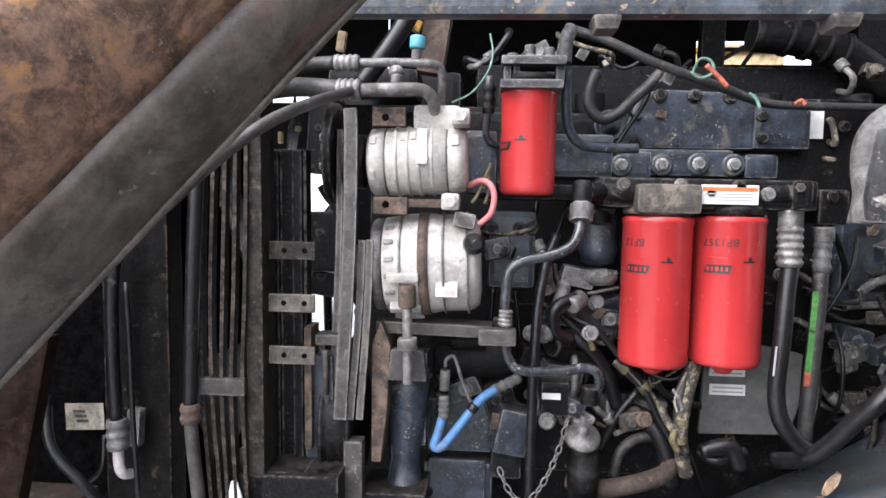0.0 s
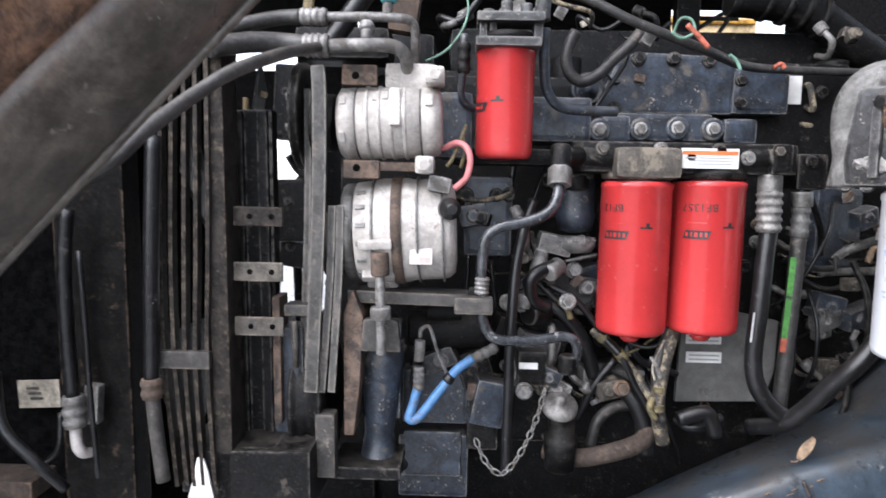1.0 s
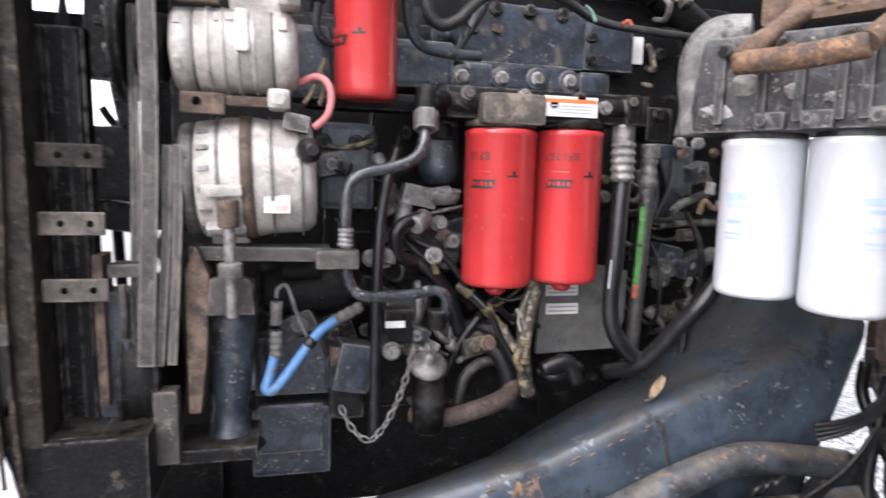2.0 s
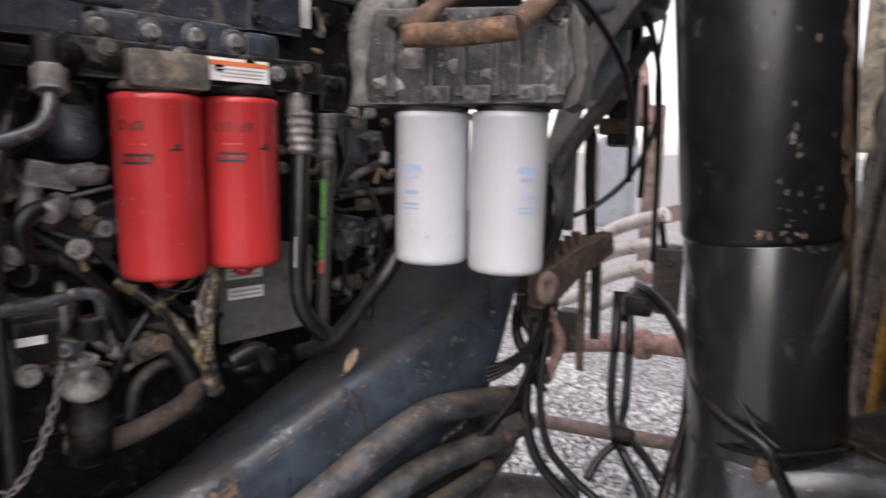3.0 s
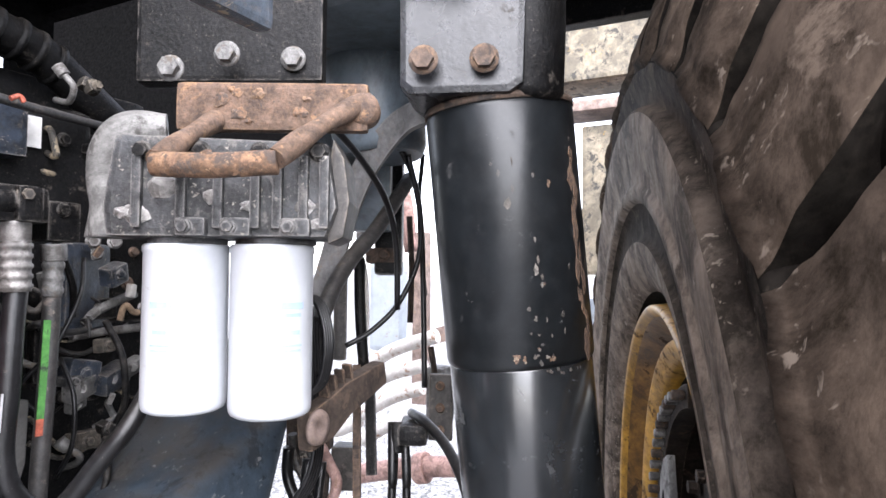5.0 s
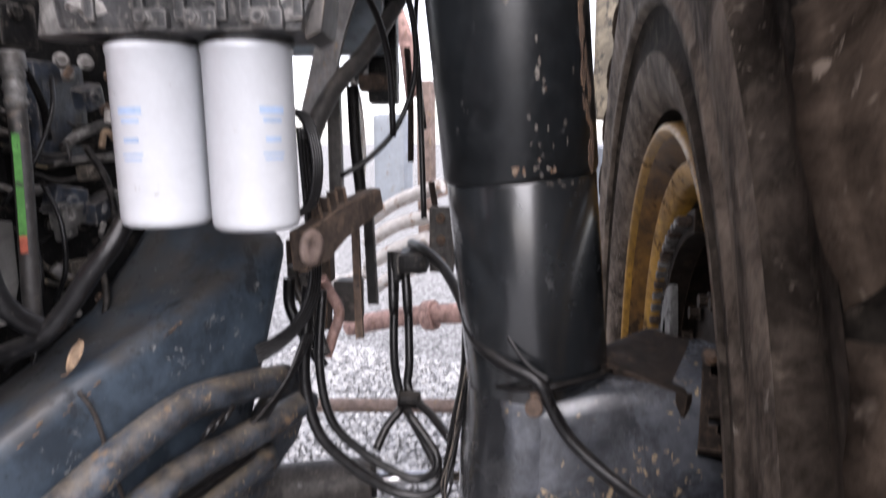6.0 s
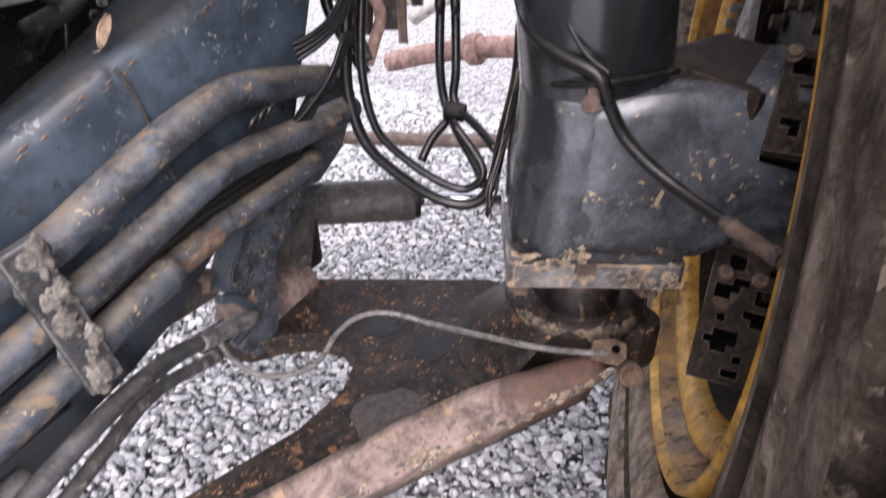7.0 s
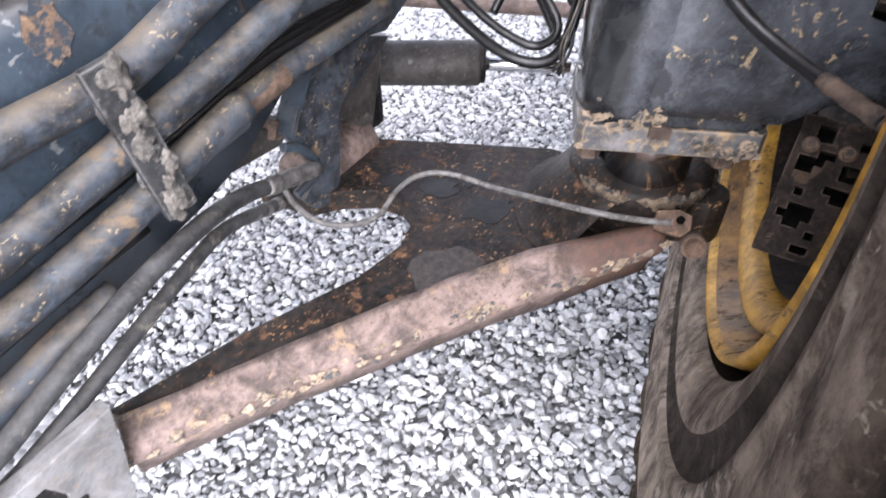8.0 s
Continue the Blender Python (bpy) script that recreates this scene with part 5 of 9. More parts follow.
for q in (-0.10, -0.02, 0.06, 0.14):
    bm = bmesh.new()
    hexbolt(bm, MH @ V(q, 0.125, 0.066), to_cam, 0.010, 0.01)
    part("bolt", bm, black_iron, oh)
for q in (-0.03, 0.03, 0.11):
    bm = bmesh.new()
    box(bm, MH @ V(q, 0.022, 0.066), (0.042, 0.026, 0.022), MH.to_3x3(), 0.008)
    hexbolt(bm, MH @ V(q - 0.008, 0.022, 0.077), to_cam, 0.008, 0.008)
    part("lug", bm, crusty_iron, oh)
bm = bmesh.new()
slab(bm, [(0.150, 0.0), (0.172, 0.01), (0.180, 0.06), (0.172, 0.12), (0.155, 0.15), (0.148, 0.07)], 0.10, MH @ Matrix.Translation((0, 0, -0.05)), 0.006)
part("end_flange", bm, dull_plate, oh, "rust-stained end flange")
bm = bmesh.new()
sweep(bm, [MH @ V(-0.165, 0.008, 0.02), MH @ V(-0.165, 0.05, 0.02), MH @ V(-0.172, 0.09, 0.02), MH @ V(-0.165, 0.13, 0.02), MH @ V(-0.14, 0.158, 0.015), MH @ V(-0.095, 0.162, 0.0)], lambda u: 0.029 + 0.004 * math.sin(2.4 + 7 * u), 18, 8)
solid("grey_elbow_bracket", bm, grey_alloy, "pale grey cast elbow beside the oil filter head", "bracket")

sf = thing("step_frame", MID + V(0, 0, 0.15), "rusty orange steel step frame above the oil filters", "step")
bm = bmesh.new()
sweep(bm, [MH @ V(-0.055, 0.096, 0.13), MH @ V(0.02, 0.094, 0.135), MH @ V(0.10, 0.100, 0.13)], 0.016, 12, 4)
part("front_bar", bm, rust_orange, sf, "scaly orange front bar")
bm = bmesh.new()
box(bm, MH @ V(0.060, 0.202, 0.0), (0.28, 0.072, 0.026), MH.to_3x3(), 0.011)
part("back_plate", bm, rust_mid, sf)
for a, b in ((V(-0.052, 0.100, 0.13), V(-0.02, 0.185, 0.0)), (V(0.098, 0.104, 0.13), V(0.185, 0.21, 0.0))):
    bm = bmesh.new()
    sweep(bm, [MH @ a, MH @ (a.lerp(b, 0.5) + V(0, 0.004, 0)), MH @ b], lambda u: 0.0145 + 0.002 * math.sin(9 * u), 10, 5)
    part("side_bar", bm, rust_mid, sf)
rng = random.Random(14)
for q in range(16):
    bm = bmesh.new()
    g = bmesh.new()
    bmesh.ops.create_icosphere(g, subdivisions=2, radius=1)
    for v in g.verts:
        v.co = v.co * (0.75 + 0.5 * noise.noise(v.co * 1.8 + V(q, 2, 0)))
    w_ = rng.uniform(0.006, 0.014)
    at_ = V(rng.uniform(-0.05, 0.18), rng.uniform(0.175, 0.232), 0.012) if q < 10 else V(rng.uniform(-0.05, 0.10), 0.096 + rng.uniform(-0.006, 0.012), 0.143)
    join(bm, g, MH @ Matrix.Translation(at_) @ Matrix.Diagonal((w_ * 1.3, w_, 0.005, 1)))
    part("rust_scab", bm, rust_orange if q % 3 else rust_mid, sf, "scab of orange rust")
part("end_knob", made(lathe, MH @ V(0.19, 0.20, -0.002), MH.to_3x3() @ V(0, 0, 1), [(-0.02, 0.018), (-0.012, 0.026), (0.012, 0.026), (0.020, 0.018), (0.022, 0.0)], 24), rust_mid, sf, "rounded rusty end")

# ---- engine ----
en = thing("engine_block", (0.3, 1.5, 1.3), "dark navy diesel engine block, oily and dusty", "engine")
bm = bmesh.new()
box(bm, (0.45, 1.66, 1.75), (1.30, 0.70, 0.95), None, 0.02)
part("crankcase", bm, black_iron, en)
bm = bmesh.new()
M = FRONT((0.373, 1.280, 2.204))
slab(bm, [(-0.135, -0.055), (0.135, -0.055), (0.138, 0.055), (-0.05, 0.062), (-0.09, 0.05)], 0.06, M @ Matrix.Translation((0, 0, -0.05)), 0.008)
part("cooler_cover", bm, navy, en, "smooth navy cooler cover")
for x, y in ((1168, 170), (1230, 170), (1292, 172), (1125, 262)):
    bm = bmesh.new()
    c = V((0.371, 1.270, 2.203))
    p = {1168: (0.322, 1.268, 2.252), 1230: (0.389, 1.268, 2.252), 1292: (0.457, 1.268, 2.251), 1125: (0.279, 1.268, 2.157)}[x]
    can(bm, V(p) + V(0, 0.02, 0), V(p) - V(0, 0.002, 0), 0.014, 16)
    hexbolt(bm, V(p) - V(0, 0.002, 0), (0, -1, 0), 0.010, 0.008)
    part("bolt", bm, black_iron, en)


def tubes(name, pts, r, mat, label, category="hose", group="", sub=6, n=12):
    """A hose or pipe as a thing; its body is one part."""
    t = thing(name, pts[0], label, category, group)
    part("tube", made(sweep, pts, r, n, sub), mat, t)
    return t


def crimp(parent, a, b, r, mat=steel, ribs=4, label=""):
    """Ribbed crimp sleeve with a hex at its end."""
    a, b = V(a), V(b)
    h = (b - a).length
    prof = [(0, r * 0.8), (0, r)]
    for i in range(ribs):
        z = h * (i + 0.5) / ribs
        prof += [(z - h / ribs * 0.3, r), (z - h / ribs * 0.15, r * 1.12), (z + h / ribs * 0.15, r * 1.12), (z + h / ribs * 0.3, r)]
    prof += [(h, r), (h, r * 0.7)]
    part("crimp_sleeve", made(lathe, a, b - a, prof, 20), mat, parent, label)


def hexnut(parent, a, b, r, mat=steel):
    part("hex_nut", made(can, a, b, r, 6, 0.001), mat, parent)


# ---- compressor ----
co = thing("air_conditioning_compressor", (-0.126, 1.000, 2.095), "silver cast air conditioning compressor above the alternator", "compressor")
cx = V((-0.204, 1.000, 2.090))
ce = V((-0.045, 1.000, 2.097))
d = ce - cx
L = d.length
r0 = 0.054
bm = bmesh.new()
lathe(bm, cx, d, [(0.0, 0.030), (0.002, 0.046), (0.008, r0), (0.028, r0), (0.029, r0 - 0.003), (0.032, r0 - 0.003), (0.033, r0), (0.125, r0), (0.126, r0 - 0.003), (0.129, r0 - 0.003), (0.130, r0), (L - 0.012, r0 * 0.98), (L - 0.004, r0 * 0.9), (L, r0 * 0.7)], 48)
part("housing", bm, aluminium, co)
for q, ang, w_, h_ in ((0.060, 40, 0.010, 0.016), (0.074, 42, 0.010, 0.016), (0.090, 20, 0.016, 0.060), (0.140, 30, 0.012, 0.020), (0.012, -25, 0.010, 0.016), (0.012, 35, 0.010, 0.016)):
    a = radians(ang)
    rad = V(0, -math.cos(a), math.sin(a))
    bm = bmesh.new()
    box(bm, cx + d.normalized() * q + rad * (r0 - 0.0005), (w_, h_, 0.006), basis((0, 0, 0), d, rad.cross(d)).to_3x3(), 0.003)
    part("cast_pad", bm, aluminium, co)
for q in (0.048, 0.066, 0.084, 0.104):
    part("casting_rib", made(lathe, cx + d.normalized() * q, d, [(-0.004, r0 - 0.002), (-0.002, r0 + 0.0022), (0.002, r0 + 0.0022), (0.004, r0 - 0.002)], 48, False), aluminium, co)
for q in (0.0305, 0.1275):
    part("casing_joint", made(lathe, cx + d.normalized() * q, d, [(-0.0012, r0 - 0.006), (-0.0012, r0 - 0.0012), (0.0012, r0 - 0.0012), (0.0012, r0 - 0.006)], 48, False), crusty_iron, co, "dark casing joint")
bm = bmesh.new()
box(bm, (-0.168, 0.965, 2.159), (0.052, 0.012, 0.029), None, 0.003)
part("top_bracket", bm, rust, co, "rusty mounting ear with a hole")
bm = bmesh.new()
can(bm, V((-0.174, 0.960, 2.158)) + V(0, 0.002, 0), V((-0.173, 0.956, 2.157)), 0.0055, 14)
part("bolt_hole", bm, core_black, co)
bm = bmesh.new()
box(bm, (-0.164, 0.965, 2.021), (0.054, 0.014, 0.027), None, 0.003)
box(bm, (-0.110, 0.970, 2.026), (0.07, 0.012, 0.013), None, 0.003)
part("bottom_bracket", bm, rust, co, "rusty lower mounting ear")
bm = bmesh.new()
can(bm, V((-0.171, 0.960, 2.023)) + V(0, 0.002, 0), V((-0.171, 0.955, 2.023)), 0.0055, 14)
part("bolt_hole", bm, core_black, co)
for p in ((-0.056, 0.965, 2.158), (-0.069, 0.965, 2.029)):
    bm = bmesh.new()
    box(bm, p, (0.028, 0.05, 0.026), None, 0.007)
    hexbolt(bm, V(p) - V(0, 0.025, 0), (0, -1, 0), 0.009, 0.008)
    part("mounting_ear", bm, aluminium, co)
bm = bmesh.new()
box(bm, (-0.095, 1.000, 2.161), (0.075, 0.05, 0.04), None, 0.01)
part("port_block", bm, aluminium, co)
bm = bmesh.new()
can(bm, (-0.244, 1.000, 2.093), (-0.209, 1.000, 2.091), 0.044, 40, 0.004)
part("clutch", bm, black_iron, co)
# ---- refrigerant pipes ----
p1 = tubes("refrigerant_pipe", [(-0.219, 0.950, 2.238), (-0.158, 0.950, 2.239), (-0.110, 0.950, 2.238), (-0.091, 0.960, 2.234), (-0.087, 0.970, 2.215), (-0.091, 1.000, 2.172)], 0.0068, alloy_dull, "bent aluminium refrigerant pipe", "pipe", "refrigerant pipes")
crimp(p1, (-0.252, 0.950, 2.238), (-0.214, 0.950, 2.238), 0.0115, alloy_dull)
part("hose_end", made(sweep, [(-0.252, 0.950, 2.238), (-0.281, 0.950, 2.236), (-0.327, 0.930, 2.221), (-0.385, 0.900, 2.194)], 0.0105, 12), dusty_rubber, p1)
p2 = tubes("refrigerant_pipe", [(-0.213, 0.940, 2.195), (-0.156, 0.940, 2.197), (-0.118, 0.950, 2.198), (-0.101, 0.960, 2.187), (-0.099, 0.990, 2.163)], 0.0098, alloy_dull, "thicker bent aluminium refrigerant pipe", "pipe", "refrigerant pipes")
crimp(p2, (-0.245, 0.940, 2.195), (-0.209, 0.940, 2.195), 0.0155, alloy_dull)
part("hose_end", made(sweep, [(-0.242, 0.940, 2.195), (-0.277, 0.940, 2.198), (-0.315, 0.920, 2.194), (-0.360, 0.880, 2.178)], 0.0145, 12), dusty_rubber, p2)
bm = bmesh.new()
can(bm, (-0.155, 0.945, 2.205), (-0.156, 0.948, 2.233), 0.009, 14)
can(bm, (-0.155, 0.945, 2.218), (-0.156, 0.948, 2.228), 0.012, 8)
part("service_tee", bm, alloy_dull, p1)
cp = thing("service_cap", (-0.126, 0.950, 2.244), "turquoise plastic service cap on a steel stub", "cap")
bm = bmesh.new()
can(bm, (-0.127, 0.950, 2.242), (-0.125, 0.950, 2.262), 0.0075, 16)
part("stub", bm, alloy_dull, cp)
bm = bmesh.new()
can(bm, (-0.125, 0.950, 2.259), (-0.124, 0.950, 2.279), 0.012, 20, 0.003)
part("cap", bm, cyan_cap, cp, "turquoise cap")
tubes("long_drain_hose", [(-0.222, 0.925, 2.190), (-0.236, 0.800, 2.154), (-0.263, 0.710, 2.117), (-0.287, 0.670, 2.087), (-0.298, 0.630, 2.062), (-0.306, 0.590, 2.038), (-0.324, 0.565, 2.010), (-0.370, 0.560, 1.985), (-0.440, 0.565, 1.970), (-0.560, 0.580, 1.960)], 0.0076, dusty_rubber, "long dusty grey hose sagging beside the fender", "hose")
# ---- alternator ----
al = thing("alternator", (-0.107, 1.030, 1.925), "pale cast alternator with a rusty clamp band", "alternator")
ax0, ax1 = V((-0.191, 1.030, 1.923)), V((-0.020, 1.030, 1.931))
d = (ax1 - ax0)
L, dn = d.length, d.normalized()
bm = bmesh.new()
lathe(bm, ax0, d, [(0.014, 0.05), (0.016, 0.078), (0.045, 0.081), (0.055, 0.0835), (0.095, 0.0835), (0.105, 0.081), (0.150, 0.080), (L - 0.012, 0.078), (L - 0.003, 0.070), (L, 0.05)], 56)
part("housing", bm, aluminium, al)
bm = bmesh.new()
lathe(bm, ax0, d, [(-0.004, 0.03), (-0.004, 0.074), (0.0, 0.077), (0.012, 0.077), (0.013, 0.05)], 48)
part("fan_plate", bm, alloy_dull, al)
for k in range(18):
    a = 2 * math.pi * k / 18
    R_ = frame_of(dn)
    rad = R_ @ V(math.cos(a), math.sin(a), 0)
    bm = bmesh.new()
    box(bm, ax0 + rad * 0.07 + dn * 0.007, (0.012, 0.005, 0.02), basis((0, 0, 0), rad, dn).to_3x3(), 0.001)
    part("fan_blade", bm, alloy_dull, al)
bm = bmesh.new()
lathe(bm, ax0 + dn * 0.073, d, [(0, 0.0838), (0.0, 0.0868), (0.016, 0.0868), (0.016, 0.0838)], 56, False)
part("clamp_band", bm, rust, al, "rusty clamp band")
for k in range(5):
    a = radians(190 + 40 * k)
    rad = frame_of(dn) @ V(math.cos(a), math.sin(a), 0)
    bm = bmesh.new()
    box(bm, ax0 + rad * 0.085 + dn * 0.05, (0.016, 0.014, 0.05), basis((0, 0, 0), rad, frame_of(dn) @ V(-math.sin(a), math.cos(a), 0)).to_3x3(), 0.004)
    part("boss", bm, aluminium, al)
for k in range(14):
    a = radians(130 + 20 * k)
    rad = frame_of(dn) @ V(math.cos(a), math.sin(a), 0)
    bm = bmesh.new()
    box(bm, ax0 + rad * 0.0785 + dn * 0.027, (0.008, 0.007, 0.015), basis((0, 0, 0), rad, frame_of(dn) @ V(-math.sin(a), math.cos(a), 0)).to_3x3(), 0.001)
    part("vent_slot", bm, alloy_dull, al, "dark vent slot")
for q in (0.044, 0.112, 0.150):
    part("casing_seam", made(lathe, ax0 + dn * q, d, [(-0.0016, 0.080), (-0.0016, 0.0848), (0.0016, 0.0848), (0.0016, 0.080)], 56, False), alloy_dull, al)
lb = V((-0.072, 0.952, 1.897))
bm = bmesh.new()
box(bm, lb, (0.034, 0.0015, 0.032), (-14, 0, 0), 0.0004)
ll = solid("rating_label", bm, label_faded, "small faded pinkish-white rating label with faded red bars on the alternator", "label")
bm = bmesh.new()
box(bm, lb + V(0.006, -0.0032, -0.009), (0.016, 0.001, 0.008), (-14, 0, 0), 0)
part("red_bar", bm, label_pink, ll, "faded red bar")
bm = bmesh.new()
lathe(bm, (-0.032, 0.955, 1.965), (0.2, -1, 0), [(0, 0.017), (0.014, 0.016), (0.022, 0.009), (0.03, 0.007)], 20)
part("terminal_boot", bm, rubber, al, "black rubber terminal boot")
bm = bmesh.new()
box(bm, (-0.047, 0.970, 2.001), (0.035, 0.03, 0.024), (0, 10, 0), 0.007)
part("terminal_block", bm, alloy_dull, al)
tubes("battery_cable", [(-0.044, 0.990, 2.055), (-0.023, 0.970, 2.063), (-0.008, 0.960, 2.056), (-0.002, 0.955, 2.037), (-0.007, 0.955, 2.012), (-0.024, 0.960, 1.995)], 0.0048, pink_hose, "faded red battery cable looped to the alternator", "cable")
wr = thing("connector_loom", (-0.020, 0.990, 2.046), "black and ochre taped connector loom", "wiring")
for pts in ([(-0.009, 1.000, 2.092), (-0.017, 0.985, 2.068), (-0.028, 0.980, 2.041), (-0.037, 0.980, 2.028)], [(-0.014, 0.990, 2.073), (-0.010, 0.980, 2.051), (-0.016, 0.985, 2.027)]):
    part("wire", made(sweep, pts, 0.003, 8), ochre, wr, "ochre taped wire")
# added plate that keeps the bright gap behind the belts dark
bm = bmesh.new()
slab(bm, [(-0.052, -0.16), (0.10, -0.16), (0.10, 0.13), (-0.005, 0.13), (-0.030, 0.06), (-0.022, 0.02), (-0.052, -0.03)], 0.05, FRONT((-0.265, 1.36, 1.735)), 0.006)
part("front_cover", bm, black_iron, en, "black filler plate added behind the belts")
# ---- belts and pulleys ----
bd = thing("belt_drive", (-0.239, 1.000, 1.922), "grey worn fan belts round dark pulleys", "belt drive")
for pts, w in (([(-0.226, 0.945, 2.168), (-0.223, 0.942, 2.118), (-0.224, 0.942, 1.945), (-0.235, 0.945, 1.683)], 0.020),
               ([(-0.206, 0.955, 1.966), (-0.209, 0.955, 1.855), (-0.221, 0.955, 1.680)], 0.011),
               ([(-0.194, 0.955, 1.967), (-0.196, 0.955, 1.855), (-0.206, 0.955, 1.681)], 0.011),
               ([(-0.250, 0.985, 2.141), (-0.250, 0.985, 1.941), (-0.258, 0.985, 1.708)], 0.010)):
    part("belt", made(sweep, pts, 0, 4, 3, flat=(w, 0.007), up=(0, 1, 0)), belt_rubber, bd)
for a, b, r in (((-0.270, 1.020, 2.103), (-0.258, 1.020, 2.103), 0.082), ((-0.229, 1.030, 1.902), (-0.198, 1.030, 1.903), 0.052), ((-0.274, 1.050, 1.643), (-0.222, 1.050, 1.645), 0.10)):
    a, b = V(a), V(b)
    h = (b - a).length
    bm = bmesh.new()
    lathe(bm, a, b - a, [(0, r * 0.5), (0, r), (h * 0.12, r), (h * 0.2, r * 0.9), (h * 0.3, r), (h * 0.5, r * 0.9), (h * 0.7, r), (h * 0.8, r * 0.9), (h * 0.88, r), (h, r), (h, r * 0.4)], 44)
    part("pulley", bm, black_iron, bd)
for k in range(9):
    bm = bmesh.new()
    a = 2 * math.pi * k / 9
    hexbolt(bm, V((-0.270, 1.020, 2.103)) + V(0, math.cos(a) * 0.065, math.sin(a) * 0.065), (-1, 0, 0), 0.006, 0.006, False)
    part("bolt", bm, steel, bd)
# ---- alternator bracket and pedestal ----
br = thing("alternator_bracket", (-0.101, 1.000, 1.805), "brown rusted alternator bracket with adjusting bolt", "bracket")
bm = bmesh.new()
box(bm, (-0.094, 1.020, 1.822), (0.19, 0.06, 0.02), (0, 1, 0), 0.004)
part("shelf", bm, dull_plate, br)
M = FRONT((-0.177, 0.970, 1.711))
bm = bmesh.new()
slab(bm, [(-0.012, -0.105), (0.003, -0.105), (0.012, -0.02), (0.016, 0.085), (0.0, 0.125), (-0.014, 0.09)], 0.09, M @ Matrix.Translation((0, 0, -0.09)), 0.003)
part("side_plate", bm, rust, br, "thin rusted side plate")
bm = bmesh.new()
slab(bm, [(0.012, 0.03), (0.075, 0.03), (0.07, 0.078), (0.045, 0.085), (0.016, 0.08)], 0.02, M @ Matrix.Translation((0, 0, -0.02)), 0.004)
part("front_plate", bm, dull_plate, br)
bm = bmesh.new()
can(bm, (-0.129, 0.945, 1.743), (-0.133, 0.950, 1.867), 0.0075, 16)
can(bm, (-0.130, 0.945, 1.797), (-0.131, 0.945, 1.817), 0.017, 6)
part("adjusting_bolt", bm, alloy_dull, br)
bm = bmesh.new()
can(bm, (-0.134, 0.952, 1.898), (-0.133, 0.952, 1.862), 0.014, 16)
part("bolt_eye", bm, rust, br)
pd = thing("damper_pedestal", (-0.136, 1.020, 1.625), "dark blue-black engine mount pedestal", "engine mount")
bm = bmesh.new()
lathe(bm, (-0.142, 1.030, 1.530), (0.03, 0, 1), [(0, 0.045), (0.004, 0.05), (0.02, 0.03), (0.06, 0.024), (0.12, 0.03), (0.18, 0.034), (0.22, 0.034)], 30)
part("column", bm, navy, pd)
bm = bmesh.new()
box(bm, (-0.121, 1.050, 1.695), (0.03, 0.05, 0.16), None, 0.006)
part("rib", bm, navy, pd)
bm = bmesh.new()
box(bm, (-0.155, 1.020, 1.544), (0.11, 0.1, 0.02), None, 0.004)
part("foot", bm, black_iron, pd)
# ---- blocks low on the engine ----
st = thing("starter_motor", (-0.038, 1.120, 1.741), "black starter motor half hidden behind hoses", "starter motor")
bm = bmesh.new()
can(bm, (-0.101, 1.120, 1.744), (0.039, 1.120, 1.749), 0.034, 32, 0.006)
part("drum", bm, black_iron, st)
bm = bmesh.new()
can(bm, (-0.069, 1.100, 1.781), (-0.008, 1.100, 1.783), 0.016, 24, 0.004)
part("solenoid", bm, black_iron, st)
pb = thing("oil_pan_box", (-0.055, 1.150, 1.516), "dark blue-black ribbed housing at the engine foot", "housing")
bm = bmesh.new()
box(bm, (-0.054, 1.200, 1.483), (0.13, 0.12, 0.12), None, 0.01)
part("box", bm, navy, pb)
bm = bmesh.new()
box(bm, (-0.056, 1.135, 1.511), (0.105, 0.014, 0.085), None, 0.006)
part("lid", bm, navy, pb)
bm = bmesh.new()
box(bm, (-0.053, 1.160, 1.616), (0.12, 0.05, 0.10), None, 0.008)
part("upper_plate", bm, navy, pb)
bx = thing("valve_block", (0.027, 1.100, 1.614), "dark rusty valve block", "valve block")
bm = bmesh.new()
box(bm, (0.033, 1.120, 1.597), (0.055, 0.06, 0.12), None, 0.008)
part("body", bm, black_iron, bx)
bm = bmesh.new()
box(bm, (0.025, 1.085, 1.645), (0.04, 0.012, 0.03), None, 0.004)
part("flange", bm, rust, bx, "rusty flange")
# ---- blue hose pair ----
bh = thing("blue_hose", (-0.086, 1.030, 1.624), "blue braided hydraulic hose bent in a V", "hose")
part("tube", made(sweep, [(-0.078, 1.020, 1.669), (-0.084, 1.015, 1.644), (-0.090, 1.010, 1.622), (-0.075, 1.010, 1.624), (-0.043, 1.020, 1.664), (-0.015, 1.030, 1.698), (0.011, 1.040, 1.715)], 0.0078, 12, 8), blue_hose, bh)
crimp(bh, (-0.076, 1.020, 1.667), (-0.076, 1.020, 1.706), 0.0085)
hexnut(bh, (-0.076, 1.020, 1.715), (-0.075, 1.020, 1.749), 0.0095)
crimp(bh, (0.005, 1.040, 1.711), (0.051, 1.060, 1.731), 0.0085)
part("clip_band", made(can, (-0.032, 1.022, 1.680), (-0.023, 1.024, 1.691), 0.0095, 14), rubber, bh)
part("thin_pipe", made(sweep, [(-0.075, 1.020, 1.754), (-0.074, 1.020, 1.766), (-0.064, 1.020, 1.773), (-0.057, 1.020, 1.764), (-0.045, 1.025, 1.725), (-0.030, 1.030, 1.690)], 0.0032, 8), steel, bh, "thin silver pipe")
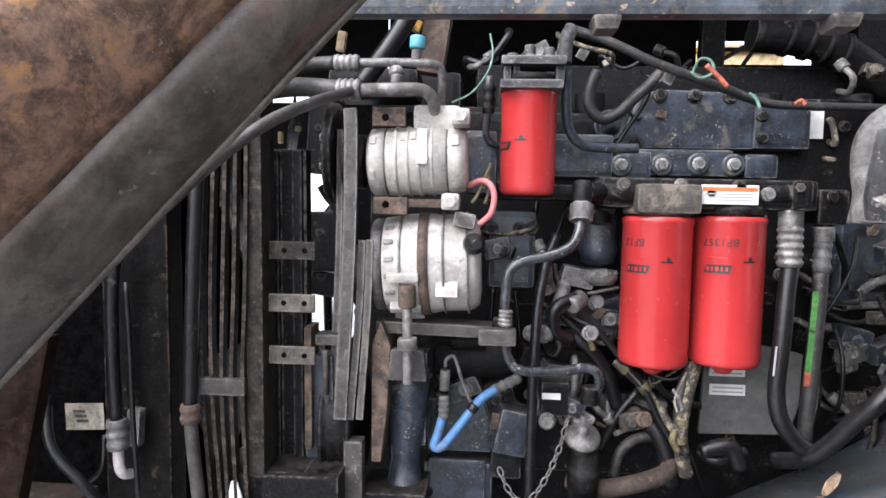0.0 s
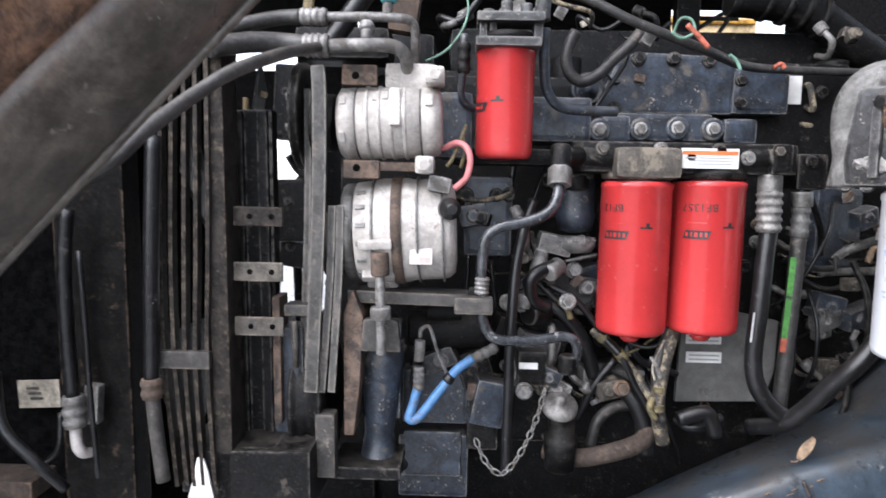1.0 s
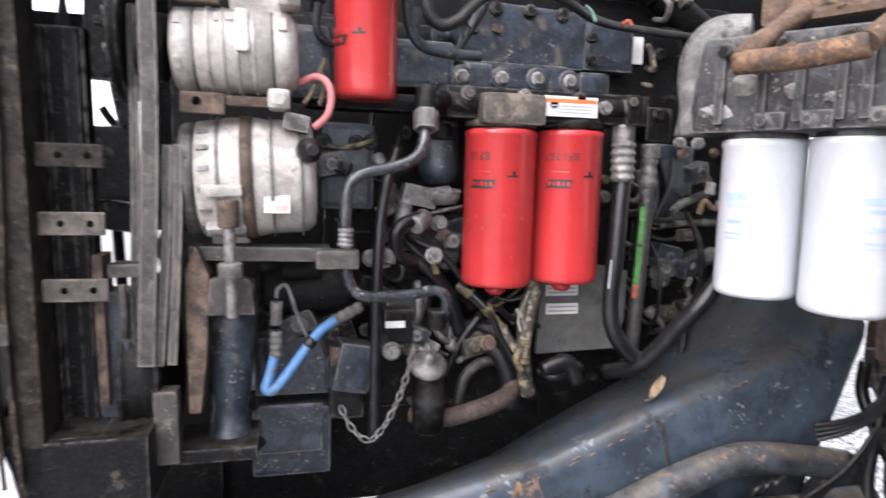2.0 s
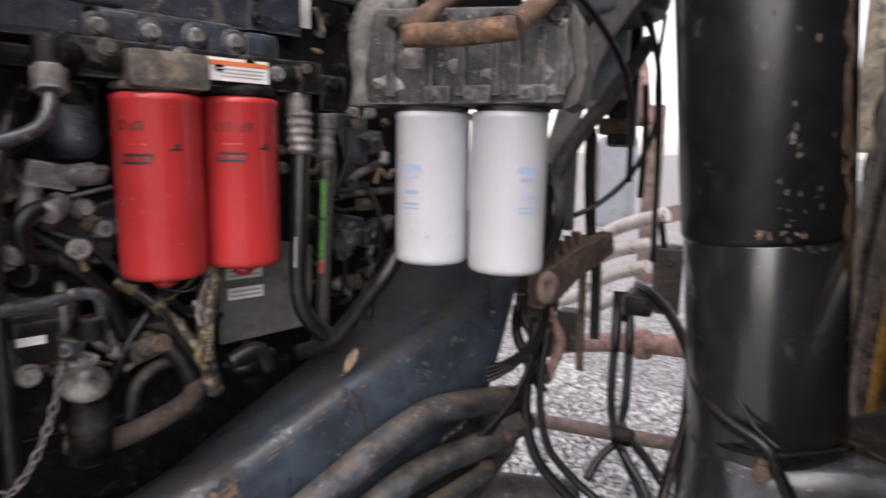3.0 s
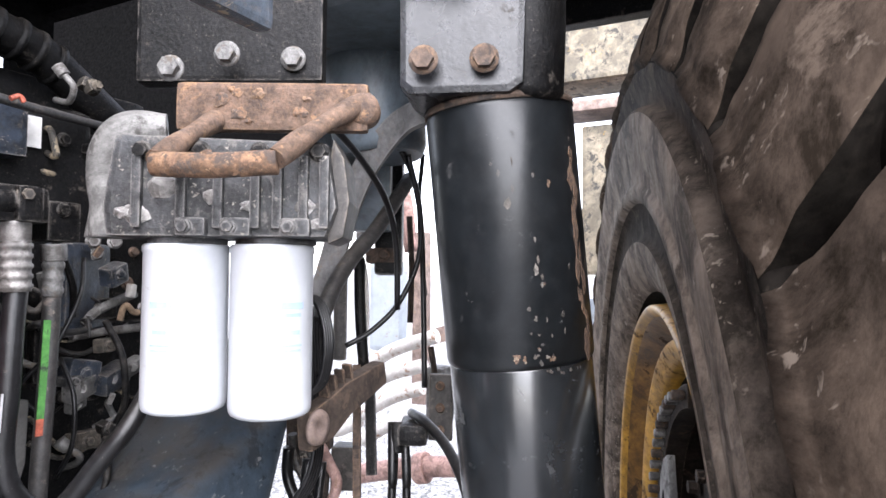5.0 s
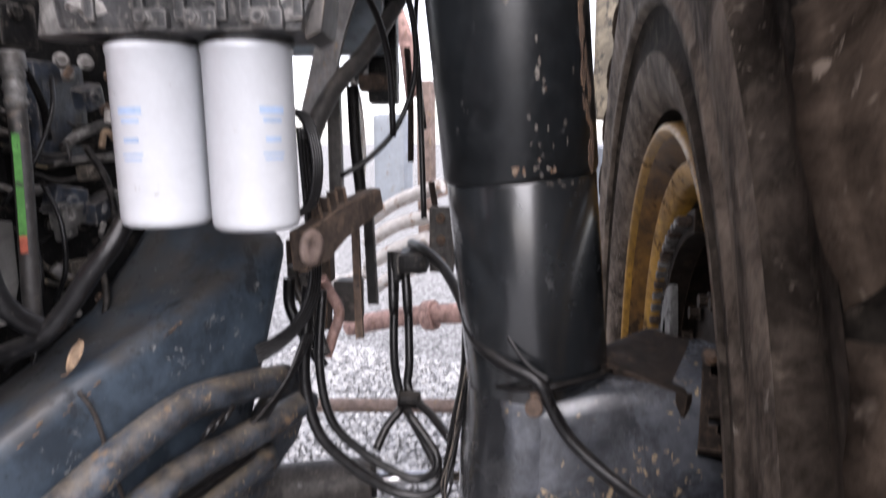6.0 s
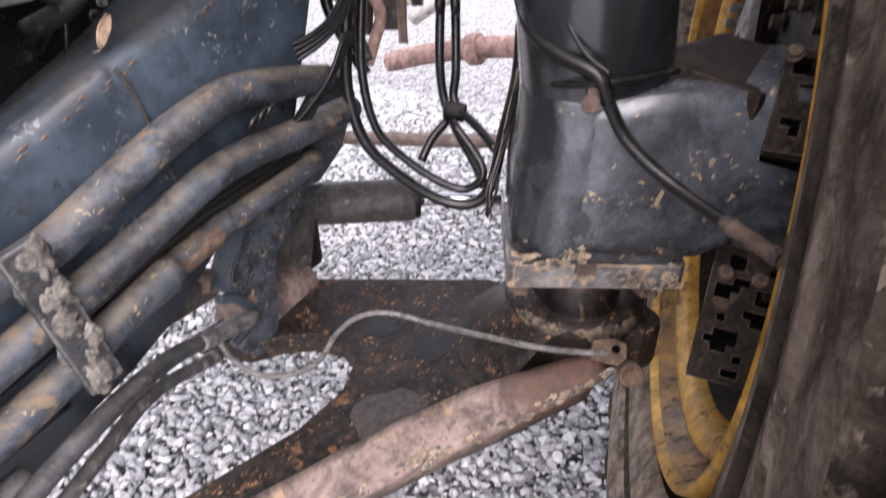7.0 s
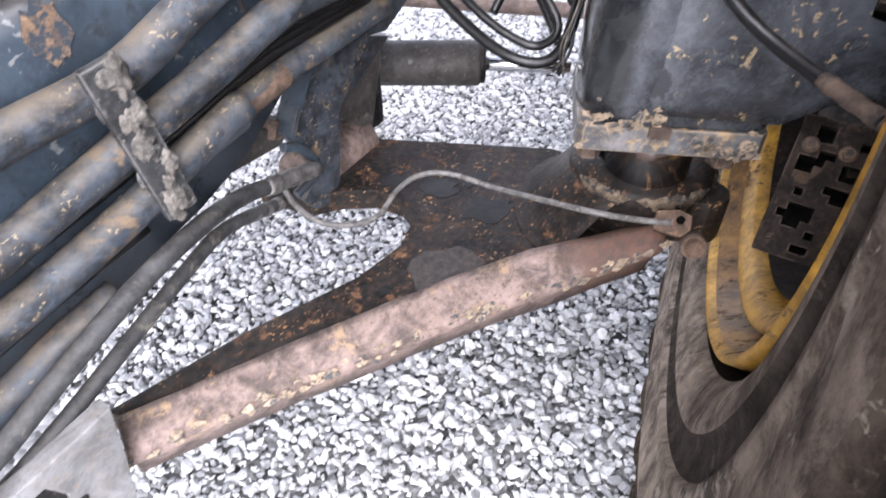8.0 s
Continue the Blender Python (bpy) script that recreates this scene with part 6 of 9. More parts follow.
# ---- coolant and fuel pipes ----
fp = tubes("fuel_pipe", [(0.140, 1.020, 2.003), (0.134, 1.010, 1.979), (0.118, 1.000, 1.959), (0.082, 0.995, 1.945), (0.046, 0.990, 1.937), (0.026, 0.990, 1.921), (0.021, 0.990, 1.889), (0.020, 0.990, 1.848), (0.023, 0.995, 1.801), (0.032, 1.000, 1.772), (0.052, 1.000, 1.758), (0.108, 1.010, 1.756), (0.155, 1.020, 1.761), (0.174, 1.020, 1.755), (0.180, 1.025, 1.735), (0.171, 1.030, 1.702)], 0.0085, pipe_gloss, "grey-black steel fuel pipe bent in an S", "pipe", n=14)
crimp(fp, (0.022, 0.990, 1.859), (0.021, 0.990, 1.832), 0.0105, alloy_dull, 4)
hexnut(fp, (0.140, 1.020, 2.003), (0.142, 1.030, 2.031), 0.019, alloy_dull)
bm = bmesh.new()
can(bm, (0.142, 1.030, 2.031), (0.144, 1.040, 2.068), 0.016, 20, 0.004)
can(bm, (0.143, 1.040, 2.051), (0.180, 1.070, 2.053), 0.016, 20, 0.004)
part("elbow", bm, black_iron, fp)
bm = bmesh.new()
box(bm, (0.009, 0.985, 1.816), (0.06, 0.03, 0.027), None, 0.006)
part("clamp_block", bm, dull_plate, fp, "dusty clamp block")
bm = bmesh.new()
can(bm, (0.166, 1.030, 1.698), (0.167, 1.030, 1.729), 0.016, 8, 0.003)
part("end_nut", bm, black_iron, fp)
tubes("dipstick_tube", [(0.108, 1.080, 1.979), (0.090, 1.060, 1.926), (0.078, 1.050, 1.859), (0.073, 1.040, 1.765), (0.072, 1.040, 1.648), (0.072, 1.040, 1.520)], 0.0088, rubber, "long upright black tube", "pipe")
tubes("pressure_pipe", [(0.113, 1.050, 2.251), (0.114, 1.050, 2.191), (0.122, 1.060, 2.154), (0.145, 1.070, 2.132), (0.191, 1.090, 2.129), (0.244, 1.100, 2.130)], 0.0085, navy, "dark bent pressure pipe beside the small filter", "pipe")
hz = tubes("bypass_pipe", [(-0.015, 1.050, 2.241), (-0.015, 1.050, 2.190), (-0.018, 1.060, 2.149), (-0.006, 1.070, 2.131), (0.027, 1.090, 2.129)], 0.006, navy, "thin dark pipe with a crimped collar", "pipe")
crimp(hz, (-0.014, 1.050, 2.227), (-0.015, 1.050, 2.180), 0.0095, black_iron, 3)
# ---- lift pump ----
lp = thing("lift_pump", (0.188, 1.150, 1.953), "dark grey lift pump with dull alloy valve body", "pump")
bm = bmesh.new()
lathe(bm, (0.193, 1.160, 1.921), (0, 0, 1), [(0, 0.012), (0.005, 0.030), (0.02, 0.033), (0.03, 0.036), (0.04, 0.033), (0.06, 0.034), (0.09, 0.033), (0.105, 0.026), (0.11, 0.0)], 36)
part("bowl", bm, navy, lp)
bm = bmesh.new()
lathe(bm, (0.184, 1.140, 1.899), (0, 0, 1), [(-0.012, 0.020), (-0.010, 0.036), (0.0, 0.042), (0.010, 0.042), (0.016, 0.034)], 30)
part("flange", bm, grey_alloy, lp, "pale dull alloy flange")
for k in range(5):
    a = radians(200 + 35 * k)
    bm = bmesh.new()
    hexbolt(bm, V((0.184, 1.140, 1.899)) + V(math.cos(a) * 0.036, math.sin(a) * 0.036, 0.010), (0, 0, 1), 0.006, 0.006)
    part("bolt", bm, steel, lp)
bm = bmesh.new()
can(bm, (0.190, 1.130, 1.997), (0.189, 1.130, 2.023), 0.020, 20, 0.004)
box(bm, (0.189, 1.130, 2.023), (0.05, 0.03, 0.012), None, 0.004)
part("head", bm, black_iron, lp)
bm = bmesh.new()
box(bm, (0.152, 1.130, 1.902), (0.06, 0.05, 0.035), (0, 12, 0), 0.01)
can(bm, (0.169, 1.110, 1.904), (0.203, 1.110, 1.909), 0.012, 16)
can(bm, (0.130, 1.120, 1.892), (0.119, 1.100, 1.853), 0.013, 16)
part("valve_body", bm, alloy_dull, lp, "dull alloy valve body")
bm = bmesh.new()
for k in range(4):
    can(bm, (0.168, 1.100, 1.875), (0.221, 1.100, 1.887), 0.003, 8)
part("spring_rods", bm, steel, lp)
tubes("return_hose", [(0.146, 1.080, 1.869), (0.116, 1.070, 1.858), (0.105, 1.070, 1.838), (0.114, 1.080, 1.807), (0.141, 1.100, 1.794)], 0.011, rubber, "short black bent return hose", "hose")
sg = thing("sensor_plug", (0.108, 1.080, 1.696), "small black plug with a white tag", "plug")
bm = bmesh.new()
box(bm, (0.115, 1.100, 1.691), (0.05, 0.05, 0.06), None, 0.008)
part("body", bm, black_iron, sg)
bm = bmesh.new()
box(bm, (0.107, 1.068, 1.698), (0.032, 0.002, 0.011), None, 0.0005)
part("tag", bm, label_white, sg, "white tag")
# ---- filler neck with chained cap ----
fn = thing("filler_neck", (0.166, 1.080, 1.557), "black oil filler neck with a dull metal cap", "filler neck")
bm = bmesh.new()
lathe(bm, (0.171, 1.100, 1.507), (0, -0.1, 1), [(0, 0.026), (0.03, 0.028), (0.06, 0.03), (0.062, 0.024), (0.10, 0.024)], 30)
part("neck", bm, black_iron, fn)
bm = bmesh.new()
lathe(bm, (0.163, 1.075, 1.622), (0, -0.55, 0.85), [(0, 0.026), (0.004, 0.031), (0.010, 0.031), (0.016, 0.024), (0.018, 0.012), (0.022, 0.009), (0.03, 0.008), (0.032, 0.0)], 32)
part("cap", bm, alloy_dull, fn, "dull grey metal cap")
ch = thing("retaining_chain", (0.115, 1.030, 1.624), "sagging steel retaining chain from the filler cap", "chain")
line = smooth_line([(0.134, 1.040, 1.675), (0.123, 1.030, 1.634), (0.105, 1.020, 1.589), (0.082, 1.010, 1.552), (0.060, 1.010, 1.533), (0.036, 1.020, 1.549), (0.021, 1.040, 1.574)], 12)
bm0 = bmesh.new()
ring = [V(0.0042 * math.cos(a), 0.0085 * math.sin(a), 0) for a in [2 * math.pi * k / 10 for k in range(11)]]
sweep(bm0, ring, 0.0016, 6, 1)
link = mesh_from("chain_link", bm0, steel)
run, flip, last = 0.0, 0, line[0]
for p, q in zip(line, line[1:]):
    run += (q - p).length
    if run > 0.0125:
        run = 0.0
        flip += 1
        ob = new("chain_link", link)
        ob.parent = ch
        ob.matrix_parent_inverse = ch.matrix_basis.inverted()
        ob.matrix_basis = basis(q, (q - p).cross(V(0, 1, 0)), q - p) @ Matrix.Rotation(radians(75 * (flip % 2)), 4, 'Y')
tubes("lower_pipe", [(0.152, 1.150, 1.516), (0.204, 1.120, 1.516), (0.270, 1.100, 1.539), (0.324, 1.120, 1.554), (0.341, 1.150, 1.580)], 0.016, dark_rust, "dark rusty bent lower pipe", "pipe")
# ---- control module ----
cm = thing("control_module", (0.496, 1.220, 1.683), "dusty grey-brown metal control module plate", "control module")
bm = bmesh.new()
M = FRONT((0.490, 1.200, 1.686))
slab(bm, [(-0.088, -0.085), (0.078, -0.08), (0.094, -0.02), (0.096, 0.075), (0.02, 0.09), (-0.082, 0.088)], 0.012, M @ Matrix.Translation((0, 0, -0.006)), 0.003)
part("cover", bm, module_grey, cm)
for yy in ((0.448, 1.192, 1.725), (0.450, 1.192, 1.689)):
    bm = bmesh.new()
    box(bm, yy, (0.066, 0.0015, 0.021), None, 0.0005)
    lbq = part("label", bm, label_white, cm, "worn white label")
    bm = bmesh.new()
    for k in range(2):
        box(bm, V(yy) + V(0, -0.0012, 0.004 - 0.008 * k), (0.056, 0.001, 0.003), None, 0)
    part("print_bars", bm, ink_grey, lbq)
# ---- big hoses beside the filters ----
h1 = tubes("hydraulic_hose", [(0.500, 1.080, 1.938), (0.494, 1.075, 1.889), (0.489, 1.070, 1.813), (0.484, 1.070, 1.725), (0.492, 1.065, 1.674), (0.519, 1.060, 1.638), (0.546, 1.060, 1.620)], 0.0145, rubber, "thick black hydraulic hose with a ribbed grey fitting", "hose", "hydraulic hoses", n=18)
crimp(h1, (0.499, 1.080, 1.934), (0.497, 1.080, 2.003), 0.0185, alloy_dull, 5)
hexnut(h1, (0.497, 1.080, 2.001), (0.497, 1.080, 2.029), 0.021, alloy_dull)
bm = bmesh.new()
box(bm, (0.473, 1.056, 1.777), (0.003, 0.001, 0.05), (0, 3, 0), 0)
part("print_stripe", bm, ink_grey, h1)
h2 = tubes("hydraulic_hose", [(0.566, 1.110, 1.926), (0.565, 1.110, 1.867), (0.561, 1.110, 1.767), (0.556, 1.110, 1.677), (0.554, 1.110, 1.616)], 0.0125, dusty_rubber, "black hydraulic hose with a green printed band", "hose", "hydraulic hoses", n=16)
crimp(h2, (0.566, 1.110, 1.924), (0.567, 1.110, 1.980), 0.0135, steel, 3)
hexnut(h2, (0.567, 1.110, 1.977), (0.566, 1.110, 2.002), 0.0175, alloy_dull)
bm = bmesh.new()
sweep(bm, [(0.554, 1.099, 1.891), (0.551, 1.099, 1.809), (0.548, 1.099, 1.750)], 0, 4, 3, flat=(0.010, 0.002), up=(0, 1, 0))
part("green_band", bm, green_band, h2, "green printed band")
bm = bmesh.new()
sweep(bm, [(0.548, 1.099, 1.750), (0.547, 1.099, 1.726)], 0, 4, 1, flat=(0.010, 0.002), up=(0, 1, 0))
part("orange_band", bm, orange_band, h2, "orange printed band")
fk = thing("manifold_block", (0.578, 1.130, 2.038), "black manifold block above the green-banded hose", "manifold")
bm = bmesh.new()
box(bm, (0.579, 1.130, 2.036), (0.05, 0.05, 0.06), None, 0.006)
part("block", bm, black_iron, fk)
bm = bmesh.new()
hexbolt(bm, (0.576, 1.105, 2.053), (0, -1, 0), 0.008, 0.006)
part("bolt", bm, black_iron, fk)
tubes("cross_hose", [(0.745, 1.010, 1.900), (0.675, 0.985, 1.840), (0.606, 0.980, 1.747), (0.580, 1.000, 1.704), (0.556, 1.030, 1.651), (0.533, 1.060, 1.612), (0.510, 1.120, 1.584)], 0.014, rubber, "thick black hose crossing behind the frame rail", "hose")
# ---- wiring under the red filters ----
loom = thing("wiring_loom", (0.348, 1.150, 1.665), "tangled black wiring loom with ochre tape", "wiring")
for pts, r, m in (([(0.241, 1.120, 1.742), (0.273, 1.100, 1.708), (0.299, 1.100, 1.658), (0.336, 1.100, 1.599), (0.364, 1.120, 1.540)], 0.006, rubber),
                  ([(0.359, 1.120, 1.757), (0.333, 1.090, 1.713), (0.331, 1.090, 1.653), (0.345, 1.090, 1.598)], 0.0085, dusty_rubber),
                  ([(0.261, 1.140, 1.732), (0.290, 1.130, 1.710), (0.329, 1.130, 1.733), (0.371, 1.140, 1.763)], 0.0025, ochre),
                  ([(0.339, 1.085, 1.745), (0.321, 1.082, 1.700), (0.325, 1.080, 1.676)], 0.002, label_ivory),
                  ([(0.275, 1.150, 1.693), (0.236, 1.150, 1.639), (0.209, 1.160, 1.569)], 0.008, rubber),
                  ([(0.375, 1.100, 1.601), (0.423, 1.100, 1.613), (0.444, 1.100, 1.574)], 0.014, rubber),
                  ([(0.144, 1.130, 1.829), (0.194, 1.120, 1.802), (0.246, 1.120, 1.742)], 0.006, rubber),
                  ([(0.164, 1.120, 1.801), (0.175, 1.110, 1.793), (0.183, 1.110, 1.773)], 0.006, ochre),
                  ([(0.325, 1.085, 1.644), (0.319, 1.080, 1.626), (0.330, 1.080, 1.606)], 0.006, ochre)):
    part("wire", made(sweep, pts, r, 8), m, loom)
# ---- engine top side ----
for a, b, s in (((0.333, 1.220, 2.113), (0.20, 0.10, 0.05), 0), ((0.260, 1.200, 2.107), (0.05, 0.08, 0.05), 0), ((0.485, 1.220, 2.109), (0.06, 0.09, 0.045), 0)):
    bm = bmesh.new()
    box(bm, a, b, None, 0.01)
    part("manifold_step", bm, navy, en)
for p in ((0.304, 1.165, 2.108), (0.370, 1.165, 2.111), (0.432, 1.165, 2.110), (0.229, 1.155, 2.105)):
    bm = bmesh.new()
    can(bm, V(p) + V(0, 0.02, 0), V(p), 0.021, 24, 0.004)
    bmx = part("boss", bm, navy, en)
    bm = bmesh.new()
    hexbolt(bm, p, (0, -1, 0), 0.0095, 0.008)
    part("bolt", bm, alloy_dull, bmx)
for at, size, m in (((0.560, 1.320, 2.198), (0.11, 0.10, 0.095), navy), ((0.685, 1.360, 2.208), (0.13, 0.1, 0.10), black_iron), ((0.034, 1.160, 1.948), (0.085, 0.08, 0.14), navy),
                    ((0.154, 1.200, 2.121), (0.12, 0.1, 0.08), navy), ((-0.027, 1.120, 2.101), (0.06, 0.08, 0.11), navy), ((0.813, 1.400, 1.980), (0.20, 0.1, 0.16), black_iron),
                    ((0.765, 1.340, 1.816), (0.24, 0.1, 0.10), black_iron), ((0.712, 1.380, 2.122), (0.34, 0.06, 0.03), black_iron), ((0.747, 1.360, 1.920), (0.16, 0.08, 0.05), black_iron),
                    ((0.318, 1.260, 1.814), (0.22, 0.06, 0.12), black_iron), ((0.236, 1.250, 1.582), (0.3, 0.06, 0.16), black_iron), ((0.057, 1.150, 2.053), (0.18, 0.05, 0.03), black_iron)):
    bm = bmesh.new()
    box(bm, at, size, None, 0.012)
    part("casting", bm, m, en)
for p in ((-0.004, 1.118, 1.985), (0.047, 1.118, 1.986), (0.069, 1.118, 1.987), (0.521, 1.268, 2.215), (0.523, 1.268, 2.172), (0.696, 1.305, 2.201), (0.542, 1.250, 1.857), (0.698, 1.280, 1.738)):
    bm = bmesh.new()
    can(bm, V(p) + V(0, 0.015, 0), p, 0.013, 18, 0.003)
    hexbolt(bm, p, (0, -1, 0), 0.009, 0.007, False)
    part("bolt", bm, black_iron, en)
bm = bmesh.new()
box(bm, (0.627, 1.305, 2.204), (0.055, 0.002, 0.055), None, 0.0006)
solid("plain_white_label", bm, label_white, "square plain white label on the engine side", "label")
bm = bmesh.new()
box(bm, (0.50, 1.72, 2.30), (1.1, 0.34, 0.16), None, 0.03)
part("valve_cover", bm, black_iron, en)
for k in range(5):
    part("port", made(can, (0.02 + 0.2 * k, 1.50, 2.22), (0.02 + 0.2 * k, 1.50, 2.30), 0.035, 20, 0.006), black_iron, en)
it = thing("intake_pipe", (0.786, 1.500, 2.363), "ribbed black intake pipe across the engine top", "pipe")
part("tube", made(sweep, [(0.582, 1.500, 2.438), (0.696, 1.500, 2.426), (0.771, 1.500, 2.401), (0.885, 1.500, 2.325), (0.977, 1.500, 2.263)], 0.040, 20), black_iron, it)
for i, p in enumerate(((0.664, 1.500, 2.431), (0.708, 1.500, 2.423), (0.746, 1.500, 2.411), (0.784, 1.500, 2.394))):
    part("rib", made(lathe, p, (1, 0, -0.25), [(-0.008, 0.036), (-0.006, 0.045), (0.006, 0.045), (0.008, 0.036)], 28, False), black_iron, it)
vo = thing("vent_hose", (0.208, 1.200, 2.233), "dark U-bent vent hose on the engine side", "hose")
part("tube", made(sweep, [(0.184, 1.175, 2.278), (0.174, 1.175, 2.258), (0.168, 1.175, 2.229), (0.177, 1.175, 2.203), (0.199, 1.175, 2.191), (0.226, 1.175, 2.204), (0.252, 1.175, 2.23), (0.277, 1.175, 2.253), (0.298, 1.175, 2.278)], 0.0105, 14), dusty_rubber, vo)
part("boss", made(lathe, (0.221, 1.235, 2.188), (0, -1, 0), [(-0.03, 0.031), (0.0, 0.031), (0.002, 0.026), (-0.003, 0.024), (-0.003, 0.019), (0.004, 0.017), (0.006, 0.010), (0.012, 0.009), (0.012, 0.0)], 32), navy, vo, "ringed boss")
tubes("oil_line", [(0.227, 1.2, 2.146), (0.246, 1.2, 2.177), (0.272, 1.2, 2.217), (0.285, 1.2, 2.245)], 0.0042, rubber, "thin black oil line slanting over the engine cover", "hose")
bm = bmesh.new()
box(bm, (0.301, 1.130, 2.261), (0.02, 0.02, 0.035), (0, 30, 0), 0.005)
solid("pipe_clip", bm, alloy_dull, "dull steel pipe clip", "clip")
hn = thing("main_harness", (0.312, 1.120, 2.268), "dusty main wiring harness along the engine top", "wiring")
part("loom", made(sweep, [(0.113, 1.100, 2.336), (0.191, 1.100, 2.311), (0.259, 1.100, 2.280), (0.324, 1.110, 2.259), (0.404, 1.130, 2.237), (0.483, 1.180, 2.225), (0.591, 1.240, 2.230), (0.803, 1.300, 2.238)], 0.008, 12), dusty_rubber, hn)
for pts, r, m in (([(0.331, 1.100, 2.259), (0.339, 1.090, 2.280), (0.357, 1.090, 2.278), (0.362, 1.090, 2.259), (0.342, 1.090, 2.249), (0.325, 1.090, 2.259)], 0.0025, green_wire),
                  ([(0.350, 1.090, 2.271), (0.370, 1.090, 2.252), (0.387, 1.090, 2.234)], 0.0045, orange_band),
                  ([(0.434, 1.120, 2.230), (0.446, 1.120, 2.221), (0.454, 1.120, 2.205)], 0.003, green_wire),
                  ([(0.547, 1.200, 2.226), (0.560, 1.200, 2.233), (0.567, 1.200, 2.225)], 0.004, orange_band)):
    part("wire", made(sweep, pts, r, 8), m, hn)
tubes("green_lead", [(-0.073, 1.000, 2.188), (-0.042, 0.990, 2.202), (-0.018, 0.990, 2.233), (-0.010, 1.000, 2.266), (-0.015, 1.020, 2.302)], 0.0015, green_wire, "thin green wire lead hanging free", "wiring")
# bracket above the small red filter
sb = thing("small_filter_bracket", (0.05, 1.04, 2.22), "black cast filter bracket with three studs", "bracket")
bm = bmesh.new()
lathe(bm, (RS.x, RS.y, RS.z + 0.005), (0, 0, 1), [(0, 0.04), (0.008, 0.046), (0.016, 0.045), (0.02, 0.03)], 30)
part("cup", bm, black_iron, sb)
for nm, at, sz in (("top_plate", (0.055, 1.02, 2.255), (0.102, 0.06, 0.014)), ("collar", (0.052, 1.02, 2.217), (0.099, 0.07, 0.014)), ("post", (0.014, 1.02, 2.236), (0.012, 0.03, 0.029)), ("post", (0.029, 1.02, 2.236), (0.011, 0.03, 0.029)), ("post", (0.098, 1.02, 2.237), (0.014, 0.03, 0.034))):
    bm = bmesh.new()
    box(bm, at, sz, None, 0.004)
    part(nm, bm, crusty_iron, sb)
for a, b in (((0.022, 1.02, 2.259), (0.022, 1.02, 2.271)), ((0.05, 1.02, 2.259), (0.05, 1.02, 2.284)), ((0.081, 1.02, 2.259), (0.08, 1.02, 2.28))):
    bm = bmesh.new()
    can(bm, a, b, 0.009, 16, 0.002)
    can(bm, a, V(a).lerp(V(b), 0.3), 0.013, 6, 0.002)
    part("stud", bm, crusty_iron, sb)
part("elbow", made(sweep, [(0.105, 1.02, 2.256), (0.105, 1.02, 2.279), (0.108, 1.02, 2.297), (0.115, 1.03, 2.312)], 0.012, 14), crusty_iron, sb)
tubes("slanting_hose", [(-0.241, 1.100, 2.235), (-0.211, 1.100, 2.275), (-0.177, 1.100, 2.324), (-0.143, 1.100, 2.382)], 0.017, rubber, "thick black hose rising behind the compressor", "hose")
bm = bmesh.new()
box(bm, (-0.116, 1.150, 2.323), (0.05, 0.04, 0.12), (0, 8, 0), 0.01)
solid("rusty_bracket", bm, rust, "brown rusty bracket behind the service cap", "bracket")
# stand-in for a glimpse of the yellow machine beyond
bm = bmesh.new()
box(bm, (-0.208, 1.600, 2.485), (0.035, 0.02, 0.03), (0, 25, 0), 0.004)
solid("yellow_tab", bm, yellow, "small yellow block standing in for the machine beyond the engine", "tab")

# ---- radiator side ----
rd = thing("radiator", (-0.75, 1.3, 1.0), "black radiator with dusty guard bars on its side", "radiator")
# dark depth of the core comes from its near-zero colour
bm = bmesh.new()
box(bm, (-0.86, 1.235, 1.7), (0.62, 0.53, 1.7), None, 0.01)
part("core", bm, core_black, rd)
for top, mid, low in (((-0.435, 0.900, 2.068), (-0.438, 0.900, 1.899), (-0.435, 0.900, 1.734)), ((-0.419, 0.900, 2.077), (-0.423, 0.900, 1.899), (-0.420, 0.900, 1.735)), ((-0.401, 0.900, 2.086), (-0.404, 0.900, 1.900), (-0.405, 0.900, 1.735)),
                      ((-0.385, 0.900, 2.094), (-0.387, 0.900, 1.900), (-0.390, 0.900, 1.736)), ((-0.369, 0.900, 2.103), (-0.370, 0.900, 1.901), (-0.373, 0.900, 1.737))):
    low2 = V(low) + (V(low) - V(mid)) * 1.1 + V(0.012, 0, 0)
    bm = bmesh.new()
    sweep(bm, [V(top) + V(0, 0, 0.15), top, mid, low, low2], 0, 4, 4, flat=(0.0055, 0.016), up=(0, 1, 0))
    part("guard_bar", bm, bar_dirt, rd, "dirty steel guard bar")
bm = bmesh.new()
box(bm, (-0.407, 0.893, 1.743), (0.078, 0.012, 0.026), None, 0.003)
part("cross_strap", bm, dull_plate, rd)
bm = bmesh.new()
box(bm, (-0.358, 0.930, 1.845), (0.026, 0.06, 0.75), (0, -1, 0), 0.004)
part("side_channel", bm, bar_dirt, rd, "dust-caked side channel")
bm = bmesh.new()
box(bm, (-0.336, 1.000, 1.834), (0.07, 0.03, 0.55), (0, -1, 0), 0.004)
for xx in ((-0.352, 0.985, 1.836), (-0.314, 0.985, 1.837)):
    box(bm, xx, (0.016, 0.02, 0.54), (0, -1, 0), 0.004)
part("shroud_edge", bm, black_iron, rd)
